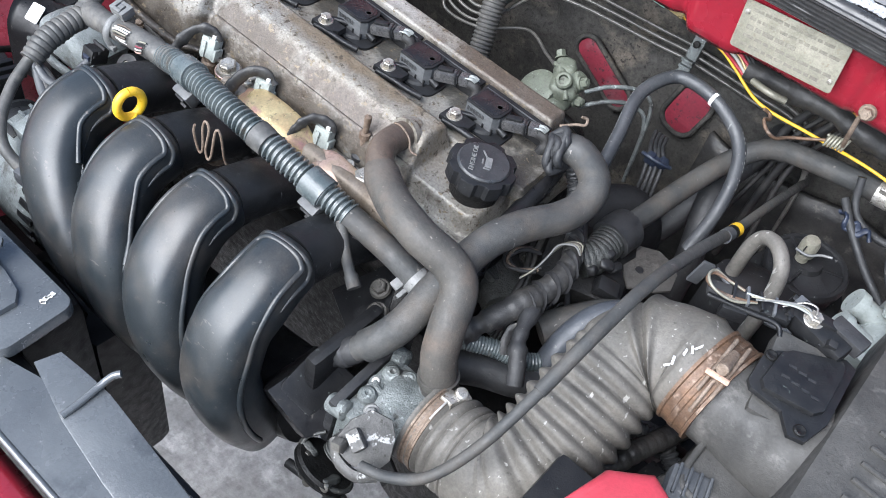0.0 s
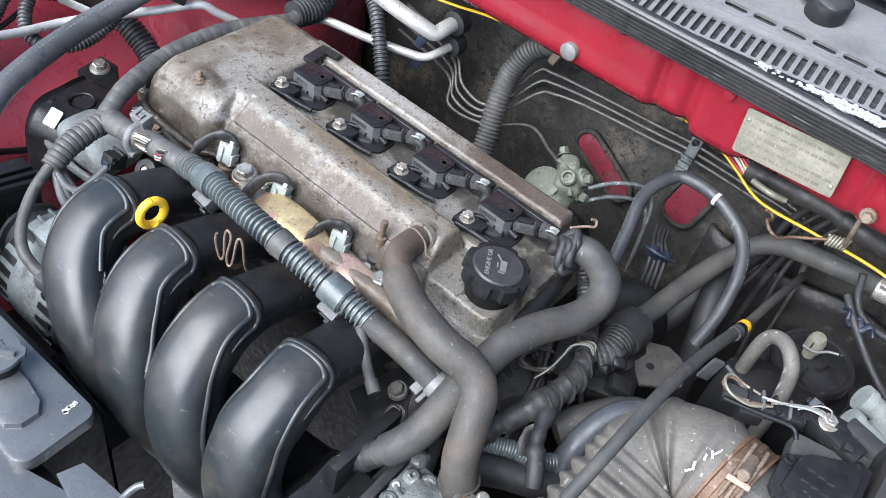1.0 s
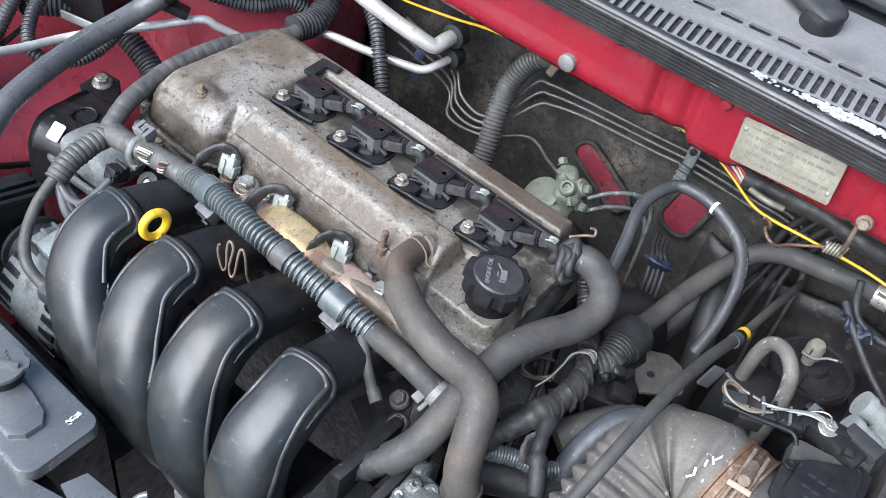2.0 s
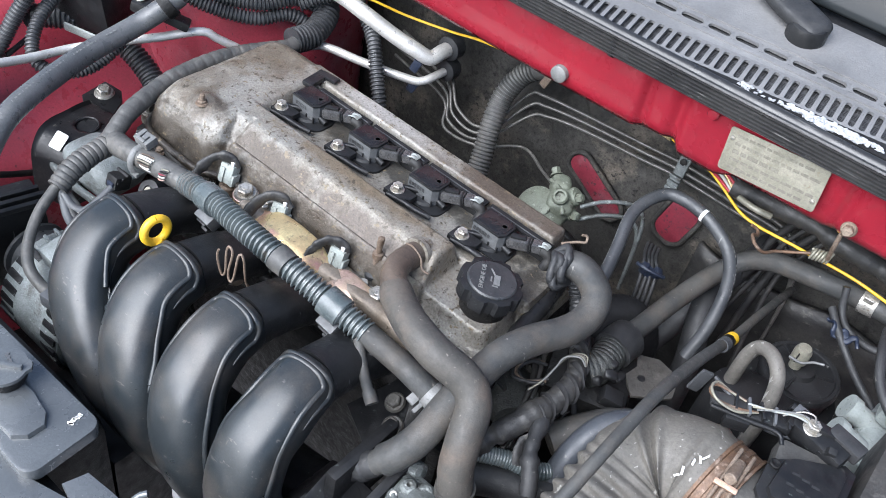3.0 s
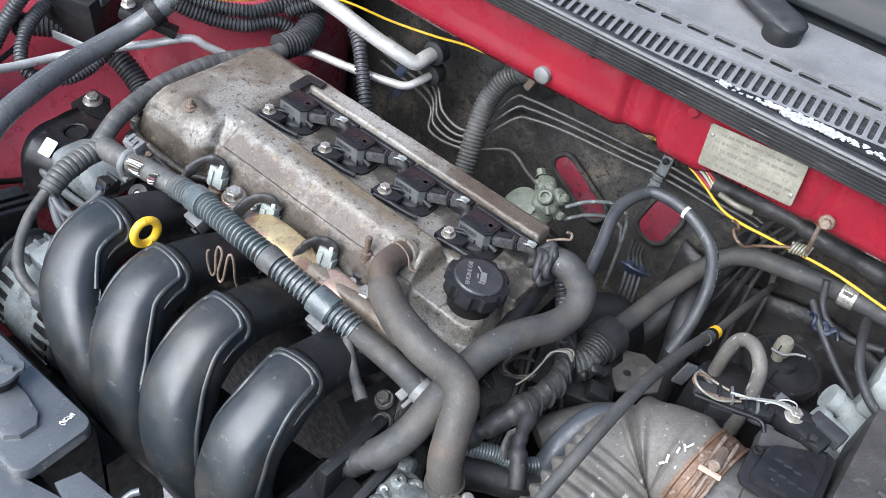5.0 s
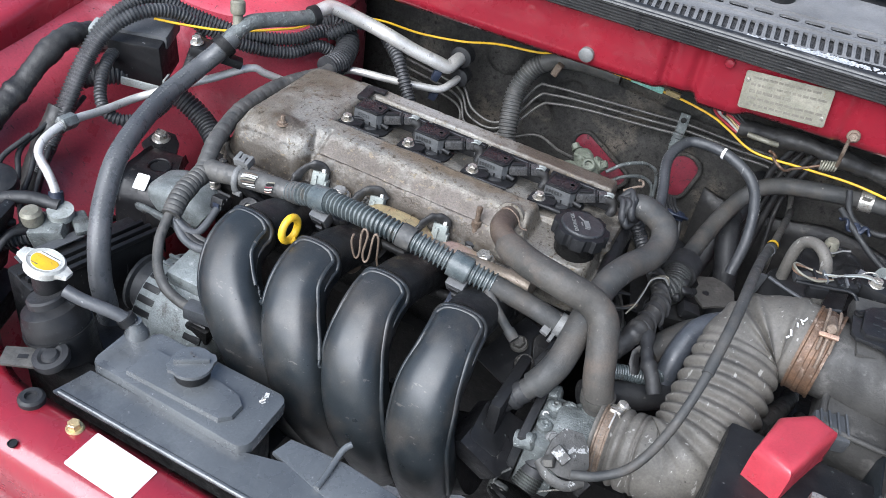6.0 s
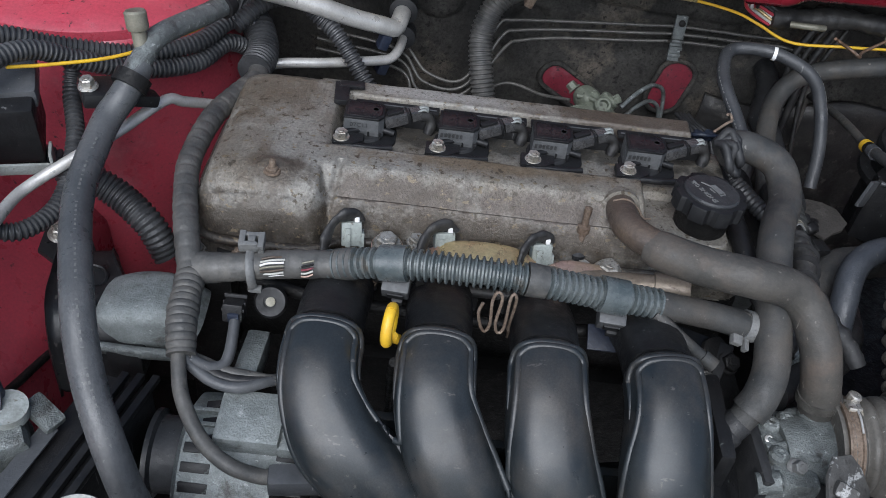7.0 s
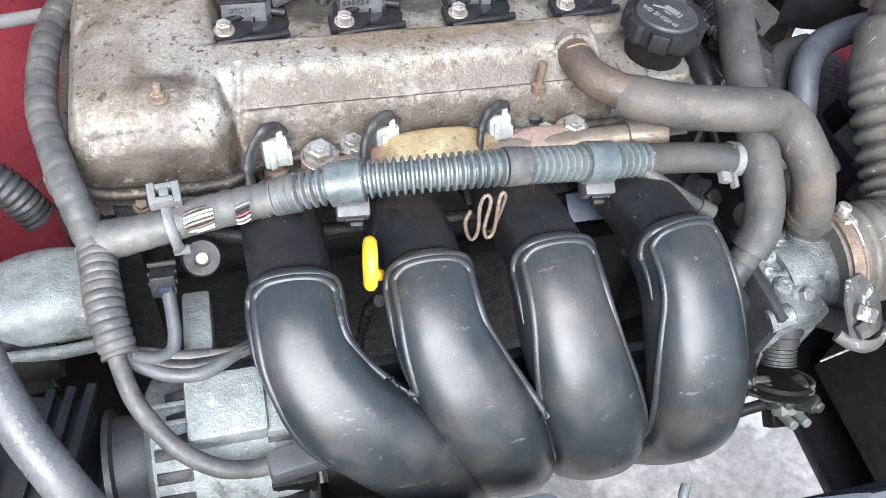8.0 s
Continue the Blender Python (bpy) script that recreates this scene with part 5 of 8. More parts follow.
for p, d in ((H[4], (1, -0.15, 0.25)), (H[7], (1, 0.08, -0.19))):
    c = np.array(p)
    clip = lathe("clip_band", [(0.0128, -0.011), (0.0147, -0.011), (0.0147, 0.011), (0.0128, 0.011)], CONDUIT, harness, c, d, 24)
    box("clip_foot", c + np.array((0.003, -0.006, -0.020)), (0.022, 0.014, 0.018), COIL_WALL, clip, 0.002, (28, 0, -4))
    box("foot_slot", c + np.array((0.003, -0.0138, -0.0225)), (0.013, 0.002, 0.008), BLACK_PLASTIC, clip, 0.0005, (28, 0, -4))
    box("clip_tooth", c + np.array((0.005, -0.010, -0.031)), (0.009, 0.006, 0.009), DARK_RUBBER, clip, 0.0015, (28, 0, -4))
for k in range(12):
    a = -1.9 + k * 0.33
    tube("frayed_wire", [(-0.171, -0.148 - 0.0122 * math.cos(a), -0.032 + 0.0122 * math.sin(a + 0.6)), (-0.163 + 0.002 * math.sin(k * 1.7), -0.148 - 0.0138 * math.cos(a + 0.2), -0.031 + 0.0138 * math.sin(a + 0.8)), (-0.153, -0.147 - 0.0122 * math.cos(a + 0.35), -0.031 + 0.0122 * math.sin(a + 0.95))],
         0.0010, (WHITE, LABEL, PLATE, BROWN_RUBBER)[(k * 3) % 4], harness, 6)
for k in range(5):
    a = 0.0 + k * 0.24
    tube("frayed_wire", [(-0.139, -0.147 - 0.0118 * math.cos(a), -0.029 + 0.0118 * math.sin(a)), (-0.1345, -0.147 - 0.0130 * math.cos(a + 0.1), -0.029 + 0.0130 * math.sin(a + 0.1)), (-0.130, -0.147 - 0.0116 * math.cos(a + 0.2), -0.028 + 0.0116 * math.sin(a + 0.2))], 0.0009, (PINK_PLATE, WHITE, RED_SHEET, SEAL, PLATE)[k], harness, 6)
tube("riser", [(-0.228, -0.156, -0.040), (-0.239, -0.123, -0.025), (-0.250, -0.084, -0.021), (-0.2575, -0.045, -0.019), (-0.257, 0.0, -0.017), (-0.252, 0.037, -0.017), (-0.241, 0.072, -0.018), (-0.231, 0.103, -0.020), (-0.233, 0.125, -0.02)], 0.0105, TAPE, harness, 18, rib=(0.0125, 0.0006, 6), wobble=0.035)
tube("riser_conduit", [(-0.236, 0.115, -0.018), (-0.235, 0.15, -0.018), (-0.248, 0.185, -0.005), (-0.275, 0.19, 0.008), (-0.30, 0.16, 0.005)], 0.017, DARK_CONDUIT, harness, 18, rib=(0.0055, 0.0028))
tube("drop", [(-0.228, -0.150, -0.043), (-0.226, -0.175, -0.044), (-0.223, -0.202, -0.049), (-0.218, -0.225, -0.060)], 0.0120, TAPE, harness, 18, rib=(0.0060, 0.0009, 4), wobble=0.08)
tube("alternator_lead", [(-0.221, -0.216, -0.056), (-0.219, -0.230, -0.063), (-0.211, -0.253, -0.075), (-0.192, -0.278, -0.087), (-0.170, -0.292, -0.095), (-0.150, -0.293, -0.104), (-0.136, -0.291, -0.108)], 0.0058, TAPE, harness, 14, 0.004, wobble=0.03)
for k in range(3):
    tube("branch_lead", [(-0.219, -0.222, -0.062), (-0.208 + 0.002 * k, -0.226 + 0.004 * k, -0.074), (-0.192 + 0.002 * k, -0.232 + 0.006 * k, -0.080), (-0.172, -0.234 + 0.006 * k, -0.080), (-0.150, -0.222, -0.082), (-0.130, -0.205, -0.095)], 0.0048, (GREY_PLASTIC, DARK_TAPE, TAPE)[k], harness, 10, 0.004, wobble=0.06)
box("terminal_boot", (-0.117, -0.291, -0.107), (0.046, 0.018, 0.017), GREY_PLASTIC, harness, 0.003, (0, 0, 8))

bracket = thing("flange_bracket", (-0.12, -0.11, -0.065), "grimy dark steel brackets and bolts along the cover flange", "bracket")
for x, y, z, w, t in ((-0.205, -0.108, -0.060, 0.03, 14), (-0.15, -0.112, -0.062, 0.026, -10), (-0.092, -0.120, -0.064, 0.022, 5), (-0.01, -0.124, -0.068, 0.03, -6), (0.035, -0.126, -0.068, 0.024, 8), (0.14, -0.124, -0.064, 0.03, 4)):
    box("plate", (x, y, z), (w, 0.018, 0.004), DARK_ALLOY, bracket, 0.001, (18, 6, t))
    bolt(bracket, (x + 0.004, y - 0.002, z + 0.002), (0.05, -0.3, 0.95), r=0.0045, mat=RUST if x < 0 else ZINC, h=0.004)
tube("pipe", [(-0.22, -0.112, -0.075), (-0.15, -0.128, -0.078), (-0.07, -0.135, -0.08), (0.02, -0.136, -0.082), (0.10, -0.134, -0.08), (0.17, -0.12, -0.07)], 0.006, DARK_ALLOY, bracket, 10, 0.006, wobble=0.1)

# ---- hoses round the throttle ----
pcv = thing("breather_hose", (0.28, -0.18, -0.08), "dusty brown-grey rubber breather hose from cover to throttle", "hose")
tube("elbow", [(0.1195, -0.046, -0.006), (0.1190, -0.066, -0.002), (0.121, -0.085, 0.001), (0.131, -0.102, 0.003), (0.150, -0.117, 0.004)], 0.0130, BROWN_RUBBER, pcv, 18, 0.004)
tube("hose", [(0.138, -0.108, 0.001, 0.9), (0.146, -0.114, 0.002), (0.160, -0.123, 0.004), (0.182, -0.134, 0.007), (0.216, -0.143, 0.009), (0.248, -0.138, -0.002), (0.265, -0.144, -0.014), (0.276, -0.166, -0.032), (0.282, -0.177, -0.052), (0.287, -0.180, -0.068), (0.293, -0.182, -0.090)], 0.0160, TAN_RUBBER, pcv, 20, 0.005, wobble=0.015)
lathe("spring_clamp", [(0.0166, -0.004), (0.0180, -0.004), (0.0180, 0.004), (0.0166, 0.004)], DARK_BOLT, pcv, (0.2895, -0.1808, -0.078), (0.1, -0.05, -0.9), 24)
lathe("collar", [(0.013, -0.003), (0.0162, -0.003), (0.0162, 0.003), (0.013, 0.003)], CAST, pcv, (0.1194, -0.054, -0.0045), (0.05, 0.95, -0.2), 24)
tube("clamp_wire", [(0.110, -0.062, 0.007), (0.120, -0.064, 0.0115), (0.131, -0.064, 0.004), (0.137, -0.068, -0.003), (0.144, -0.066, -0.005)], 0.0012, RUST, pcv, 6)

byp = thing("coolant_hose", (0.22, -0.2, -0.1), "thick dusty rubber coolant hose curving behind the oil cap", "hose")
tube("hose", [(0.222, 0.040, 0.0), (0.240, 0.046, 0.006), (0.259, 0.043, 0.004), (0.275, 0.031, 0.0), (0.280, 0.012, -0.008), (0.275, -0.015, -0.011), (0.260, -0.051, -0.009), (0.250, -0.085, -0.0105), (0.246, -0.117, -0.020), (0.244, -0.146, -0.034), (0.242, -0.177, -0.054), (0.235, -0.195, -0.068), (0.227, -0.203, -0.080)], 0.0148, RUBBER, byp, 20, 0.005, wobble=0.015)
tube("stub", [(0.231, -0.200, -0.074), (0.219, -0.209, -0.089), (0.207, -0.215, -0.102)], 0.0115, RUBBER, byp, 16)
lathe("end_joint", [(0.0105, -0.016), (0.0125, -0.013), (0.0125, -0.004), (0.0140, -0.002), (0.0140, 0.004), (0.0115, 0.006), (0.0115, 0.014), (0.001, 0.014)], DARK_RUBBER, byp, (0.213, -0.212, -0.096), (-0.62, -0.35, -0.70), 20)
tube("spring_clip", [(0.214, -0.220, -0.098), (0.207, -0.226, -0.104), (0.203, -0.231, -0.113), (0.207, -0.233, -0.118), (0.210, -0.230, -0.112)], 0.0012, ZINC, byp, 6, 0.002)

# ---- throttle body and intake duct ----
tb = thing("throttle_body", (0.27, -0.21, -0.15), "grey oxidised cast alloy throttle body", "throttle body")
box("casting", (0.262, -0.214, -0.124), (0.042, 0.076, 0.070), ALLOY, tb, 0.007, (0, 4, 3))
box("gasket", (0.236, -0.212, -0.120), (0.010, 0.086, 0.074), DARK_RUBBER, tb, 0.004, (0, 4, 3), label="black rubber gasket")
for y, z in ((-0.176, -0.090), (-0.248, -0.092)):
    lathe("flange_ear", [(0.009, -0.012), (0.009, 0.006), (0.006, 0.008), (0.001, 0.008)], ALLOY, tb, (0.246, y, z), (0.9, 0, 0.3), 16)
box("top_face", (0.268, -0.206, -0.098), (0.050, 0.048, 0.022), ALLOY, tb, 0.005, (-4, 4, 6))
lump("nipple_foot", (0.290, -0.186, -0.098), (0.036, 0.034, 0.026), ALLOY, tb, (0, 0, 20), 0.0010, 6, 5.0)
box("web", (0.250, -0.230, -0.097), (0.006, 0.036, 0.018), ALLOY, tb, 0.002, (0, 0, 8))
for x, y in ((0.254, -0.196), (0.268, -0.190), (0.254, -0.226), (0.282, -0.222)):
    lathe("casting_lump", [(0.009, -0.006), (0.0085, 0.003), (0.006, 0.0055), (0.003, 0.0060), (0.001, 0.0045)], ALLOY, tb, (x, y, -0.087), (0, 0, 1), 12)
lathe("bore", [(0.033, 0), (0.034, 0.004), (0.034, 0.02), (0.034, 0.05)], ALLOY, tb, (0.265, -0.208, -0.112), (1, 0.12, 0.15), 32)
tube("boss_bridge", [(0.2493, -0.2102, -0.089), (0.255, -0.216, -0.088), (0.264, -0.2145, -0.087), (0.2695, -0.2051, -0.086)], 0.0048, ALLOY, tb, 10, 0.002)
for x, y, z in ((0.2695, -0.2051, -0.086), (0.2493, -0.2102, -0.0895)):
    lathe("boss", [(0.0075, -0.015), (0.0075, 0.0), (0.006, 0.002), (0.001, 0.002)], ALLOY, tb, (x, y, z), (0, -0.3, 1), 16)
    lathe("screw", [(0.0036, 0), (0.0036, 0.0026), (0.0026, 0.0032), (0.001, 0.0028)], BRIGHT, tb, (x, y - 0.0006, z + 0.002), (0, -0.3, 1), 12)
lathe("hose_nipple", [(0.013, -0.02), (0.013, 0.02), (0.001, 0.02)], ALLOY, tb, (0.291, -0.185, -0.095), (0, 0, 1), 16)
lathe("spindle_housing", [(0.0155, 0), (0.0155, 0.014), (0.013, 0.016), (0.013, 0.024)], DARK_RUBBER, tb, (0.262, -0.236, -0.112), (-0.03, -0.6, -0.8), 24)
tube("return_spring", [(0.262, -0.243, -0.128), (0.258, -0.262, -0.145)], 0.014, DIRTY_ALLOY, tb, 18, rib=(0.003, 0.0014))
lathe("throttle_wheel", [(0.0, 0), (0.028, 0), (0.030, 0.003), (0.026, 0.005), (0.03, 0.007), (0.028, 0.01), (0.001, 0.01)], DARK_ALLOY, tb, (0.256, -0.268, -0.152), (-0.15, -0.6, -0.8), 28)
box("cable_bracket", (0.288, -0.247, -0.105), (0.06, 0.004, 0.02), DARK_ALLOY, tb, 0.001, (-30, 12, -20))
br = prism("bracket_plate", [(-0.024, -0.016), (-0.004, -0.022), (0.017, -0.020), (0.023, -0.004), (0.017, 0.014), (0.008, 0.024), (-0.010, 0.023), (-0.020, 0.008)], 0.003, FLAKED, tb, pose(0.289, -0.264, -0.066, 35, 15, 20), 0.0012)
tube("bracket_edge", [(0.2660, -0.2780, -0.0750), (0.2800, -0.2870, -0.0790), (0.2980, -0.2860, -0.0820), (0.3120, -0.2740, -0.0810)], 0.0034, FLAKED, br, 8, 0.003, wobble=0.2, flat=1.6)
box("cable_anchor", (0.2840, -0.2720, -0.0610), (0.018, 0.012, 0.010), FLAKED, br, 0.003, (35, 15, -20))
lathe("anchor_nut", [(0.0062, -0.004), (0.0062, 0.004), (0.0046, 0.005)], DARK_BOLT, br, (0.2770, -0.2835, -0.0630), (0.8, 0.15, 0.35), 6)
bolt(tb, (0.2674, -0.2337, -0.0895), (0.2, -0.5, 0.85), r=0.0058, mat=PALE_GREY)
plug_ = box("position_sensor", (0.280, -0.274, -0.196), (0.024, 0.020, 0.022), PALE, tb, 0.003, (30, 10, 0))
box("plug_frame", (0.282, -0.276, -0.206), (0.032, 0.026, 0.014), BLACK_PLASTIC, plug_, 0.002, (30, 10, 0))
for q in (-1, 1):
    lathe("pin_tube", [(0.0042, 0.0), (0.0042, 0.016), (0.003, 0.017)], PALE, plug_, (0.280 + 0.006 * q, -0.284, -0.196), (0, -0.8, 0.5), 12)
tube("sensor_lead", [(0.270, -0.270, -0.200), (0.258, -0.268, -0.208), (0.240, -0.268, -0.215), (0.21, -0.27, -0.22)], 0.005, DARK_RUBBER, tb, 10)
tube("bare_cable", [(0.276, -0.276, -0.120), (0.290, -0.278, -0.104), (0.303, -0.280, -0.090)], 0.0010, ZINC, tb, 6)
for k, (x, y, z) in enumerate(((0.236, -0.272, -0.150), (0.252, -0.284, -0.158), (0.268, -0.280, -0.150), (0.280, -0.288, -0.166), (0.246, -0.262, -0.176), (0.272, -0.270, -0.182))):
    lump("lever", (x, y, z), (0.022, 0.008, 0.017), DIRTY_ALLOY, tb, (25 * k, 15 * k, 40 * k), 0.0012, 5, 4.0)
    lathe("pivot", [(0.0046, -0.004), (0.0046, 0.004), (0.003, 0.005), (0.001, 0.005)], DARK_BOLT, tb, (x + 0.004, y - 0.006, z + 0.004), (0.1, -0.8, 0.5), 10)
tube("spring_leg", [(0.240, -0.256, -0.132), (0.230, -0.270, -0.140), (0.236, -0.284, -0.152), (0.256, -0.290, -0.150), (0.276, -0.286, -0.140)], 0.0018, DIRTY_ALLOY, tb, 8, 0.003)
tube("cam_rim", [(0.256 + 0.029 * math.cos(a), -0.272 + 0.018 * math.sin(a), -0.156 - 0.014 * math.sin(a)) for a in [0.35 * k for k in range(19)]], 0.0024, DIRTY_ALLOY, tb, 8, 0.003)

tb.location.z -= 0.015

duct = thing("air_intake_hose", (0.39, -0.14, -0.12), "dusty grey ribbed rubber air intake hose", "intake hose")
marks = [(0.02, 0.0022, 0.004), (0.045, 0.0020, 0.0036), (0.07, 0.0024, 0.0044), (0.105, 0.0020, 0.003), (0.15, 0.0016, 0.0026), (0.17, 0.0016, 0.0026), (0.245, 0.0016, 0.0026), (0.265, 0.0016, 0.0026)]
marks += [(0.325 + 0.0500 * k, 0.0040, 0.0064) for k in range(7)]
marks += [(0.668, 0.0030, 0.0030), (0.695, 0.0024, 0.0022), (0.765, 0.0034, -0.0042), (0.783, 0.0020, 0.0030), (0.802, 0.0036, -0.0046), (0.885, 0.0028, -0.003)]
grooved("hose", [(0.302, -0.203, -0.110, 0.87), (0.325, -0.203, -0.107, 0.88), (0.350, -0.204, -0.103, 0.91), (0.374, -0.204, -0.095, 0.94), (0.388, -0.190, -0.082, 1.0), (0.395, -0.166, -0.068, 1.04), (0.397, -0.135, -0.050, 1.04), (0.398, -0.108, -0.034, 1.0), (0.401, -0.086, -0.021, 0.95), (0.413, -0.073, -0.010, 0.94), (0.432, -0.068, -0.002, 0.94), (0.452, -0.071, 0.0, 0.94), (0.472, -0.075, 0.001, 0.93)], 0.0455, marks, GREY_RUBBER, duct, 44)
for k, (x, y, z, w, h, a) in enumerate(((0.4385, -0.084, 0.0406, 0.0090, 0.0016, 70), (0.4360, -0.089, 0.0398, 0.0016, 0.0060, 40), (0.4330, -0.094, 0.0386, 0.0070, 0.0018, 95), (0.4300, -0.104, 0.0345, 0.0018, 0.0070, 20), (0.4285, -0.109, 0.0320, 0.0050, 0.0018, 60))):
    box("paint_mark", (x, y, z), (w, h, 0.0006), LABEL, duct, 0.0, (22, 3, a), label="chalky white marks")
clamp = thing("hose_clamp", (0.46, -0.075, 0.0), "rusty orange spring band clamp on the intake hose", "hose clamp")
lathe("band", [(0.0425, -0.013), (0.0452, -0.013), (0.0452, -0.0105), (0.0438, -0.0095), (0.0438, -0.0035), (0.0446, -0.0025), (0.0446, 0.0015), (0.0438, 0.0025), (0.0438, 0.0095), (0.0452, 0.0105), (0.0452, 0.013), (0.0425, 0.013)], COPPER, clamp, (0.461, -0.073, 0.0005), (1, -0.15, 0.03), 44)
for a0, dx in ((-25, 0.006), (-25, -0.005), (-5, 0.0)):
    pts = []
    for k in range(8):
        a = radians(a0 + 9 * k)
        pts.append((0.461 + dx, -0.073 - 0.048 * math.sin(a + 0.2), 0.0005 + 0.048 * math.cos(a + 0.2)))
    tube("spring_wire", pts, 0.0017, RUST, clamp, 8)
box("tangent_bar", (0.461, -0.099, 0.044), (0.019, 0.005, 0.004), PALE_COPPER, clamp, 0.0015, (30, 0, 8), label="pale worn crossbar")
lathe("screw_barrel", [(0.005, -0.012), (0.005, 0.012), (0.004, 0.013), (0.001, 0.013)], RUST, clamp, (0.461, -0.085, 0.0475), (0.0, -0.9, 0.25), 14)
cl2 = thing("hose_clamp", (0.32, -0.2, -0.1), "rusty brown worm clamp with a pale screw on the throttle", "hose clamp")
lathe("band", [(0.0380, -0.006), (0.0402, -0.006), (0.0402, -0.0042), (0.0390, -0.0034), (0.0390, 0.0034), (0.0402, 0.0042), (0.0402, 0.006), (0.0380, 0.006)], RUST, cl2, (0.312, -0.203, -0.1085), (1, 0.0, 0.11), 36)
lathe("worm_screw", [(0.005, -0.013), (0.0042, -0.012), (0.0042, 0.004), (0.0055, 0.005), (0.0055, 0.010), (0.002, 0.010)], ZINC, cl2, (0.317, -0.187, -0.0755), (0.25, 0.85, -0.3), 6)
box("screw_housing", (0.3116, -0.1923, -0.0725), (0.012, 0.015, 0.007), ZINC, cl2, 0.002, (-20, 0, 0))
lathe("screw_slot_head", [(0.0058, 0), (0.0058, 0.005), (0.0045, 0.0062), (0.001, 0.0062)], ZINC, cl2, (0.3150, -0.183, -0.0740), (0.2, 0.1, 1), 10)
tube("band_wire", [(0.3125, -0.203 + 0.0404 * math.sin(a), -0.1085 + 0.0404 * math.cos(a)) for a in (-0.4, -0.1, 0.2, 0.5)], 0.0010, BRIGHT, cl2, 6)

airbox = thing("air_filter_box", (0.6, -0.08, -0.1), "black plastic air filter box with a ribbed lid", "air filter box")
lathe("neck", [(0.040, -0.02), (0.0405, 0.02), (0.043, 0.04), (0.046, 0.075), (0.05, 0.09)], DUSTY, airbox, (0.47, -0.075, 0.001), (1, -0.05, 0.0), 40)
box("sensor_pad", (0.508, -0.058, 0.036), (0.056, 0.075, 0.022), DUSTY, airbox, 0.006, (10, 0, 12))
box("neck_base", (0.515, -0.115, -0.035), (0.066, 0.085, 0.05), DUSTY, airbox, 0.005)
box("corner_bracket", (0.494, -0.152, -0.018), (0.032, 0.030, 0.02), GREY_PLASTIC, airbox, 0.004, (8, 0, 15))
tube("neck_lip", [(0.484, -0.084, -0.010), (0.484, -0.140, -0.010), (0.492, -0.156, -0.010), (0.520, -0.1575, -0.010), (0.549, -0.1575, -0.010)], 0.0032, DUSTY, airbox, 8, 0.004)
for k in range(4):
    box("bracket_rib", (0.483 + 0.0075 * k, -0.154 + 0.002 * k, -0.0065), (0.0022, 0.024, 0.004), GREY_PLASTIC, airbox, 0.0006, (8, 0, 15))
box("lower_case", (0.66, -0.08, -0.09), (0.24, 0.26, 0.16), RUNNER, airbox, 0.012)
lid = box("lid", (0.665, -0.075, 0.022), (0.25, 0.29, 0.065), DUSTY, airbox, 0.012)
rib = box("lid_rib", (0, 0, 0), (0.05, 0.004, 0.004), DUSTY, lid, 0.0018)
for k in range(16):
    ob = rib if k == 0 else new("lid_rib", rib.data)
    ob.parent = lid
    ob.matrix_basis = pose(0.592, -0.190 + 0.0165 * k, 0.0555)
ms = thing("air_flow_sensor", (0.505, -0.045, 0.045), "black air flow sensor with a torn wire plug", "air flow sensor")
prism("plate", [(0.476, -0.062), (0.482, -0.049), (0.524, -0.015), (0.534, -0.018), (0.538, -0.078), (0.532, -0.104), (0.520, -0.108), (0.508, -0.094), (0.483, -0.094), (0.478, -0.088)], 0.004, BLACK_PLASTIC, ms, pose(0, 0, 0.0475), 0.0015)
prism("raised_lid", [(0.485, -0.084), (0.490, -0.090), (0.526, -0.082), (0.531, -0.074), (0.528, -0.028), (0.520, -0.024), (0.490, -0.044), (0.485, -0.052)], 0.0045, BLACK_PLASTIC, ms, pose(0, 0, 0.0515), 0.002)
for k in range(7):
    box("moulded_bar", (0.497 + 0.008 * (k % 4), -0.070 + 0.012 * (k // 4), 0.0561), (0.006, 0.0022, 0.0004), DARK_RUBBER, ms, 0.0, (0, 0, 15))
for x, y in ((0.481, -0.058), (0.525, -0.099)):
    lathe("screw", [(0.0048, 0.0), (0.0048, 0.0015), (0.0036, 0.0022), (0.0012, 0.0012), (0.0005, 0.0012)], DARK_ALLOY, ms, (x, y, 0.0515), (0, 0, 1), 16)
box("socket", (0.497, -0.012, 0.053), (0.05, 0.022, 0.018), BLACK_PLASTIC, ms, 0.003, (5, 0, -12))
box("socket_rim", (0.515, -0.004, 0.06), (0.03, 0.014, 0.012), DARK_RUBBER, ms, 0.002, (5, 0, -12))
bolt(ms, (0.489, -0.012, 0.060), r=0.0062, mat=ZINC, h=0.005)
plugw = thing("torn_connector", (0.44, -0.03, 0.05), "torn black wire connector with bare pinkish wires", "connector")
box("shell", (0.454, -0.026, 0.052), (0.046, 0.014, 0.011), BLACK_PLASTIC, plugw, 0.003, (6, -2, 22))
box("strain_relief", (0.428, -0.034, 0.053), (0.03, 0.012, 0.009), DARK_RUBBER, plugw, 0.003, (6, -2, 22))
box("lower_lug", (0.44, -0.040, 0.046), (0.02, 0.008, 0.014), BLACK_PLASTIC, plugw, 0.002, (6, -2, 22))
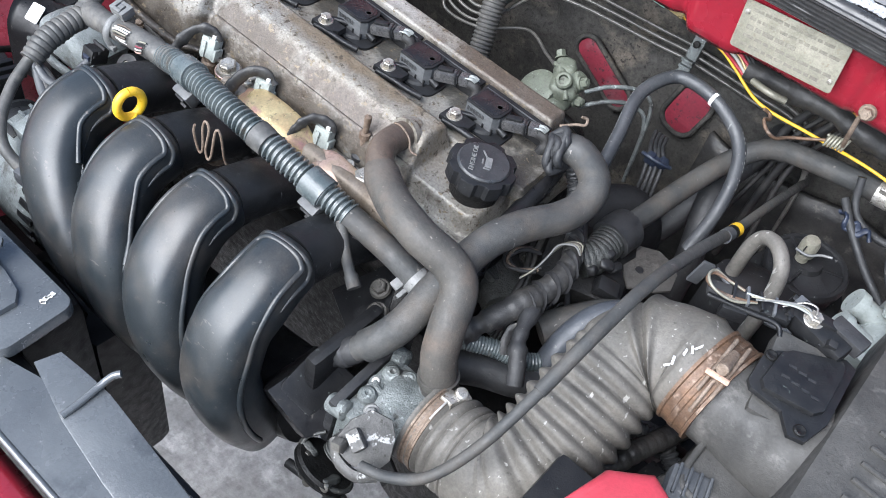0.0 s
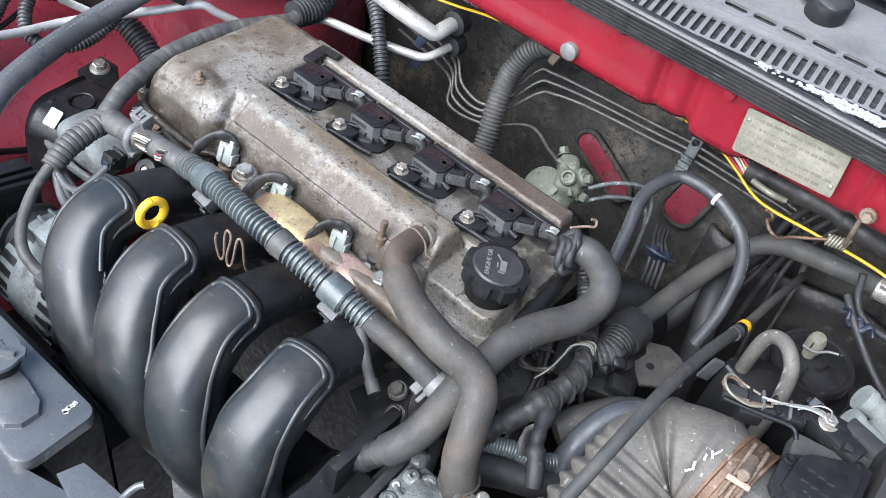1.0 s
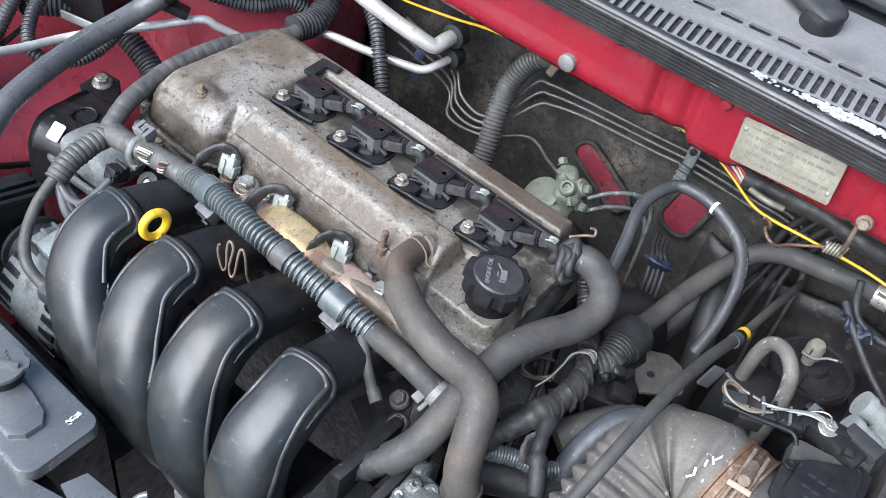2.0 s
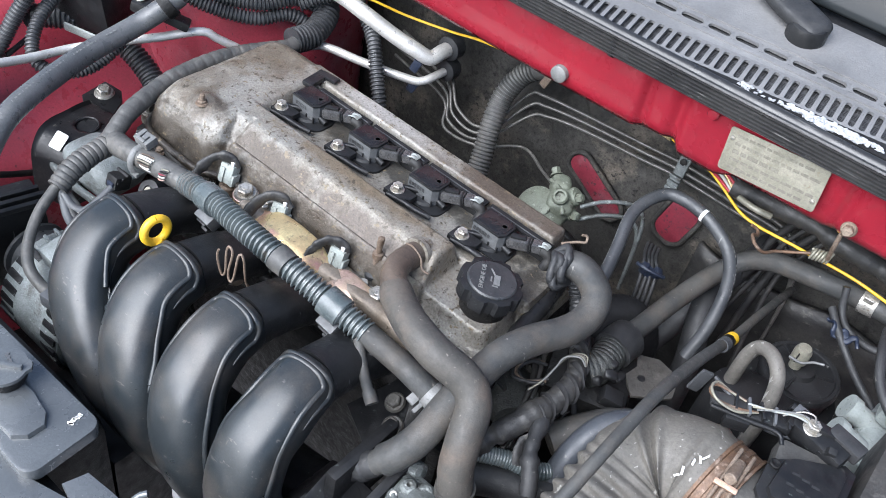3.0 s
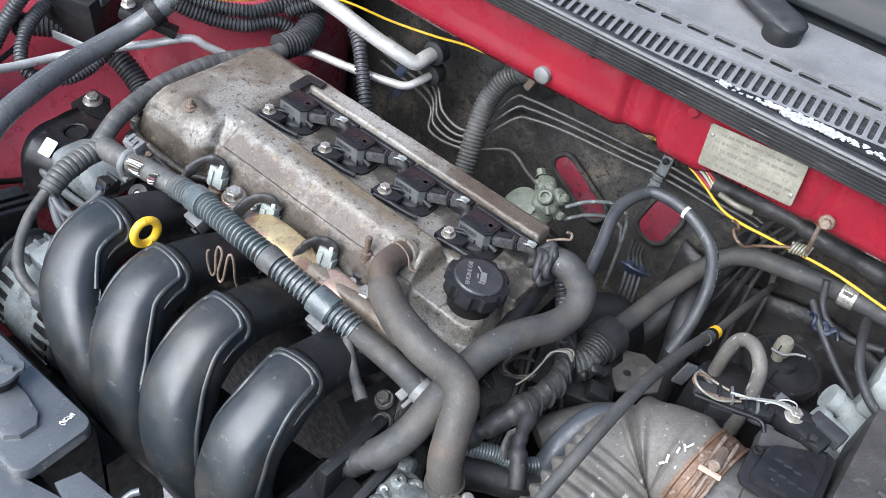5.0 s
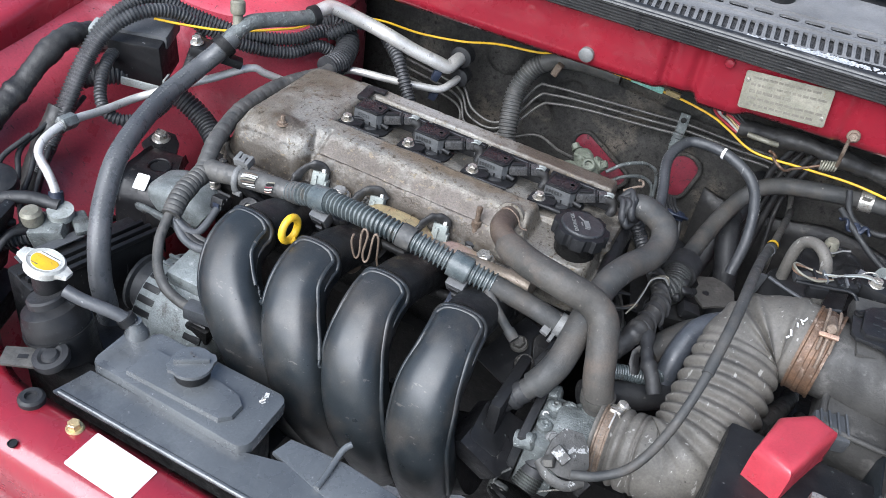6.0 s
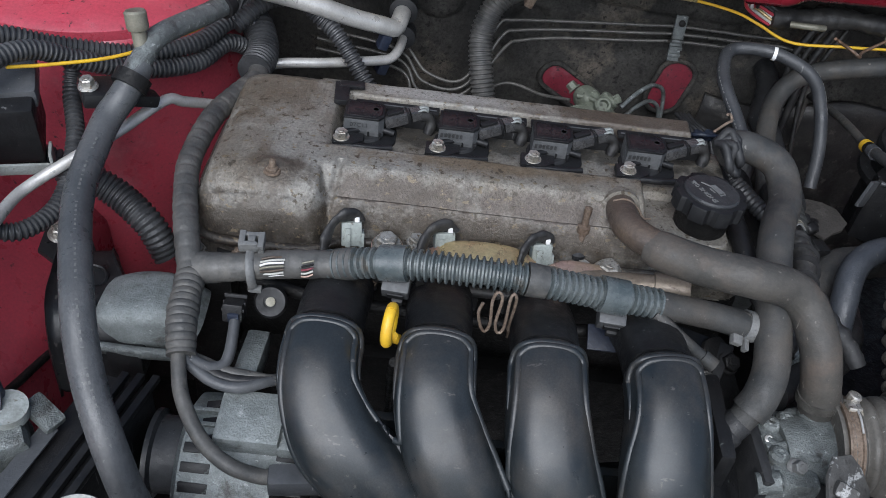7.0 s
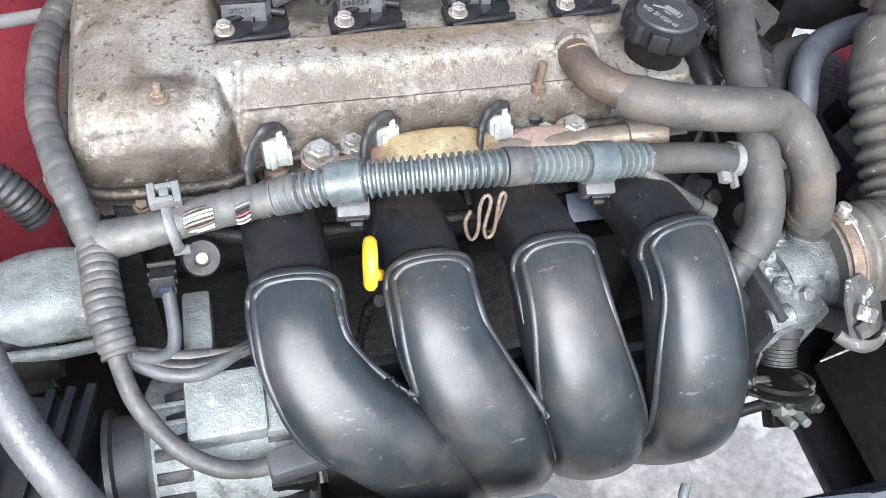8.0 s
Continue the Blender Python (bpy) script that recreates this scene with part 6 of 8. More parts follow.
for k in range(3):
    tube("bare_wire", [(0.450, -0.030, 0.059), (0.436, -0.040 - 0.002 * k, 0.060), (0.420, -0.046 - 0.002 * k, 0.061 + 0.002 * k), (0.411, -0.043, 0.062 + 0.002 * k), (0.412, -0.034 + 0.002 * k, 0.062), (0.424, -0.030, 0.061), (0.438, -0.028, 0.060)], 0.0012, (COPPER, RUST, PLATE)[k], plugw, 6)
for q in range(6):
    box("latch_frame", (0.432 + 0.010 * q, -0.0345 + 0.0042 * q, 0.0595 - 0.0004 * q), (0.0022, 0.016, 0.005), GREY_PLASTIC if q % 2 else BLACK_PLASTIC, plugw, 0.0006, (6, -2, 22 + 6 * (q % 3)))
for q in range(3):
    tube("split_wire", [(0.440 + 0.004 * q, -0.030, 0.061), (0.458 + 0.003 * q, -0.024 + 0.002 * q, 0.064 + 0.001 * q), (0.474 + 0.003 * q, -0.016 + 0.003 * q, 0.066), (0.487, -0.013, 0.065)], 0.0010, (PALE, PLATE, PALE_GREY)[q], plugw, 6, 0.003)
tube("side_rail", [(0.418, -0.046, 0.052), (0.446, -0.038, 0.053), (0.470, -0.030, 0.053), (0.478, -0.036, 0.050)], 0.0020, BLACK_PLASTIC, plugw, 8, 0.003)
tube("loose_wire", [(0.466, -0.018, 0.060), (0.476, -0.010, 0.068), (0.485, -0.008, 0.070), (0.488, -0.014, 0.070)], 0.0008, ZINC, plugw, 6)

broken = random.Random(5)
for k in range(12):
    box("broken_piece", (0.470 + 0.045 * broken.random(), -0.024 + 0.022 * broken.random(), 0.052 + 0.010 * broken.random()), (0.006 + 0.012 * broken.random(), 0.004 + 0.006 * broken.random(), 0.004 + 0.008 * broken.random()), (BLACK_PLASTIC, GREY_PLASTIC, BLACK_PLASTIC)[k % 3], plugw, 0.001, (20 * broken.random(), 20 * broken.random(), -12 + 30 * broken.random()))
batt = thing("battery", (0.49, -0.3, -0.2), "black car battery with a red terminal cover", "battery")
box("case", (0.505, -0.31, -0.11), (0.19, 0.24, 0.18), BLACK_PLASTIC, batt, 0.006)
part("terminal_cover", prism_bm([(0.431, -0.249), (0.443, -0.200), (0.470, -0.178), (0.494, -0.188), (0.478, -0.226), (0.464, -0.262)], 0.05, pose(0, 0, -0.03), 0.011, 5), RED_PLASTIC, batt, "bright red plastic terminal cover", sharp=60)
box("terminal_clamp", (0.50, -0.275, -0.008), (0.03, 0.05, 0.02), ZINC, batt, 0.004)
tray = thing("battery_tray", (0.40, -0.3, -0.35), "dark plastic tray and splash shield beside the battery", "tray")
box("shield", (0.495, -0.30, -0.36), (0.22, 0.34, 0.02), BLACK_PLASTIC, tray, 0.005, (0, -8, 0))
box("upright", (0.405, -0.32, -0.23), (0.008, 0.24, 0.18), BLACK_PLASTIC, tray, 0.002)

# wiring and castings under the intake hose
under = thing("gearbox_loom", (0.45, -0.09, -0.16), "grimy taped wiring loom and brackets above the gearbox", "wiring loom")
tube("loom", [(0.400, -0.215, -0.135), (0.430, -0.150, -0.105), (0.450, -0.098, -0.092), (0.468, -0.045, -0.098), (0.475, 0.01, -0.13)], 0.0095, DARK_TAPE, under, 12, 0.004, rib=(0.009, 0.0006, 4), wobble=0.08)
tube("loom", [(0.450, -0.200, -0.120), (0.470, -0.140, -0.095), (0.486, -0.090, -0.100), (0.490, -0.03, -0.125)], 0.0075, TAPE, under, 12, 0.004, rib=(0.008, 0.0006, 4), wobble=0.08)
tube("conduit", [(0.41, -0.10, -0.13), (0.435, -0.075, -0.112), (0.462, -0.065, -0.112), (0.49, -0.075, -0.13)], 0.0085, DARK_CONDUIT, under, 14, rib=(0.005, 0.0018))
for x, y, z, sx, sy, sz, t in ((0.44, -0.060, -0.135, 0.05, 0.03, 0.02, 20), (0.475, -0.105, -0.125, 0.03, 0.04, 0.025, -15), (0.425, -0.125, -0.150, 0.04, 0.05, 0.02, 35), (0.462, -0.020, -0.150, 0.05, 0.03, 0.03, 5)):
    box("bracket", (x, y, z), (sx, sy, sz), GREY_PLASTIC if t > 10 else BLACK_STEEL, under, 0.003, (10, t / 2, t))
    bolt(under, (x, y, z + sz / 2), (0.1, -0.1, 1), r=0.006, mat=DARK_BOLT, h=0.005)
outlet = thing("water_outlet", (0.255, -0.04, -0.14), "grimy alloy water outlet at the end of the cylinder head", "water outlet")
loft("casting", [(0.225, -0.02, -0.13, 0.032, 0.03), (0.25, -0.03, -0.128, 0.028, 0.026), (0.272, -0.052, -0.125, 0.02, 0.02)], DIRTY_ALLOY, outlet, 20, 2.6, 0.006, side=(0, 1, 0))
prism("flange", [(-0.04, -0.022), (0.04, -0.022), (0.05, 0.0), (0.03, 0.03), (-0.03, 0.03), (-0.05, 0.0)], 0.008, DIRTY_ALLOY, outlet, pose(0.24, -0.005, -0.118, 12, 18, 70), 0.002)
for x, y in ((0.236, -0.040), (0.243, 0.030), (0.252, 0.002)):
    bolt(outlet, (x, y, -0.110), (0.3, -0.1, 0.95), r=0.006, mat=DARK_BOLT, h=0.006)
for k in range(4):
    tube("thin_pipe", [(0.232 + 0.008 * k, 0.06, -0.10 - 0.01 * k), (0.246 + 0.008 * k, 0.015, -0.095 - 0.006 * k), (0.268 + 0.004 * k, -0.03, -0.098 - 0.006 * k), (0.280 + 0.003 * k, -0.085, -0.125 - 0.008 * k)], 0.0034, (DARK_TAPE, TAPE, DIRTY_ALLOY, DARK_RUBBER)[k], outlet, 8, 0.004, wobble=0.15)

# accelerator cable
cab = thing("accelerator_cable", (0.37, -0.1, 0.02), "black accelerator cable with a yellow band", "cable")
tube("outer", [(0.405, 0.30, -0.075), (0.398, 0.19, -0.038), (0.392, 0.105, -0.016), (0.384, 0.02, 0.014), (0.380, -0.06, 0.040), (0.378, -0.130, 0.042), (0.374, -0.190, 0.018), (0.364, -0.235, -0.022), (0.347, -0.264, -0.055), (0.322, -0.278, -0.073), (0.300, -0.283, -0.081)], 0.0046, RUBBER, cab, 12, 0.006)
tube("sleeve", [(0.390, 0.088, -0.010), (0.384, 0.02, 0.0145), (0.380, -0.06, 0.0405), (0.378, -0.130, 0.0425), (0.374, -0.190, 0.0185)], 0.0056, RUBBER, cab, 12, 0.006)
for y, w, mt in ((0.108, 0.005, YELLOW), (0.100, 0.004, DARK_ALLOY), (0.090, 0.006, GREY_PLASTIC)):
    lathe("band", [(0.0047, -w), (0.0068, -w), (0.0068, w), (0.0047, w)], mt, cab, (0.392 - (0.105 - y) * 0.09, y, -0.0165 + (0.105 - y) * 0.33), (-0.09, -1, 0.34), 18, label="yellow band" if mt is YELLOW else "")

# ---- firewall side ----
loopv = thing("vacuum_hose", (0.28, 0.15, -0.02), "thin black rubber vacuum hose in a tall loop", "hose")
tube("hose", [(0.262, 0.066, -0.02), (0.252, 0.105, -0.002), (0.240, 0.150, 0.018), (0.250, 0.19, 0.026), (0.272, 0.196, 0.03), (0.306, 0.190, 0.029), (0.340, 0.178, 0.016), (0.357, 0.165, -0.012), (0.364, 0.142, -0.05), (0.362, 0.120, -0.085)], 0.0068, HOSE_GREY, loopv, 14, 0.005)
lathe("white_mark", [(0.0068, -0.0018), (0.0072, -0.0018), (0.0072, 0.0018), (0.0068, 0.0018)], LABEL, loopv, (0.298, 0.1915, 0.0298), (1, -0.18, -0.02), 18, label="white paint band")
leg_a = spline([(0.262, 0.066, -0.02), (0.252, 0.105, -0.002), (0.240, 0.150, 0.018), (0.250, 0.19, 0.026)], 0.0042)[0]
leg_b = spline([(0.306, 0.190, 0.029), (0.340, 0.178, 0.016), (0.357, 0.165, -0.012), (0.364, 0.142, -0.05)], 0.0042)[0]
dash = box("print_dash", (0, 0, 0), (0.0024, 0.0011, 0.0003), PALE_GREY, loopv, 0.0)
dash.matrix_parent_inverse = Matrix.Translation(-loopv.location)
first = True
for leg, away in ((leg_a, Vector((-0.85, -0.25, 0.45))), (leg_b, Vector((0.80, -0.05, 0.60)))):
    for k in range(1, len(leg) - 1):
        if k % 6 == 5:
            continue
        along = Vector(leg[k + 1][:3] - leg[k - 1][:3]).normalized()
        outw = (away - along * away.dot(along)).normalized()
        ob = dash if first else new("print_dash", dash.data)
        first = False
        ob.parent = loopv
        ob.matrix_parent_inverse = Matrix.Translation(-loopv.location)
        turn_ = Matrix((along, outw.cross(along), outw)).transposed().to_4x4()
        ob.matrix_basis = Matrix.Translation(Vector(leg[k][:3]) + outw * 0.0068) @ turn_
heat = thing("heater_hose", (0.4, 0.24, -0.05), "thick dusty heater hose with a silver clip", "hose")
tube("hose", [(0.296, 0.035, -0.10), (0.302, 0.070, -0.080), (0.3095, 0.115, -0.074), (0.318, 0.172, -0.068), (0.334, 0.228, -0.052), (0.352, 0.248, -0.033), (0.375, 0.250, -0.018), (0.405, 0.245, -0.006), (0.45, 0.240, 0.006), (0.5, 0.238, 0.012), (0.58, 0.235, 0.012)], 0.0112, RUBBER, heat, 16, 0.006)
lathe("spring_clip", [(0.0113, -0.008), (0.0131, -0.008), (0.0131, 0.008), (0.0113, 0.008)], ZINC, heat, (0.476, 0.239, 0.010), (1, -0.03, 0.12), 20)
box("clip_ear", (0.474, 0.228, 0.020), (0.010, 0.004, 0.012), ZINC, heat, 0.001, (30, 0, 0))
heat2 = tube("heater_hose", [(0.27, 0.09, -0.2), (0.31, 0.18, -0.16), (0.335, 0.25, -0.1), (0.35, 0.3, -0.07), (0.352, 0.34, -0.065)], 0.0135, DARK_RUBBER, None, 16, 0.008)
tagged(heat2, "dark rubber heater hose running into the firewall", "hose")
up_hose = tube("drain_hose", [(0.372, 0.13, -0.22), (0.362, 0.165, -0.14), (0.345, 0.200, -0.10), (0.333, 0.245, -0.08)], 0.0150, DARK_RUBBER, None, 16, 0.008)
tagged(up_hose, "dark rubber hose standing by the firewall", "hose")

lines = thing("brake_lines", (0.1, 0.3, -0.05), "four thin grey steel brake lines along the firewall", "brake line")
for k in range(4):
    o = 0.0115 * k
    pts = [(-0.20, 0.290 - 0.3 * o, -0.045 - o), (-0.105 + 0.2 * o, 0.275 - 0.3 * o, -0.052 - o), (-0.065 - 0.3 * o, 0.255 - 0.2 * o, -0.080 - o), (-0.02, 0.258 - 0.2 * o, -0.084 - 0.8 * o)]
    if k < 3:
        pts += [(0.012 + 0.5 * o, 0.292 - 0.2 * o, -0.028 - 1.1 * o), (0.03 + 0.5 * o, 0.298, -0.022 - 1.1 * o), (0.09, 0.306, -0.020 - 0.95 * o), (0.18, 0.309, -0.014 - 0.9 * o), (0.226, 0.312, -0.012 - 0.85 * o), (0.30, 0.310, -0.012 - 0.8 * o), (0.37, 0.305, -0.015 - 0.7 * o), (0.40, 0.30, -0.06 - 0.6 * o), (0.41, 0.3, -0.2)]
    else:
        pts += [(0.03, 0.282, -0.098), (0.075, 0.262, -0.096), (0.105, 0.235, -0.082)]
    tube("line", pts, 0.0021, LINE, lines, 8, 0.005)
lc = box("line_clip", (0.226, 0.306, -0.024), (0.014, 0.004, 0.055), ALLOY, lines, 0.001, (-12, 0, 0))
lathe("rivet", [(0.004, 0), (0.004, 0.002), (0.001, 0.003)], DARK_ALLOY, lc, (0.226, 0.3045, -0.004), (0, -1, 0.2), 12)
for k in range(3):
    box("tooth", (0.226, 0.3005, -0.025 - 0.009 * k), (0.015, 0.006, 0.004), ALLOY, lc, 0.001, (-12, 0, 0))

valve = thing("brake_valve", (0.13, 0.21, -0.09), "dusty grey-green brake proportioning valve on the firewall", "valve")
lathe("disc", [(0.0, -0.006), (0.0225, -0.006), (0.0235, -0.003), (0.0235, 0.001), (0.021, 0.003), (0.008, 0.004), (0.001, 0.004)], GREENISH, valve, (0.112, 0.190, -0.085), (-0.30, -0.55, 0.78), 36)
lump("block", (0.133, 0.211, -0.084), (0.036, 0.044, 0.034), GREENISH, valve, (0, 10, 25), 0.0010, 8, 4.0)
lump("upper_lobe", (0.122, 0.226, -0.072), (0.026, 0.030, 0.026), GREENISH, valve, (0, 0, 30), 0.0010, 7, 3.0)
lump("lower_lobe", (0.138, 0.190, -0.096), (0.030, 0.026, 0.024), GREENISH, valve, (0, 20, 10), 0.0010, 7, 3.5)
tube("cast_web", [(0.110, 0.220, -0.066), (0.124, 0.214, -0.064), (0.136, 0.204, -0.066), (0.150, 0.192, -0.078)], 0.0032, GREENISH, valve, 8, 0.003)
lathe("piston_end", [(0.010, -0.01), (0.010, 0.010), (0.008, 0.012), (0.0055, 0.012), (0.005, 0.007), (0.001, 0.007)], GREENISH, valve, (0.136, 0.203, -0.068), (0.1, -0.6, 0.8), 18)
lathe("plug", [(0.0115, -0.012), (0.0115, 0.004), (0.009, 0.006), (0.001, 0.006)], GREENISH, valve, (0.146, 0.219, -0.068), (0.55, 0.1, 0.8), 18)
for at, ax in (((0.150, 0.216, -0.066), (0.8, 0.1, 0.6)), ((0.155, 0.208, -0.084), (1, -0.1, 0.3)), ((0.148, 0.182, -0.100), (0.5, -0.7, 0.2)), ((0.108, 0.236, -0.068), (-0.7, 0.5, 0.5))):
    bolt(valve, at, ax, r=0.0058, mat=GREENISH, h=0.008, name="fitting")
for z in (-0.07, -0.092):
    tube("outlet", [(0.160, 0.212, z), (0.18, 0.23, z + 0.012), (0.205, 0.26, z + 0.006), (0.222, 0.27, z - 0.02), (0.228, 0.27, -0.2)], 0.0026, ALLOY, valve, 8, 0.005)
tube("stay", [(0.148, 0.20, -0.105), (0.17, 0.205, -0.115), (0.18, 0.22, -0.14), (0.19, 0.25, -0.2)], 0.006, DARK_ALLOY, valve, 10, flat=0.4)

for name_, (x, z), (w, h), turn in (("a", (0.125, -0.128), (0.034, 0.10), 58), ("b", (0.243, -0.105), (0.042, 0.072), -14)):
    g = thing("firewall_cutout", (x, 0.335, z), "red painted metal showing through a slot in the felt", "cutout", "firewall cutouts")
    m = Matrix.Translation((x, 0.338, z)) @ Euler((radians(90), 0, 0)).to_matrix().to_4x4() @ Matrix.Rotation(radians(turn), 4, "Z")
    prism("red_sheet", round_rect(w, h, w * 0.48, 7), 0.006, RED_SHEET, g, m, 0.001)
    o = round_rect(w + 0.004, h + 0.004, w * 0.49, 7)
    tube("felt_rim", [tuple(m @ Vector((px, py, 0.006))) for px, py in o + o[:1]], 0.0035, FELT, g, 8)

dh = thing("drain_elbow", (0.0, 0.27, 0.0), "ribbed grey drain hose from under the cowl", "hose")
tube("ribbed_hose", [(0.018, 0.195, -0.145), (0.007, 0.222, -0.10), (-0.003, 0.243, -0.06), (-0.007, 0.262, -0.028), (0.003, 0.276, 0.002), (0.021, 0.283, 0.021)], 0.0142, TAPE, dh, 18, rib=(0.005, 0.0018))
tube("elbow", [(0.019, 0.282, 0.019), (0.041, 0.284, 0.032), (0.08, 0.284, 0.038), (0.13, 0.285, 0.038)], 0.0142, TAPE, dh, 18, 0.006)
box("clip", (0.043, 0.268, 0.022), (0.01, 0.012, 0.02), RUST, dh, 0.002, (0, 20, 0))

ywire = thing("yellow_wire", (0.1, 0.25, 0.0), "thin yellow wire strung across the engine bay", "wire")
tube("wire", [(-0.409, -0.028, 0.046), (-0.381, -0.003, 0.038), (-0.336, 0.031, 0.033), (-0.296, 0.084, 0.030), (-0.276, 0.116, 0.031), (-0.262, 0.150, 0.042), (-0.207, 0.195, 0.036), (-0.160, 0.235, 0.018), (-0.10, 0.252, 0.020), (-0.04, 0.238, 0.042), (0.02, 0.235, 0.052), (0.055, 0.25, 0.055), (0.15, 0.252, 0.052), (0.215, 0.252, 0.050), (0.264, 0.25, 0.043), (0.29, 0.245, 0.035), (0.33, 0.237, 0.022), (0.39, 0.234, 0.026), (0.45, 0.232, 0.030), (0.50, 0.228, 0.028), (0.56, 0.23, 0.02)], 0.0017, YELLOW, ywire, 8, 0.006)
tt = thing("teal_tape", (0.18, 0.247, 0.05), "torn teal tape hanging under the cowl", "tape")
box("strip", (0.172, 0.247, 0.0555), (0.045, 0.003, 0.011), TEAL, tt, 0.0015, (20, 5, 4))
box("orange_strip", (0.208, 0.247, 0.055), (0.02, 0.005, 0.008), GOLD, tt, 0.0015, (10, 0, -8))

hb = thing("hook_bolt", (0.42, 0.165, 0.11), "rusty bolt and bent rod below the red cowl", "bolt")
bolt(hb, (0.422, 0.168, 0.118), (0, -1, 0.25), r=0.0052, mat=RUST)
tube("rod", [(0.419, 0.163, 0.113), (0.42, 0.167, 0.095), (0.421, 0.178, 0.072)], 0.0022, RUST, hb, 8)
sp = thing("coil_spring", (0.415, 0.19, 0.06), "small dull pale coil spring with a rusty hooked rod", "spring")
tube("coil", [(0.405 + 0.00034 * k, 0.190 + 0.0054 * math.sin(k * 0.72), 0.060 + 0.0001 * k + 0.0054 * math.cos(k * 0.72)) for k in range(54)], 0.0013, PLATE, sp, 7, 0.0018)
tube("hooked_rod", [(0.405, 0.192, 0.058), (0.392, 0.186, 0.053), (0.378, 0.176, 0.050), (0.370, 0.160, 0.053), (0.360, 0.155, 0.060), (0.353, 0.163, 0.062), (0.356, 0.172, 0.058), (0.352, 0.180, 0.058), (0.346, 0.176, 0.062)], 0.0017, COPPER, sp, 8, 0.003)
wl = thing("wire_bundle", (0.29, 0.25, 0.03), "frayed bundle of coloured wires under the cowl", "wires")
for k, mt in enumerate((RED_PLASTIC, WHITE, GOLD, LABEL, RED_PLASTIC, DARK_RUBBER, DARK_RUBBER)):
    tube("strand", [(0.262 + 0.003 * k, 0.228, 0.080), (0.266 + 0.002 * k, 0.232 + 0.003 * (k % 3), 0.060), (0.285, 0.240 + 0.003 * (k % 4), 0.045 + 0.003 * k), (0.30 + 0.002 * k, 0.24, 0.038 + 0.002 * k)], 0.0018, mt, wl, 6)
tube("taped_run", [(0.30, 0.245, 0.044), (0.34, 0.25, 0.045), (0.38, 0.25, 0.05), (0.42, 0.245, 0.05), (0.47, 0.25, 0.045), (0.56, 0.26, 0.04)], 0.011, DARK_TAPE, wl, 14, 0.004, wobble=0.3)
tube("pale_wire", [(0.315, 0.222, 0.05), (0.335, 0.215, 0.053), (0.352, 0.222, 0.05)], 0.0035, PLATE, wl, 8)
for k in range(4):
    tube("firewall_lead", [(0.41 - 0.012 * k, 0.29, 0.02), (0.395 - 0.012 * k, 0.285, -0.02), (0.385 - 0.010 * k, 0.275, -0.07), (0.40 - 0.03 * k, 0.24 + 0.02 * (k % 2), -0.2)], 0.003 + 0.0016 * (k % 2), DARK_TAPE, wl, 8, 0.008)

clipb = thing("cable_tie_block", (0.24, 0.24, -0.08), "dark blue plastic clip on dark leads", "clip")
for k in range(3):
    box("block", (0.259 + 0.0075 * k, 0.219 + 0.002 * k, -0.1000 - 0.003 * (k % 2)), (0.010, 0.012, 0.012), BLUE, clipb, 0.003, (0, 10 * k, 14 * k))
tube("strap", [(0.250, 0.218, -0.099), (0.256, 0.211, -0.093), (0.266, 0.210, -0.092), (0.277, 0.214, -0.094), (0.284, 0.222, -0.099)], 0.0026, BLUE, clipb, 8, 0.003, wobble=0.2)
for k in range(4):
    tube("lead", [(0.240 + 0.005 * k, 0.262, -0.100), (0.247 + 0.005 * k, 0.240, -0.098), (0.256 + 0.0058 * k, 0.222 + 0.003 * (k % 2), -0.101), (0.266 + 0.006 * k, 0.202, -0.130), (0.270 + 0.008 * k, 0.19, -0.2)], 0.0026, DARK_RUBBER, clipb, 8, 0.006)

can = thing("vacuum_canister", (0.45, 0.13, -0.06), "black plastic canister with a capped nipple and grey breather", "canister")
lathe("drum", [(0.036, -0.12), (0.036, -0.022), (0.037, -0.020), (0.037, -0.012)], BLACK_PLASTIC, can, (0.461, 0.137, -0.026), (-0.05, -0.08, 1), 40)
lathe("collar", [(0.037, -0.046), (0.047, -0.044), (0.048, -0.040), (0.047, -0.036), (0.037, -0.034)], BLACK_PLASTIC, can, (0.461, 0.137, -0.026), (-0.05, -0.08, 1), 40)
lathe("lid", [(0.036, -0.016), (0.0385, -0.014), (0.0395, -0.010), (0.0395, -0.004), (0.0375, -0.001), (0.034, -0.001), (0.033, -0.003), (0.014, -0.001), (0.012, 0.004), (0.001, 0.005)], BLACK_PLASTIC, can, (0.461, 0.137, -0.026), (-0.05, -0.08, 1), 40)
lathe("nipple_cap", [(0.0060, 0), (0.0060, 0.008), (0.0085, 0.009), (0.0085, 0.023), (0.0065, 0.0275), (0.002, 0.0285)], PLATE, can, (0.453, 0.133, -0.022), (-0.05, -0.05, 1), 16, label="tan rubber cap with a slit")
box("cap_slit", (0.4505, 0.1243, -0.004), (0.0012, 0.002, 0.012), BLACK_PLASTIC, can, 0.0)
for k in range(3):
    box("lid_rib", (0.461 + 0.022 * math.cos(2.1 * k + 0.4), 0.137 + 0.022 * math.sin(2.1 * k + 0.4), -0.0275), (0.024, 0.003, 0.004), BLACK_PLASTIC, can, 0.0008, (0, 0, math.degrees(2.1 * k + 0.4)))
tube("nipple_wire", [(0.444, 0.122, -0.006), (0.456, 0.123, -0.006), (0.465, 0.130, -0.003), (0.474, 0.132, 0.000)], 0.0014, PALE_GREY, can, 6)
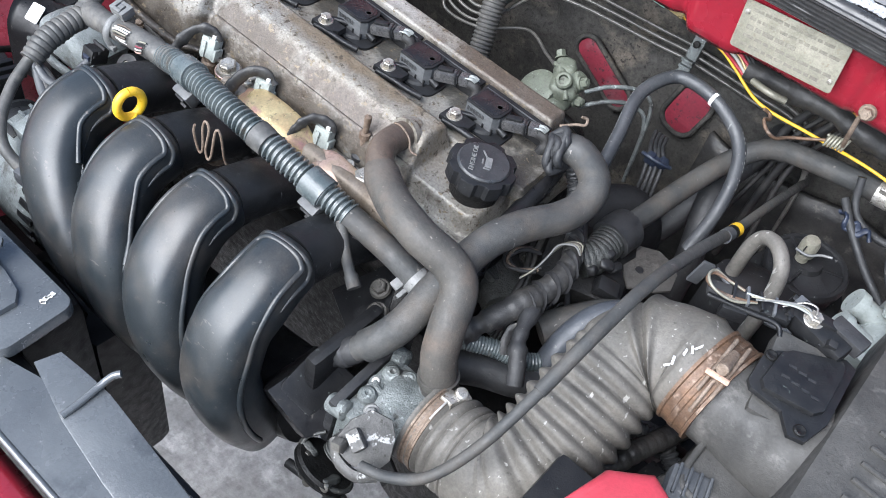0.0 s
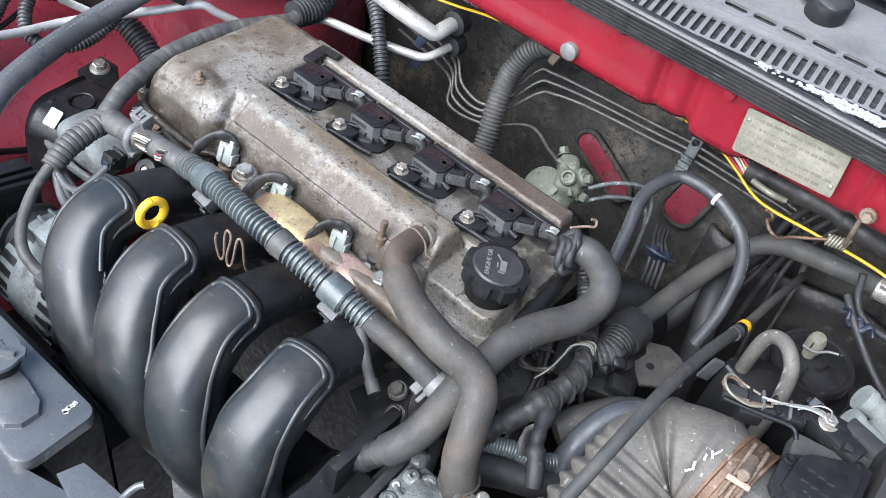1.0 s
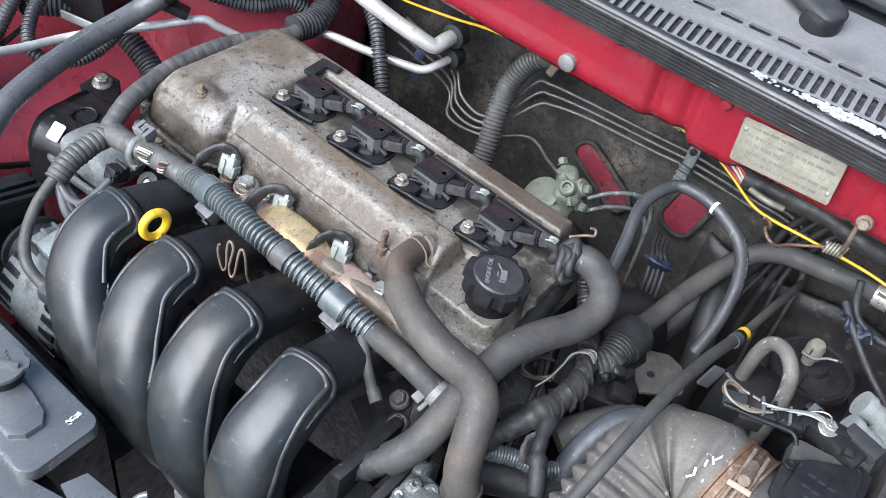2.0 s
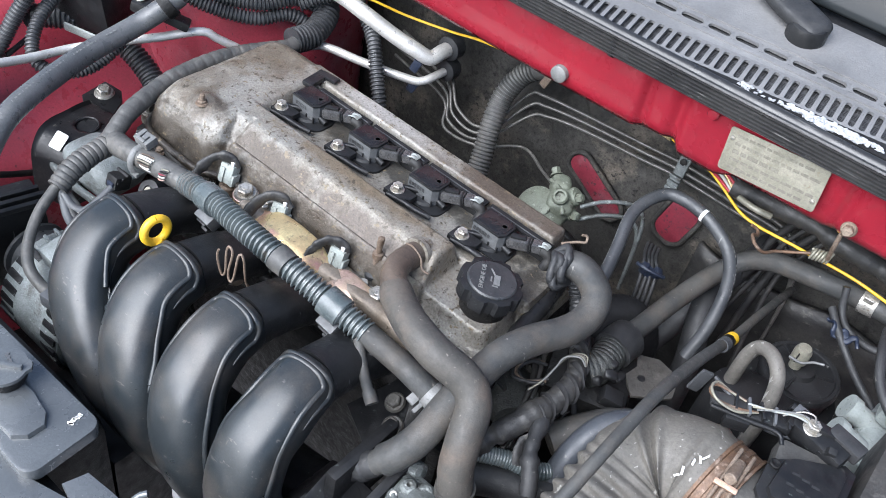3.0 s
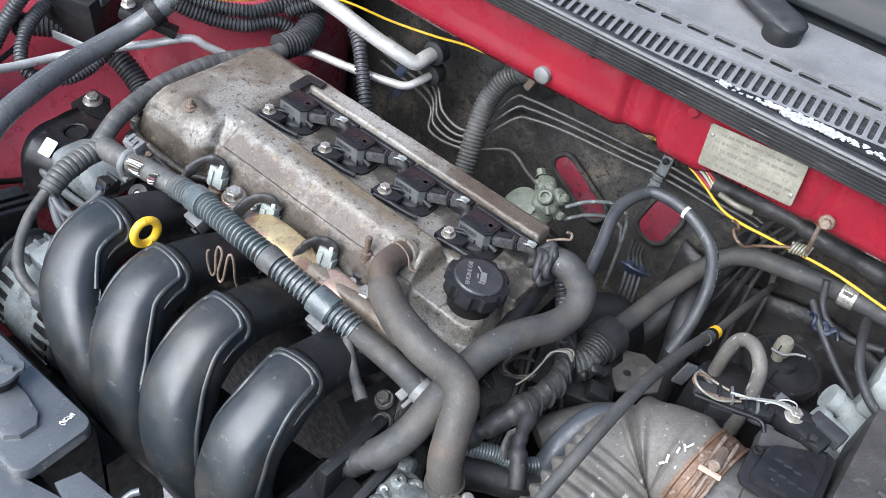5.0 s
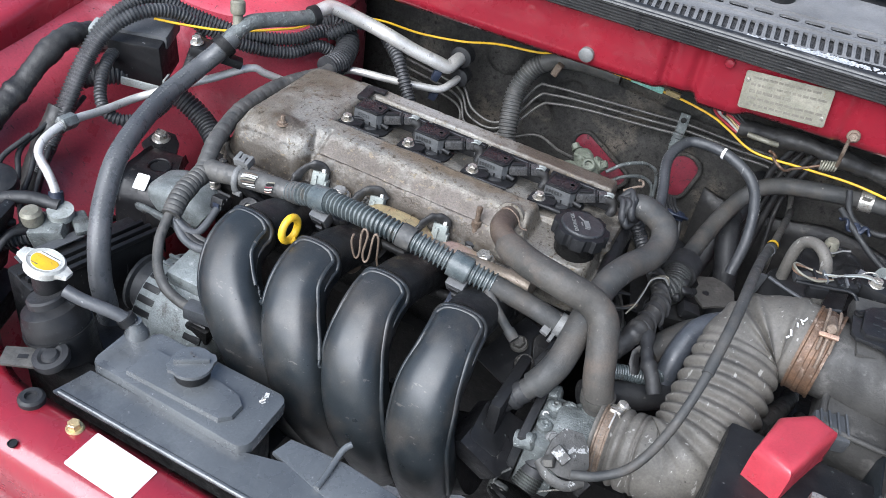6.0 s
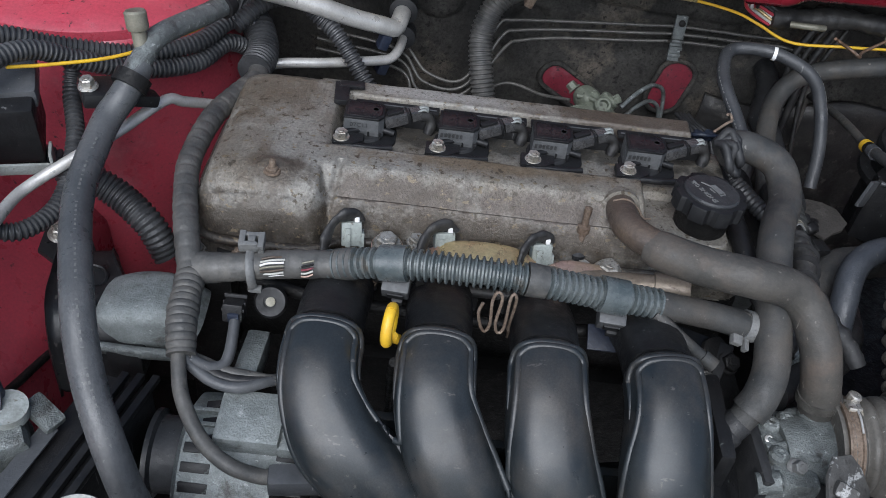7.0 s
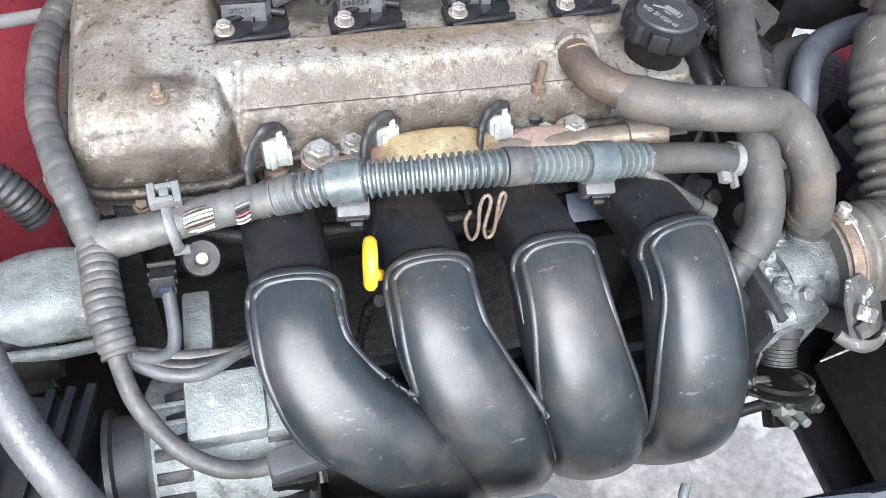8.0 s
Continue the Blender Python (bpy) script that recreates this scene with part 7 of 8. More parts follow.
prism("side_case", [(0.398, 0.072), (0.400, 0.084), (0.408, 0.094), (0.422, 0.104), (0.462, 0.112), (0.490, 0.104), (0.488, 0.060), (0.462, 0.050), (0.420, 0.060)], 0.075, BLACK_PLASTIC, can, pose(0, 0, -0.105), 0.007)
tube("case_rim", [(0.402, 0.070, -0.034), (0.430, 0.058, -0.034), (0.462, 0.051, -0.034), (0.486, 0.060, -0.034)], 0.0024, GREY_PLASTIC, can, 8, 0.003)
box("case_tab", (0.392, 0.066, -0.046), (0.012, 0.004, 0.030), GREY_PLASTIC, can, 0.001, (0, 12, 30))
tube("breather", [(0.414, 0.075, -0.035), (0.414, 0.078, 0.004), (0.420, 0.078, 0.022), (0.434, 0.069, 0.029), (0.448, 0.058, 0.018), (0.455, 0.045, -0.012), (0.456, 0.035, -0.06)], 0.0068, GREY_RUBBER, can, 14, 0.004)
bclip = thing("blue_tape", (0.47, 0.185, 0.0), "crumpled blue tape round a thin lead", "tape")
tube("knot", [(0.455, 0.194, 0.000), (0.461, 0.184, 0.008), (0.466, 0.180, -0.002), (0.472, 0.186, 0.006), (0.477, 0.177, 0.001), (0.483, 0.183, 0.007), (0.490, 0.180, 0.0)], 0.0042, BLUE, bclip, 9, 0.002, wobble=0.7, flat=0.6)
tube("lead", [(0.45, 0.2, 0.01), (0.47, 0.18, 0.002), (0.50, 0.16, -0.012), (0.53, 0.14, -0.02), (0.56, 0.12, -0.03)], 0.004, DARK_RUBBER, bclip, 8, 0.006)
tube("upper_lead", [(0.45, 0.215, 0.03), (0.46, 0.205, 0.008), (0.475, 0.195, 0.0), (0.5, 0.19, 0.0), (0.53, 0.19, 0.01)], 0.004, DARK_RUBBER, bclip, 8, 0.006)
mc = thing("master_cylinder", (0.55, 0.1, -0.03), "pale milky brake master cylinder with its reservoir", "master cylinder")
lathe("cylinder", [(0.018, -0.06), (0.019, 0.05), (0.015, 0.055), (0.001, 0.055)], MILKY, mc, (0.545, 0.11, -0.02), (-0.15, -1, -0.05), 24)
box("fluid_reservoir", (0.555, 0.135, 0.025), (0.05, 0.07, 0.05), MILKY, mc, 0.01)
for y in (0.075, 0.11):
    lathe("port", [(0.011, 0), (0.011, 0.02), (0.013, 0.021), (0.013, 0.03), (0.001, 0.03)], MILKY, mc, (0.536, y, -0.012), (-1, -0.2, 0.35), 16)
tube("wire", [(0.50, 0.17, 0.045), (0.505, 0.13, 0.05), (0.52, 0.1, 0.04), (0.55, 0.08, 0.03), (0.6, 0.07, 0.02)], 0.0045, DARK_RUBBER, mc, 8, 0.005)

# cluttered corner between head and gearbox
cw = thing("engine_loom", (0.3, -0.03, -0.05), "taped and corrugated loom hanging beside the engine", "wiring loom")
tube("corrugated_drop", [(0.236, 0.060, -0.020), (0.2488, 0.0575, -0.040), (0.266, 0.036, -0.048), (0.2835, 0.0136, -0.052), (0.296, -0.004, -0.053)], 0.0088, DARK_CONDUIT, cw, 16, rib=(0.0052, 0.0011), wobble=0.03)
tube("taped_run", [(0.288, 0.008, -0.052), (0.2985, -0.012, -0.051), (0.3040, -0.034, -0.054), (0.3005, -0.060, -0.060), (0.292, -0.090, -0.064), (0.272, -0.13, -0.085)], 0.0112, DARK_TAPE, cw, 18, 0.0016, wobble=0.26)
for k in range(7):
    a_ = spline([(0.288, 0.008, -0.052), (0.2985, -0.012, -0.051), (0.3040, -0.034, -0.054), (0.3005, -0.060, -0.060), (0.292, -0.090, -0.064)], 0.015)[0]
    c_ = Vector(a_[min(k, len(a_) - 1)][:3])
    tube("tape_turn", [tuple(c_ + Vector((0.0108 * math.cos(0.6 * q), 0.0022 * q - 0.006, 0.0108 * math.sin(0.6 * q)))) for q in range(-1, 7)], 0.0034, SEAL, cw, 8, 0.002, wobble=0.9, flat=0.30)
tube("dark_lead", [(0.262, 0.058, -0.046), (0.281, 0.032, -0.052), (0.2955, 0.010, -0.053), (0.304, -0.010, -0.058)], 0.0044, DARK_RUBBER, cw, 10, 0.004, wobble=0.1)
for k in range(3):
    tube("dangling_lead", [(0.268 - 0.004 * k, -0.010, -0.075), (0.256 - 0.005 * k, -0.022 - 0.004 * k, -0.070), (0.252, -0.038 - 0.005 * k, -0.072), (0.266, -0.046, -0.070), (0.282, -0.040 + 0.004 * k, -0.064)], 0.0020, (DARK_RUBBER, RUST, DARK_TAPE)[k], cw, 8, 0.003, wobble=0.2)
tube("tape_tail", [(0.306, -0.08, -0.062), (0.312, -0.098, -0.062), (0.318, -0.112, -0.066), (0.330, -0.125, -0.075), (0.338, -0.135, -0.085)], 0.0075, DARK_RUBBER, cw, 10, 0.004, wobble=0.5)
for k in range(4):
    tube("loose_wire", [(0.305, -0.014, -0.038), (0.300 - 0.001 * k, -0.006 - 0.003 * k, -0.034 + 0.001 * k), (0.289 - 0.001 * k, -0.012 - 0.004 * k, -0.036 + 0.001 * k), (0.284, -0.026 - 0.002 * k, -0.044), (0.281, -0.044, -0.056), (0.275, -0.056, -0.066)], 0.0011, (PLATE, TAN_RUBBER, PLATE, PALE_GREY)[k], cw, 6, 0.003)
for k in range(5):
    a = 1.3 * k
    tube("plug_lead", [(0.216, 0.040, 0.010), (0.226 + 0.006 * math.sin(a), 0.036 + 0.008 * math.cos(a), 0.022 - 0.003 * k), (0.232 + 0.004 * math.cos(a), 0.022 + 0.006 * math.sin(a), 0.006 - 0.003 * k), (0.240, 0.035, -0.008)], 0.0042, DARK_RUBBER, cw, 8, 0.003)
tube("hook_wire", [(0.214, 0.052, 0.014), (0.226, 0.060, 0.020), (0.232, 0.066, 0.020), (0.230, 0.070, 0.024), (0.226, 0.066, 0.026)], 0.0015, RUST, cw, 6, 0.002)
th = thing("thermostat_housing", (0.30, 0.03, -0.1), "grimy alloy coolant housing with ribbed hose end", "housing")
tube("ribbed_stub", [(0.300, 0.004, -0.066), (0.3078, 0.0176, -0.063), (0.3080, 0.034, -0.062), (0.3076, 0.048, -0.062)], 0.0175, DIRTY_ALLOY, th, 22, rib=(0.0048, 0.0007, 2), wobble=0.04)
tube("stub_collar", [(0.3076, 0.045, -0.062), (0.3082, 0.058, -0.061), (0.3098, 0.070, -0.062)], 0.0210, DARK_RUBBER, th, 22, 0.004, wobble=0.03)
tube("big_hose", [(0.262, 0.100, -0.140), (0.262, 0.115, -0.122), (0.266, 0.132, -0.114), (0.277, 0.146, -0.112), (0.292, 0.154, -0.120), (0.304, 0.158, -0.145), (0.308, 0.160, -0.19)], 0.0230, SEAL, th, 24, 0.006)
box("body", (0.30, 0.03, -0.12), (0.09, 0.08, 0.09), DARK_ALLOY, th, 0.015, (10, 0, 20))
prism("bracket", [(0.3221, 0.0722), (0.334, 0.0790), (0.3460, 0.0860), (0.3620, 0.0830), (0.3745, 0.0740), (0.3800, 0.0520), (0.370, 0.0390), (0.3600, 0.0330), (0.3487, 0.0229), (0.338, 0.0330), (0.3296, 0.0429)], 0.003, BRACKET_GREY, th, pose(0, 0, -0.078), 0.001)
lathe("hole", [(0.0042, 0.0), (0.0042, 0.0006), (0.001, 0.0008)], BLACK_STEEL, th, (0.3449, 0.0493, -0.0752), (0, 0, 1), 12)
for k, (x, y, z) in enumerate(((0.317, 0.022, -0.052), (0.324, 0.012, -0.056), (0.330, 0.020, -0.060), (0.316, 0.002, -0.060))):
    lump("torn_plug", (x, y, z), (0.015, 0.010, 0.009), BLACK_PLASTIC, th, (20 * k, 10, 35 * k), 0.0012, 5, 4.0)
bb = thing("bolted_bracket", (0.24, -0.12, -0.12), "dark bracket with two bolts under the breather hose", "bracket")
prism("plate", round_rect(0.03, 0.075, 0.012), 0.004, DARK_ALLOY, bb, pose(0.222, -0.150, -0.105, 40, 10, 35), 0.001)
for x, y, z in ((0.214, -0.162, -0.113), (0.226, -0.140, -0.094)):
    bolt(bb, (x, y, z), (0.25, -0.5, 0.8), r=0.008, mat=DARK_ALLOY)
lh = thing("lower_coolant_hose", (0.33, -0.1, -0.12), "dark rubber hose running low beside the gearbox", "hose")
tube("hose", [(0.27, -0.15, -0.115), (0.30, -0.125, -0.118), (0.335, -0.105, -0.118), (0.36, -0.07, -0.118), (0.37, -0.02, -0.12)], 0.016, DARK_RUBBER, lh, 16, 0.006)
tube("braided_line", [(0.275, -0.13, -0.092), (0.30, -0.112, -0.096), (0.328, -0.098, -0.10), (0.35, -0.07, -0.1)], 0.009, CONDUIT, lh, 12, rib=(0.003, 0.0008))
tube("upper_hose", [(0.315, -0.06, -0.105), (0.335, -0.03, -0.095), (0.36, 0.0, -0.09), (0.395, 0.012, -0.09)], 0.017, RUBBER, lh, 16, 0.006)
tube("blue_grey_sleeve", [(0.48, 0.0, -0.045), (0.44, -0.006, -0.046), (0.400, -0.011, -0.049), (0.370, -0.021, -0.054), (0.352, -0.040, -0.061), (0.343, -0.066, -0.078), (0.340, -0.09, -0.112)], 0.0125, SLATE, lh, 16, 0.006)
cl = thing("sensor_wiring", (0.30, 0.06, -0.08), "tangle of thin dark wires and a plug beside the engine", "wires")
tangle = random.Random(11)
for k in range(12):
    a0 = Vector((0.25 + 0.0050 * k, 0.030 + 0.02 * tangle.random(), -0.070 - 0.02 * tangle.random()))
    pts = [a0]
    for q in range(4):
        pts.append(pts[-1] + Vector((0.012 * tangle.uniform(-0.6, 1.6), -0.028 * tangle.uniform(0.4, 1.2), -0.014 * tangle.uniform(0.0, 1.6))))
    tube("lead", [tuple(p) for p in pts], 0.0012 + 0.0018 * tangle.random(), (DARK_TAPE, DARK_RUBBER, SEAL)[k % 3], cl, 7, 0.004)
box("plug", (0.335, 0.005, -0.075), (0.022, 0.016, 0.014), BLACK_PLASTIC, cl, 0.002, (10, 20, 30))
tube("torn_tape", [(0.300, -0.070, -0.055), (0.310, -0.085, -0.062), (0.304, -0.100, -0.078), (0.312, -0.112, -0.092)], 0.006, DARK_TAPE, cl, 9, 0.003, wobble=0.7, flat=0.4)
eb = thing("engine_stay", (0.19, -0.16, -0.08), "thin black hose end hanging from the harness", "hose end")
tube("stub", [(0.144, -0.158, -0.027), (0.158, -0.168, -0.033), (0.174, -0.178, -0.040), (0.188, -0.185, -0.0465)], 0.0050, RUBBER, eb, 10)
tube("end", [(0.182, -0.182, -0.0435), (0.192, -0.187, -0.048)], 0.0062, RUBBER, eb, 12)
wc = thing("wire_hook", (0.01, -0.19, -0.02), "bent rusty wire hook between the runners", "wire hook")
tube("wire", [(0.002, -0.198, 0.004), (0.000, -0.198, -0.006), (0.003, -0.198, -0.020), (0.007, -0.198, -0.026), (0.010, -0.197, -0.018), (0.009, -0.195, 0.004), (0.012, -0.194, 0.013), (0.016, -0.194, 0.006), (0.014, -0.197, -0.016), (0.017, -0.198, -0.026), (0.021, -0.197, -0.020), (0.022, -0.193, 0.004), (0.024, -0.191, 0.010), (0.027, -0.190, 0.002), (0.026, -0.186, -0.030), (0.028, -0.178, -0.045), (0.030, -0.165, -0.065)], 0.0013, RUST, wc, 8, 0.002)
sv = thing("rusty_sensor", (-0.02, -0.165, -0.07), "rust-red sensor between the intake ports", "sensor")
lathe("body", [(0.012, -0.01), (0.013, 0.0), (0.011, 0.008), (0.006, 0.009), (0.001, 0.009)], RUST, sv, (-0.018, -0.165, -0.065), (0, -0.5, 0.8), 18)

# ---- left side of the bay ----
hose = thing("radiator_top_hose", (-0.27, -0.2, -0.05), "long thick black rubber hose arching over the bay", "hose")
tube("hose", [(-0.306, 0.002, 0.046), (-0.314, -0.020, 0.030), (-0.326, -0.048, 0.012), (-0.320, -0.128, 0.0), (-0.288, -0.222, -0.006), (-0.270, -0.267, -0.032), (-0.250, -0.300, -0.058), (-0.232, -0.322, -0.094), (-0.222, -0.327, -0.126), (-0.215, -0.33, -0.2)], 0.0122, HOSE_PALE, hose, 18, 0.006)
printed = spline([(-0.326, -0.048, 0.012), (-0.320, -0.128, 0.0), (-0.288, -0.222, -0.006), (-0.270, -0.267, -0.032), (-0.250, -0.300, -0.058), (-0.232, -0.322, -0.094)], 0.0052)[0]
dash = box("mark", (0, 0, 0), (0.0026, 0.0016, 0.0003), PALE_GREY, hose, 0.0)
small = box("mark", (0, 0, 0), (0.0010, 0.0020, 0.0003), PALE_GREY, hose, 0.0)
used = set()
for k in range(1, len(printed) - 1):
    if k % 9 in (0, 8) or k < 5:
        continue
    along = Vector(printed[k + 1][:3] - printed[k - 1][:3]).normalized()
    outw = Vector((0.30, -0.45, 0.85))
    outw = (outw - along * outw.dot(along)).normalized()
    src = (dash, small, dash)[k % 3]
    ob = new("mark", src.data) if src.name in used else src
    used.add(src.name)
    ob.parent = hose
    ob.matrix_parent_inverse = Matrix.Translation(-hose.location)
    ob.matrix_basis = Matrix.Translation(Vector(printed[k][:3]) + outw * 0.0121) @ Matrix((along, outw.cross(along), outw)).transposed().to_4x4()
lathe("clamp", [(0.0137, -0.006), (0.0158, -0.006), (0.0158, 0.006), (0.0137, 0.006)], DARK_ALLOY, hose, (-0.311, -0.012, 0.036), (0.4, 1, 0.75), 24)
ac = thing("air_conditioning_pipe", (-0.25, 0.12, 0.03), "bright aluminium air conditioning pipe with service port", "pipe")
tube("grey_end", [(-0.312, -0.014, 0.037), (-0.305, 0.003, 0.050), (-0.298, 0.022, 0.060), (-0.288, 0.05, 0.058), (-0.272, 0.09, 0.052), (-0.262, 0.115, 0.050)], 0.0098, ALLOY, ac, 16, 0.004)
tube("thick_pipe", [(-0.264, 0.112, 0.050), (-0.258, 0.132, 0.056), (-0.250, 0.148, 0.055), (-0.215, 0.172, 0.038), (-0.183, 0.183, 0.026), (-0.147, 0.200, 0.008), (-0.118, 0.214, -0.004), (-0.104, 0.226, -0.012), (-0.100, 0.242, -0.008), (-0.098, 0.265, -0.006)], 0.0098, BRIGHT, ac, 18, 0.004)
tube("thin_pipe", [(-0.24, 0.15, -0.04), (-0.22, 0.16, -0.034), (-0.171, 0.178, -0.037), (-0.12, 0.205, -0.043), (-0.105, 0.217, -0.044), (-0.098, 0.235, -0.040), (-0.096, 0.265, -0.038)], 0.0055, BRIGHT, ac, 14, 0.004)
lathe("service_port", [(0.0065, 0.0), (0.0065, 0.02), (0.0085, 0.021), (0.0095, 0.024), (0.0095, 0.036), (0.008, 0.038), (0.001, 0.038)], PLATE, ac, (-0.305, 0.008, 0.052), (-0.1, 0.15, 0.7), 18)
for at, r in (((-0.098, 0.262, -0.006), 0.016), ((-0.096, 0.262, -0.038), 0.014)):
    lathe("grommet", [(0.010, -0.01), (r, -0.008), (r, 0.008), (r * 0.8, 0.012), (0.010, 0.012)], DARK_RUBBER, ac, at, (0, 1, 0), 24)
lathe("pipe_clip", [(0.010, -0.005), (0.0135, -0.005), (0.0135, 0.005), (0.010, 0.005)], BLACK_PLASTIC, ac, (-0.262, 0.116, 0.051), (0.4, 1, 0.1), 18)
for z in (-0.024, -0.055):
    box("blue_bracket", (-0.115, 0.216, z), (0.012, 0.014, 0.018), BLUE, ac, 0.003, (0, 20, 20))
ac2 = thing("coolant_line", (-0.37, -0.1, -0.04), "bright bent aluminium line with a hexagon joint", "pipe")
tube("line", [(-0.262, 0.072, -0.035), (-0.285, 0.040, -0.014), (-0.297, 0.024, -0.004), (-0.325, -0.018, -0.012), (-0.353, -0.053, -0.020), (-0.388, -0.092, -0.034), (-0.389, -0.145, -0.028), (-0.388, -0.200, -0.018), (-0.386, -0.238, -0.022), (-0.378, -0.256, -0.030), (-0.355, -0.266, -0.042), (-0.344, -0.270, -0.056), (-0.338, -0.275, -0.075)], 0.0052, BRIGHT, ac2, 14, 0.004)
jm = Vector((-0.3885, -0.192, -0.019))
prism("joint", [(0.0095 * math.cos(k * math.pi / 3), 0.0095 * math.sin(k * math.pi / 3)) for k in range(6)], 0.02, ALLOY, ac2, turned(None, jm, (0, -1, 0.1)), 0.001)
tube("blue_collar", [(-0.342, -0.271, -0.058), (-0.339, -0.274, -0.07)], 0.008, BLUE, ac2, 12)
dr = thing("receiver_drier_block", (-0.34, -0.29, -0.12), "pale alloy pressure block with capped ports", "fitting")
box("block", (-0.333, -0.292, -0.10), (0.04, 0.035, 0.04), ALLOY, dr, 0.005, (10, -8, 30))
lathe("cap", [(0.011, 0), (0.012, 0.004), (0.012, 0.014), (0.009, 0.018), (0.001, 0.019)], PLATE, dr, (-0.345, -0.304, -0.082), (0, -0.1, 1), 20)
lathe("ring", [(0.010, 0), (0.0145, 0), (0.0145, 0.01), (0.010, 0.01)], PALE, dr, (-0.328, -0.28, -0.08), (0.1, -0.1, 1), 20)
box("lug", (-0.308, -0.272, -0.086), (0.03, 0.018, 0.01), ALLOY, dr, 0.004, (0, 20, -30))
tube("dark_hose", [(-0.332, -0.277, -0.07), (-0.365, -0.29, -0.066), (-0.40, -0.315, -0.07), (-0.45, -0.35, -0.08)], 0.008, DARK_RUBBER, dr, 12)
tube("corrugated", [(-0.35, -0.31, -0.1), (-0.375, -0.335, -0.11), (-0.385, -0.37, -0.14)], 0.011, DARK_CONDUIT, dr, 12, rib=(0.005, 0.002))
fb = thing("fuse_box", (-0.29, -0.3, -0.15), "black plastic electrical box with a grey edge label", "fuse box")
box("case", (-0.285, -0.295, -0.150), (0.050, 0.15, 0.10), BLACK_PLASTIC, fb, 0.005, (0, 0, -14))
for k in range(3):
    box("ridge", (-0.277 + 0.012 * k - 0.006, -0.295, -0.094), (0.006, 0.15, 0.006), BLACK_PLASTIC, fb, 0.001, (0, 0, -14))
box("grey_label", (-0.311, -0.315, -0.0935), (0.014, 0.075, 0.002), GREY_PLASTIC, fb, 0.0005, (0, 0, -14))

wb = thing("filler_cap", (-0.22, -0.39, -0.05), "white and yellow filler cap with two tabs", "cap")
wm = Matrix.Translation((-0.2310, -0.386, -0.0275)) @ Euler((radians(-6), radians(14), radians(10))).to_matrix().to_4x4() @ Matrix.Scale(0.90, 4)
lathe("disc", [(0.0165, -0.0075), (0.0195, -0.0055), (0.0195, 0.002), (0.0175, 0.0042), (0.0153, 0.0032), (0.001, 0.0032)], WHITE, wb, wm @ Vector((0, 0, 0)), wm.to_3x3() @ Vector((0, 0, 1)), 32)
for sx in (-1, 1):
    prism("tab", [(0.016 * sx, -0.012), (0.030 * sx, -0.006), (0.030 * sx, 0.006), (0.016 * sx, 0.012)][::sx], 0.005, WHITE, wb, wm @ Matrix.Translation((0, 0, -0.003)), 0.001)
prism("yellow_label", [(0.0148 * math.cos(radians(a)), 0.0148 * math.sin(radians(a))) for a in range(165, 376, 15)] + [(0.0105, 0.006), (-0.0105, 0.006)], 0.0005, YELLOW, wb, wm @ Matrix.Translation((0, 0, 0.0036)), 0.0001)
for k in range(7):
    part("printed_bar", box_bm((0.0036, 0.0012, 0.0003), wm @ Matrix.Translation((-0.009 + 0.0045 * (k % 5), 0.0095 - 0.0195 * (k // 5), 0.0042)), 0), PRINT, wb, "", False)
prism("pale_label", [(0.0155 * math.cos(a), 0.0155 * math.sin(a)) for a in np.linspace(0, 2 * math.pi, 28, endpoint=False)], 0.0003, LABEL, wb, wm @ Matrix.Translation((0, 0, 0.0034)), 0.0)
lathe("neck", [(0.015, -0.03), (0.015, -0.006), (0.001, -0.006)], BLACK_PLASTIC, wb, wm @ Vector((0, 0, 0)), (0, 0, 1), 20)
bot = thing("expansion_bottle", (-0.228, -0.396, -0.16), "round black plastic bottle under the filler cap", "bottle")
lathe("body", [(0.03, -0.12), (0.033, -0.05), (0.033, -0.034), (0.032, -0.030), (0.028, -0.018), (0.018, -0.012), (0.001, -0.012)], BLACK_PLASTIC, bot, (-0.228, -0.396, -0.055), (-0.3, 0.0, 1), 32)
lathe("seam", [(0.0325, -0.046), (0.0345, -0.046), (0.0345, -0.042), (0.0325, -0.042)], BLACK_PLASTIC, bot, (-0.228, -0.396, -0.055), (-0.3, 0.0, 1), 32)
lathe("collar", [(0.017, -0.016), (0.019, -0.014), (0.019, -0.006), (0.017, -0.004)], DARK_RUBBER, bot, (-0.228, -0.396, -0.055), (-0.3, 0.0, 1), 28)
oh = thing("overflow_hose", (-0.18, -0.38, -0.07), "short black hose from filler cap to reservoir", "hose")
tube("hose", [(-0.208, -0.387, -0.050), (-0.190, -0.383, -0.056), (-0.165, -0.374, -0.064), (-0.150, -0.368, -0.072), (-0.143, -0.366, -0.082)], 0.0068, GREY_PLASTIC, oh, 12)
lathe("clip", [(0.007, -0.004), (0.0095, -0.004), (0.0095, 0.004), (0.007, 0.004)], BLACK_PLASTIC, oh, (-0.150, -0.368, -0.072), (0.3, 0.1, -0.4), 16)

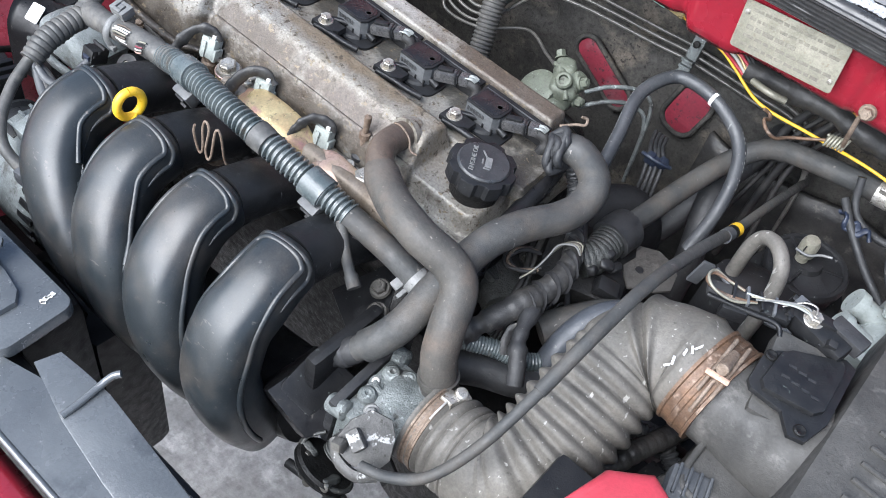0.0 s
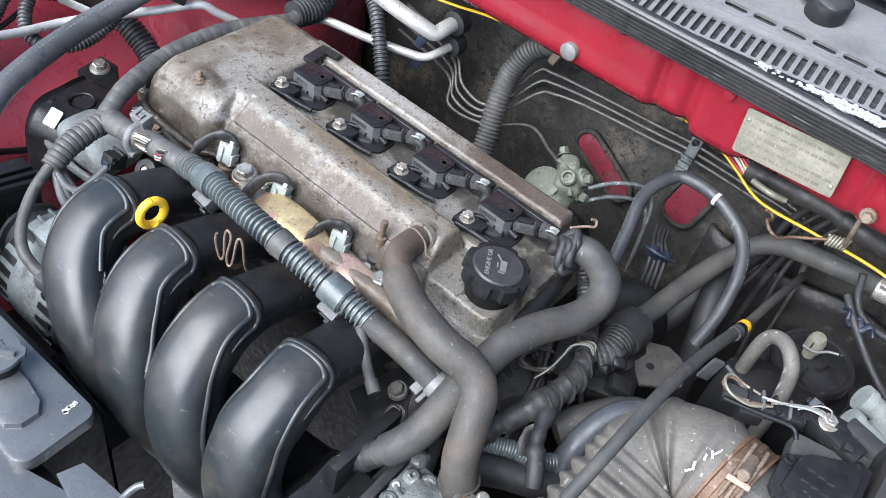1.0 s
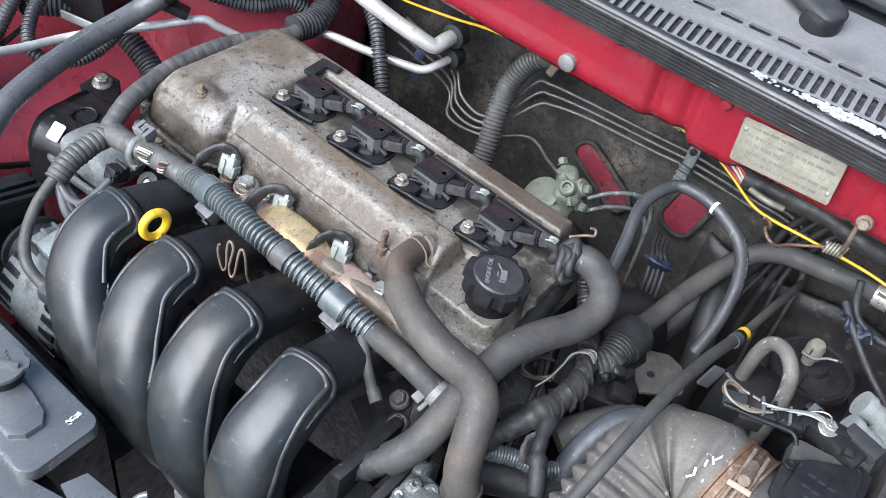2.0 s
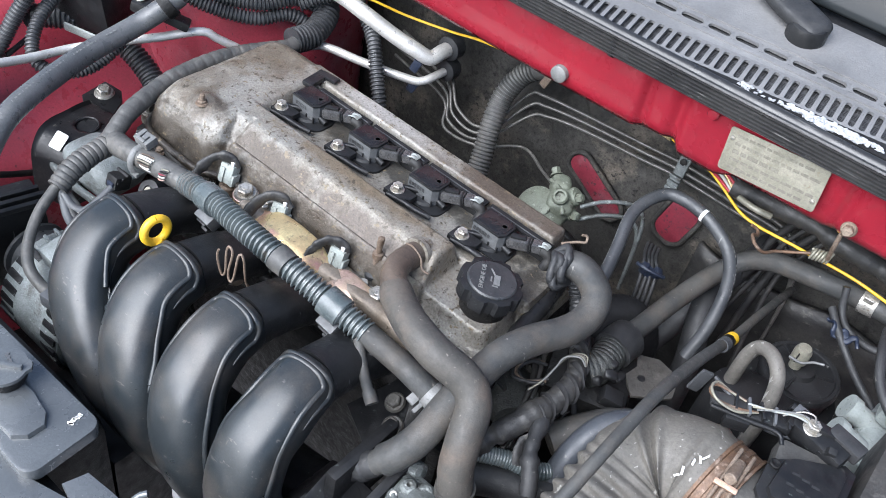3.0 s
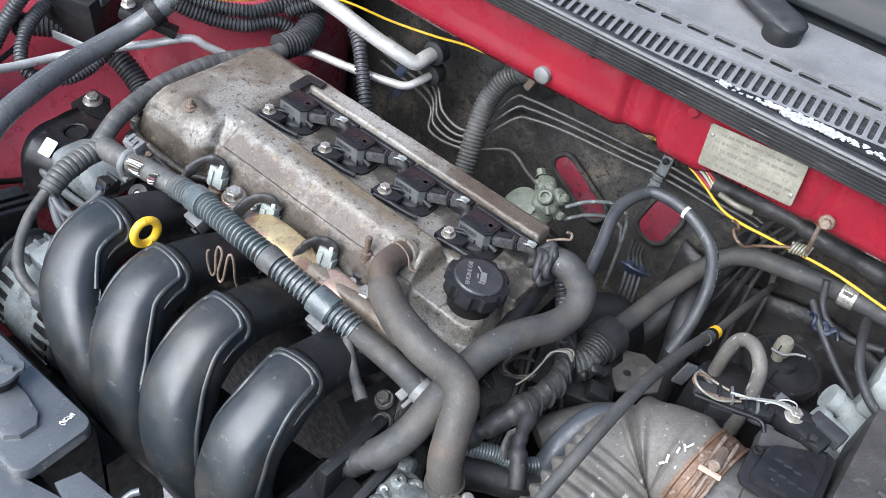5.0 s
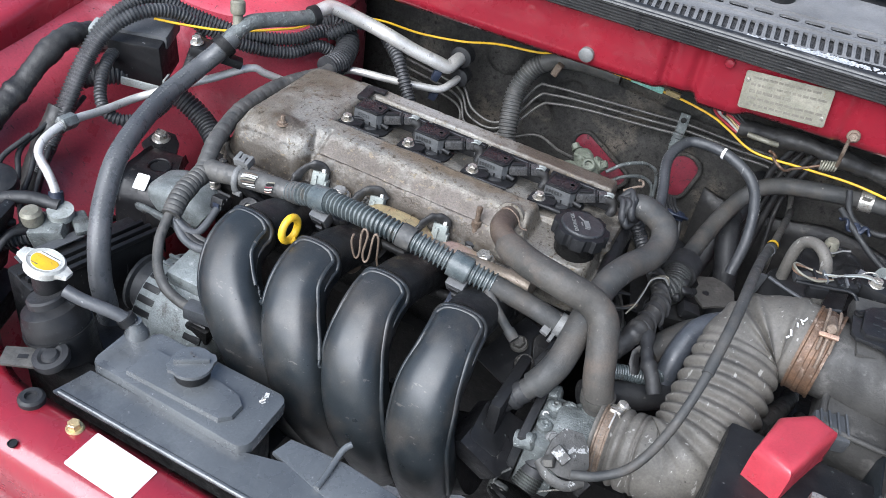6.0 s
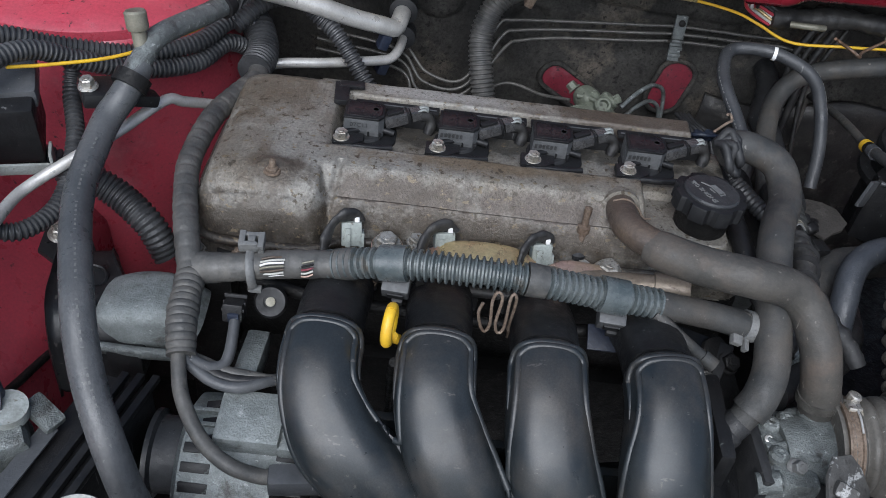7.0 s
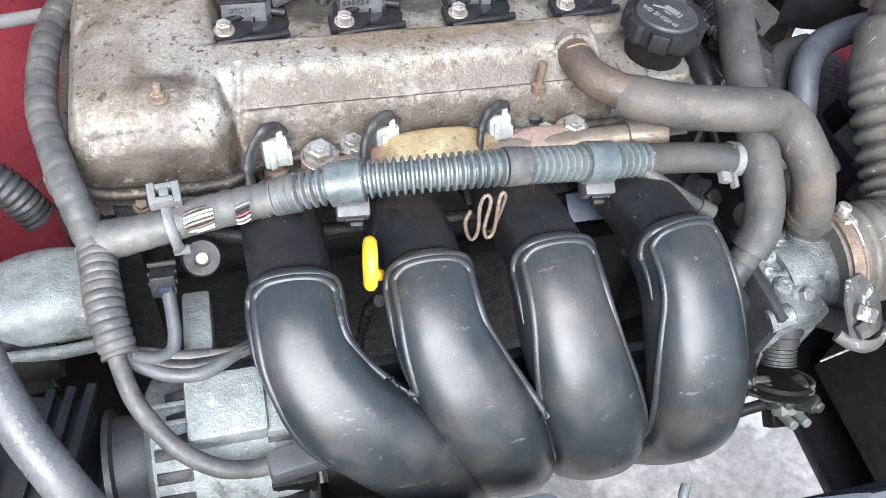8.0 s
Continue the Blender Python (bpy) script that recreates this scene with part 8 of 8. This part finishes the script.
res = thing("radiator_tank", (-0.06, -0.385, -0.1), "black plastic radiator tank with a round twist cap", "radiator")
tank = []
for cx, cy, a0, r in ((0.020, -0.360, 0, 0.012), (-0.118, -0.362, 90, 0.012), (-0.142, -0.372, 90, 0.010), (-0.142, -0.408, 180, 0.010), (0.020, -0.408, 270, 0.014)):
    tank += [(cx + r * math.cos(radians(a0 + 15 * k)), cy + r * math.sin(radians(a0 + 15 * k))) for k in range(7)]
prism("tank", tank, 0.014, GUIDE, res, pose(0, 0, -0.102), 0.004)
lathe("hose_nipple", [(0.012, 0.0), (0.012, 0.006), (0.009, 0.012), (0.008, 0.018), (0.001, 0.018)], GUIDE, res, (-0.140, -0.366, -0.090), (-0.2, 0, 1), 20)
box("tank_body", (-0.06, -0.388, -0.115), (0.15, 0.045, 0.04), BLACK_PLASTIC, res, 0.008)
prism("raised_step", [(-0.112, -0.412), (-0.005, -0.410), (0.004, -0.400), (0.004, -0.384), (-0.006, -0.376), (-0.03, -0.372), (-0.112, -0.374)], 0.008, GUIDE, res, pose(0, 0, -0.090), 0.004)
rcap = lathe("twist_cap", [(0.0165, 0.0), (0.0175, 0.002), (0.0175, 0.012), (0.016, 0.0135), (0.001, 0.0135)], BLACK_PLASTIC, res, (-0.058, -0.381, -0.082), (0, 0, 1), 36)
prism("cap_disc", [((0.0205 + 0.003 * (k in (4, 5, 6, 22, 23, 24))) * math.cos(2 * math.pi * k / 36), (0.0205 + 0.003 * (k in (4, 5, 6, 22, 23, 24))) * math.sin(2 * math.pi * k / 36)) for k in range(36)], 0.004, GUIDE, rcap, pose(-0.058, -0.381, -0.0685), 0.0012)
box("cap_rib", (-0.058, -0.381, -0.063), (0.034, 0.0045, 0.006), GUIDE, rcap, 0.0015, (0, 0, 35))
for k in range(5):
    box("moulded_bar", (-0.066 + 0.004 * k, -0.372 - 0.001 * k, -0.0642), (0.0025, 0.004, 0.0008), GREY_PLASTIC, rcap, 0.0, (0, 0, 35 + 12 * k))
for k in range(9):
    box("white_fleck", (0.012 + 0.0035 * rng.random(), -0.368 + 0.0125 * rng.random(), -0.0872), (0.004, 0.002, 0.0008), LABEL, res, 0.0, (0, 0, 90 * rng.random()), label="flecks of white paint")
rad = thing("radiator", (0.05, -0.40, -0.4), "dark radiator core behind the slam panel", "radiator")
box("core", (0.08, -0.415, -0.32), (0.62, 0.03, 0.40), DARK_ALLOY, rad, 0.003)
box("fan_shroud", (-0.125, -0.36, -0.235), (0.25, 0.07, 0.19), BLACK_PLASTIC, rad, 0.02)
box("fan_frame", (-0.070, -0.295, -0.36), (0.14, 0.07, 0.28), BLACK_PLASTIC, rad, 0.015)
lathe("fan_motor", [(0.05, -0.03), (0.05, 0.02), (0.04, 0.03), (0.001, 0.03)], DARK_ALLOY, rad, (-0.08, -0.33, -0.24), (0.1, 1, 0.5), 28)
box("shroud_foot", (0.24, -0.385, -0.20), (0.2, 0.03, 0.14), BLACK_PLASTIC, rad, 0.012)

# alternator
alt = thing("alternator", (-0.17, -0.26, -0.16), "grey cast alloy alternator with vented case", "alternator")
lathe("case", [(0.052, -0.055), (0.06, -0.05), (0.062, -0.02), (0.062, 0.03), (0.058, 0.045), (0.045, 0.052), (0.001, 0.052)], CASE_ALLOY, alt, (-0.160, -0.250, -0.168), (1, 0, 0), 40)
box("top_housing", (-0.161, -0.250, -0.104), (0.050, 0.044, 0.030), CASE_ALLOY, alt, 0.004, (8, 0, 0))
box("side_step", (-0.128, -0.252, -0.108), (0.020, 0.040, 0.026), CASE_ALLOY, alt, 0.003, (8, 0, 0))
for q in range(3):
    box("top_slot", (-0.1925, -0.235 - 0.014 * q, -0.1035 - 0.003 * q), (0.014, 0.0065, 0.003), BLACK_PLASTIC, alt, 0.001, (12, -18, 0))
for q in range(7):
    box("case_fin", (-0.196, -0.240 - 0.0115 * q, -0.1065 - 0.0018 * q * q), (0.026, 0.0035, 0.010), CASE_ALLOY, alt, 0.001, (10 + 7 * q, 0, 0))
box("top_lug", (-0.174, -0.190, -0.100), (0.019, 0.056, 0.022), CASE_ALLOY, alt, 0.003, (-12, 0, 0))
slot = box("vent_slot", (0, 0, 0), (0.022, 0.0075, 0.003), BLACK_PLASTIC, alt, 0.0005)
for piece, rad_, off in ((slot, 0.0607, 0.12),):
    for row, xx in ((0, -0.197), (1, -0.127)):
        for k in range(11):
            ob = piece if (row, k) == (0, 0) else new(piece.name.split(".")[0], piece.data)
            ob.parent = alt
            ob.matrix_parent_inverse = Matrix.Translation(-alt.location)
            a = -1.3 + 0.24 * k + off
            ob.matrix_basis = Matrix.Translation((xx, -0.250 - rad_ * math.cos(a), -0.168 + rad_ * math.sin(a) * 1.0)) @ Matrix.Rotation(math.pi / 2 - a, 4, "X")
lathe("pulley", [(0.033, -0.022), (0.037, -0.020), (0.037, -0.016), (0.031, -0.014), (0.031, 0.008), (0.036, 0.010), (0.036, 0.014), (0.001, 0.014)], HOSE_GREY, alt, (-0.228, -0.250, -0.155), (-1, 0, 0), 36)
box("yellow_tag", (-0.152, -0.307, -0.165), (0.02, 0.003, 0.008), YELLOW, alt, 0.0005, (20, 0, 0))
box("stud_block", (-0.125, -0.285, -0.135), (0.03, 0.03, 0.02), DARK_ALLOY, alt, 0.004)
lathe("stud", [(0.003, 0), (0.003, 0.018), (0.001, 0.018)], ZINC, alt, (-0.118, -0.29, -0.118), (1, -0.2, 0.1), 10)

em = thing("engine_mount", (-0.3, -0.14, -0.15), "black engine mount with a white label and alloy arm", "engine mount")
lathe("housing", [(0.030, -0.07), (0.030, -0.016), (0.026, -0.012), (0.001, -0.012)], BLACK_STEEL, em, (-0.331, -0.120, -0.098), (0.1, -0.15, 1), 32)
spine = spline([(-0.349, -0.080, -0.106), (-0.342, -0.098, -0.1010), (-0.333, -0.120, -0.0990), (-0.326, -0.143, -0.0965), (-0.321, -0.158, -0.0985), (-0.3165, -0.170, -0.109), (-0.3145, -0.177, -0.126), (-0.313, -0.181, -0.175)], 0.0030)[0]
grid, faces_ = [], []
across = Vector((0.97, 0.24, -0.04)).normalized()
for row, c in enumerate(spine):
    back = 1 - 0.22 * smooth(0.35, 0.0, row / len(spine))
    for k in range(23):
        u = -1 + k / 11
        lip = 0.0055 * smooth(0.80, 0.93, abs(u)) - 0.014 * smooth(0.93, 1.0, abs(u))
        grid.append(Vector(c[:3]) + across * (0.0335 * back * u) + Vector((0, -0.15, 0.99)) * lip)
for row in range(len(spine) - 1):
    for k in range(22):
        mid = grid[23 * row + k] + (grid[23 * row + k + 24] - grid[23 * row + k]) / 2
        if math.hypot(mid.x + 0.3310, mid.y + 0.1190) < 0.0135:
            continue
        faces_.append((23 * row + k, 23 * row + k + 1, 23 * row + k + 24, 23 * row + k + 23))
sheet = link("pressed_plate", grid, faces_, BLACK_STEEL, em, True, "", 50)
sheet.modifiers.new("thickness", "SOLIDIFY").thickness = 0.003
lathe("hole_lip", [(0.0128, -0.004), (0.0128, 0.0004), (0.0140, 0.0014), (0.0155, 0.0006), (0.0155, -0.002)], BLACK_STEEL, em, (-0.3310, -0.1190, -0.0990), (0, -0.08, 1), 28)
lathe("rusty_core", [(0.007, -0.006), (0.007, 0.0), (0.005, 0.001), (0.001, 0.001)], RUST, em, (-0.328, -0.122, -0.109), (0.1, -0.15, 1), 16)
prism("white_label", round_rect(0.017, 0.021, 0.002, 3), 0.0008, LABEL, em, pose(-0.3225, -0.1605, -0.0972, 36, 0, 12), 0.0002)
loft("alloy_arm", [(-0.300, -0.140, -0.112, 0.029, 0.022), (-0.285, -0.140, -0.110, 0.031, 0.025), (-0.265, -0.138, -0.110, 0.031, 0.026), (-0.250, -0.137, -0.114, 0.030, 0.024), (-0.236, -0.136, -0.122, 0.028, 0.022)], CASE_ALLOY, em, 28, 3.6, 0.006, side=(0, 1, 0))
loft("arm_rib", [(-0.308, -0.176, -0.122, 0.004, 0.006), (-0.27, -0.178, -0.121, 0.004, 0.006), (-0.235, -0.172, -0.126, 0.004, 0.006)], ALLOY, em, 12, 2.4, 0.006, side=(0, 1, 0))
box("stay", (-0.285, -0.172, -0.135), (0.03, 0.02, 0.03), BLACK_PLASTIC, em, 0.003)
bolt(em, (-0.378, -0.063, -0.104), (0.1, -0.1, 1), r=0.0085)
bolt(em, (-0.245, -0.118, -0.092), (0, 0, 1), r=0.006)
prism("lug", [(-0.02, 0.016), (-0.016, -0.02), (0.03, -0.045), (0.045, -0.03), (0.02, 0.012), (0.005, 0.022)], 0.006, BLACK_STEEL, em, pose(-0.376, -0.065, -0.111, 5, 8, 0), 0.002)
st = thing("sensor_stub", (-0.19, -0.14, -0.08), "dark camshaft sensor with a grey lead", "sensor")
lathe("round_end", [(0.013, -0.02), (0.014, 0.0), (0.012, 0.006), (0.006, 0.006), (0.006, 0.004), (0.001, 0.004)], DARK_RUBBER, st, (-0.166, -0.150, -0.071), (0.1, -0.7, 0.7), 24)
lathe("pin", [(0.004, 0.004), (0.004, 0.007), (0.001, 0.0075)], PLATE, st, (-0.166, -0.150, -0.071), (0.1, -0.7, 0.7), 12)
box("plug", (-0.190, -0.172, -0.060), (0.016, 0.020, 0.016), BLACK_PLASTIC, st, 0.002, (-20, 0, 0))
for q in range(3):
    box("plug_rib", (-0.190, -0.166 - 0.006 * q, -0.0515 - 0.002 * q), (0.018, 0.0022, 0.003), DARK_RUBBER, st, 0.0005, (-20, 0, 0))
box("violet_seal", (-0.1888, -0.1825, -0.0600), (0.009, 0.003, 0.009), BLUE, st, 0.001)
tube("lead", [(-0.188, -0.180, -0.062), (-0.187, -0.194, -0.068), (-0.187, -0.208, -0.074), (-0.190, -0.217, -0.077), (-0.200, -0.222, -0.074), (-0.213, -0.222, -0.066)], 0.0046, GREY_PLASTIC, st, 10)
cc = thing("cable_clip", (-0.181, -0.141, -0.016), "pale grey plastic clip with a strap round the harness", "clip")
for dx, dy, sx, sy in ((-0.0075, 0, 0.005, 0.015), (0.0075, 0, 0.005, 0.015), (0, 0.0055, 0.011, 0.004), (0, -0.0055, 0.011, 0.004)):
    box("frame_bar", (-0.181 + dx, -0.141 + dy, -0.0145), (sx, sy, 0.010), PALE_GREY, cc, 0.001, (12, 0, 4))
box("tongue", (-0.181, -0.141, -0.0135), (0.006, 0.006, 0.008), PALE_GREY, cc, 0.001, (12, 0, 4))
tube("strap", [(-0.181, -0.147, -0.0195), (-0.180, -0.157, -0.0215), (-0.178, -0.1640, -0.030), (-0.177, -0.1640, -0.040), (-0.176, -0.161, -0.046)], 0.0036, PALE_GREY, cc, 10, 0.003, flat=0.4)
box("strap_end", (-0.1758, -0.161, -0.0465), (0.011, 0.005, 0.005), PALE_GREY, cc, 0.001)

# conduits over the inner wing
bd = thing("conduit_bundle", (-0.42, 0.0, 0.0), "thick black corrugated conduits looping over the wing", "conduit")
tube("upper", [(-0.468, -0.20, -0.12), (-0.470, -0.147, -0.07), (-0.471, -0.10, -0.014), (-0.469, -0.055, 0.026), (-0.453, -0.013, 0.050), (-0.432, 0.014, 0.050), (-0.396, 0.038, 0.032), (-0.337, 0.072, 0.012), (-0.29, 0.112, 0.008), (-0.268, 0.150, 0.014), (-0.25, 0.18, 0.0)], 0.0092, DARK_CONDUIT, bd, 16, rib=(0.0048, 0.0018))
tube("lower", [(-0.445, -0.21, -0.11), (-0.447, -0.157, -0.055), (-0.446, -0.117, -0.004), (-0.438, -0.08, 0.036), (-0.418, -0.039, 0.055), (-0.397, -0.003, 0.050), (-0.372, 0.023, 0.029), (-0.331, 0.058, 0.004), (-0.29, 0.10, -0.008), (-0.268, 0.138, -0.004), (-0.25, 0.16, -0.02)], 0.0092, DARK_CONDUIT, bd, 16, rib=(0.0048, 0.0018))
tube("loop", [(-0.421, -0.014, 0.016), (-0.443, -0.061, 0.004), (-0.428, -0.105, -0.012), (-0.405, -0.131, -0.036), (-0.378, -0.124, -0.048), (-0.360, -0.085, -0.046), (-0.363, -0.030, -0.022), (-0.378, 0.012, -0.002), (-0.38, 0.03, 0.02)], 0.0082, DARK_CONDUIT, bd, 14, rib=(0.0045, 0.0017))
tube("taped_stem", [(-0.455, -0.24, -0.17), (-0.458, -0.20, -0.11), (-0.458, -0.15, -0.05)], 0.0150, DARK_TAPE, bd, 14, 0.004, wobble=0.12)
dk = tube("wing_hose", [(-0.48, -0.09, -0.04), (-0.465, -0.078, -0.034), (-0.431, -0.041, -0.038), (-0.395, -0.019, -0.058), (-0.349, -0.013, -0.086), (-0.31, -0.03, -0.108), (-0.29, -0.04, -0.14)], 0.015, DARK_CONDUIT, None, 14, rib=(0.0055, 0.0018))
tagged(dk, "dark ribbed hose lying on the red wing", "hose")
rb = thing("relay_box", (-0.42, -0.04, -0.02), "black relay box on a pale metal bracket", "relay box")
box("case", (-0.428, -0.030, -0.005), (0.07, 0.06, 0.06), BLACK_PLASTIC, rb, 0.004, (8, 0, 20))
box("cover", (-0.43, -0.02, 0.022), (0.074, 0.05, 0.02), GREY_PLASTIC, rb, 0.005, (8, 0, 20))
box("bracket", (-0.405, -0.062, -0.035), (0.055, 0.003, 0.012), PALE, rb, 0.001, (10, 8, 25))
box("bracket_end", (-0.379, -0.045, -0.03), (0.003, 0.02, 0.02), PALE, rb, 0.001, (0, 0, 20))
box("pale_connector", (-0.485, -0.045, 0.005), (0.03, 0.025, 0.03), PALE, rb, 0.006, (20, 20, 20))
ps = thing("pressure_sensor", (-0.345, -0.02, 0.03), "small sensor with a zinc bolt beside the pipe", "sensor")
bolt(ps, (-0.344, -0.024, 0.034), (0, -0.1, 1), r=0.006)
box("body", (-0.335, -0.015, 0.024), (0.04, 0.035, 0.014), BLACK_PLASTIC, ps, 0.004, (0, 10, 30))
box("plug", (-0.31, 0.0, 0.012), (0.03, 0.016, 0.012), BLACK_PLASTIC, ps, 0.003, (0, 20, 40))
hb2 = thing("bundle_hose", (-0.15, 0.17, -0.03), "black corrugated conduit dropping behind the engine", "conduit")
tube("conduit", [(-0.262, 0.15, 0.010), (-0.235, 0.180, 0.026), (-0.205, 0.195, 0.024), (-0.178, 0.190, 0.006), (-0.160, 0.181, -0.006), (-0.135, 0.165, -0.035), (-0.114, 0.152, -0.064), (-0.1, 0.145, -0.12)], 0.0095, DARK_CONDUIT, hb2, 14, rib=(0.005, 0.002))
for k in range(2):
    gl = thing("wing_rod", (-0.42, -0.2 - 0.05 * k, -0.12), "thin dark lines along the inner wing", "pipe", "wing lines")
    tube("line", [(-0.52, -0.30 + 0.03 * k, -0.06 - 0.03 * k), (-0.45, -0.27 + 0.02 * k, -0.10 - 0.02 * k), (-0.40, -0.23, -0.16), (-0.38, -0.12, -0.20)], 0.004, DARK_ALLOY, gl, 8)
horn = thing("horn_bracket", (-0.19, -0.43, -0.1), "dark flat bracket with a round rubber mount", "bracket")
lathe("rubber_mount", [(0.017, -0.006), (0.0185, -0.002), (0.0175, 0.003), (0.012, 0.004), (0.009, 0.002), (0.007, 0.005), (0.001, 0.006)], DARK_RUBBER, horn, (-0.190, -0.430, -0.096), (-0.1, -0.2, 1), 28)
prism("arm", [(-0.012, -0.010), (0.03, -0.012), (0.042, 0.0), (0.03, 0.012), (-0.012, 0.012)], 0.003, DARK_BOLT, horn, pose(-0.222, -0.446, -0.103, 6, -4, 26), 0.001)
box("slot", (-0.214, -0.442, -0.0995), (0.010, 0.005, 0.001), BLACK_PLASTIC, horn, 0.0, (6, -4, 26))

wl2 = thing("wing_loom", (-0.45, -0.2, -0.08), "dark taped loom and leads lying along the inner wing", "wiring loom")
tube("loom", [(-0.46, -0.33, -0.17), (-0.485, -0.285, -0.10), (-0.5, -0.24, -0.065), (-0.503, -0.204, -0.046), (-0.503, -0.167, -0.029), (-0.503, -0.127, -0.005), (-0.503, -0.09, 0.008), (-0.505, -0.05, 0.0), (-0.52, -0.01, -0.03)], 0.0155, DARK_TAPE, wl2, 14, 0.004, wobble=0.22)
for k in range(4):
    tube("side_wire", [(-0.47 + 0.006 * k, -0.10 - 0.035 * k, -0.06), (-0.455, -0.16 - 0.03 * k, -0.075), (-0.43, -0.21 - 0.02 * k, -0.09), (-0.41, -0.25 - 0.02 * k, -0.12), (-0.40, -0.27, -0.2)], 0.0035, DARK_RUBBER, wl2, 8)
box("tan_tab", (-0.502, -0.07, 0.004), (0.02, 0.03, 0.012), PLATE, wl2, 0.004, (20, 10, 20))
hs = thing("headlamp_bracket", (-0.37, -0.36, -0.1), "dark bracket and leads beside the slam panel", "bracket")
box("upright", (-0.375, -0.335, -0.11), (0.012, 0.05, 0.10), BLACK_PLASTIC, hs, 0.003, (0, 15, 20))
lathe("rubber_dome", [(0.028, 0.0), (0.027, 0.012), (0.018, 0.018), (0.001, 0.02)], DARK_RUBBER, hs, (-0.42, -0.29, -0.075), (0.1, -0.1, 1), 28)
for k in range(4):
    tube("lead", [(-0.345 - 0.012 * k, -0.31, -0.09), (-0.35 - 0.012 * k, -0.335, -0.085 - 0.01 * (k % 2)), (-0.352 - 0.01 * k, -0.36, -0.11), (-0.35, -0.38, -0.16)], 0.0045, DARK_RUBBER, hs, 8)
box("lamp_edge", (-0.40, -0.36, -0.19), (0.08, 0.09, 0.05), BLACK_PLASTIC, hs, 0.012, (0, 10, 20))
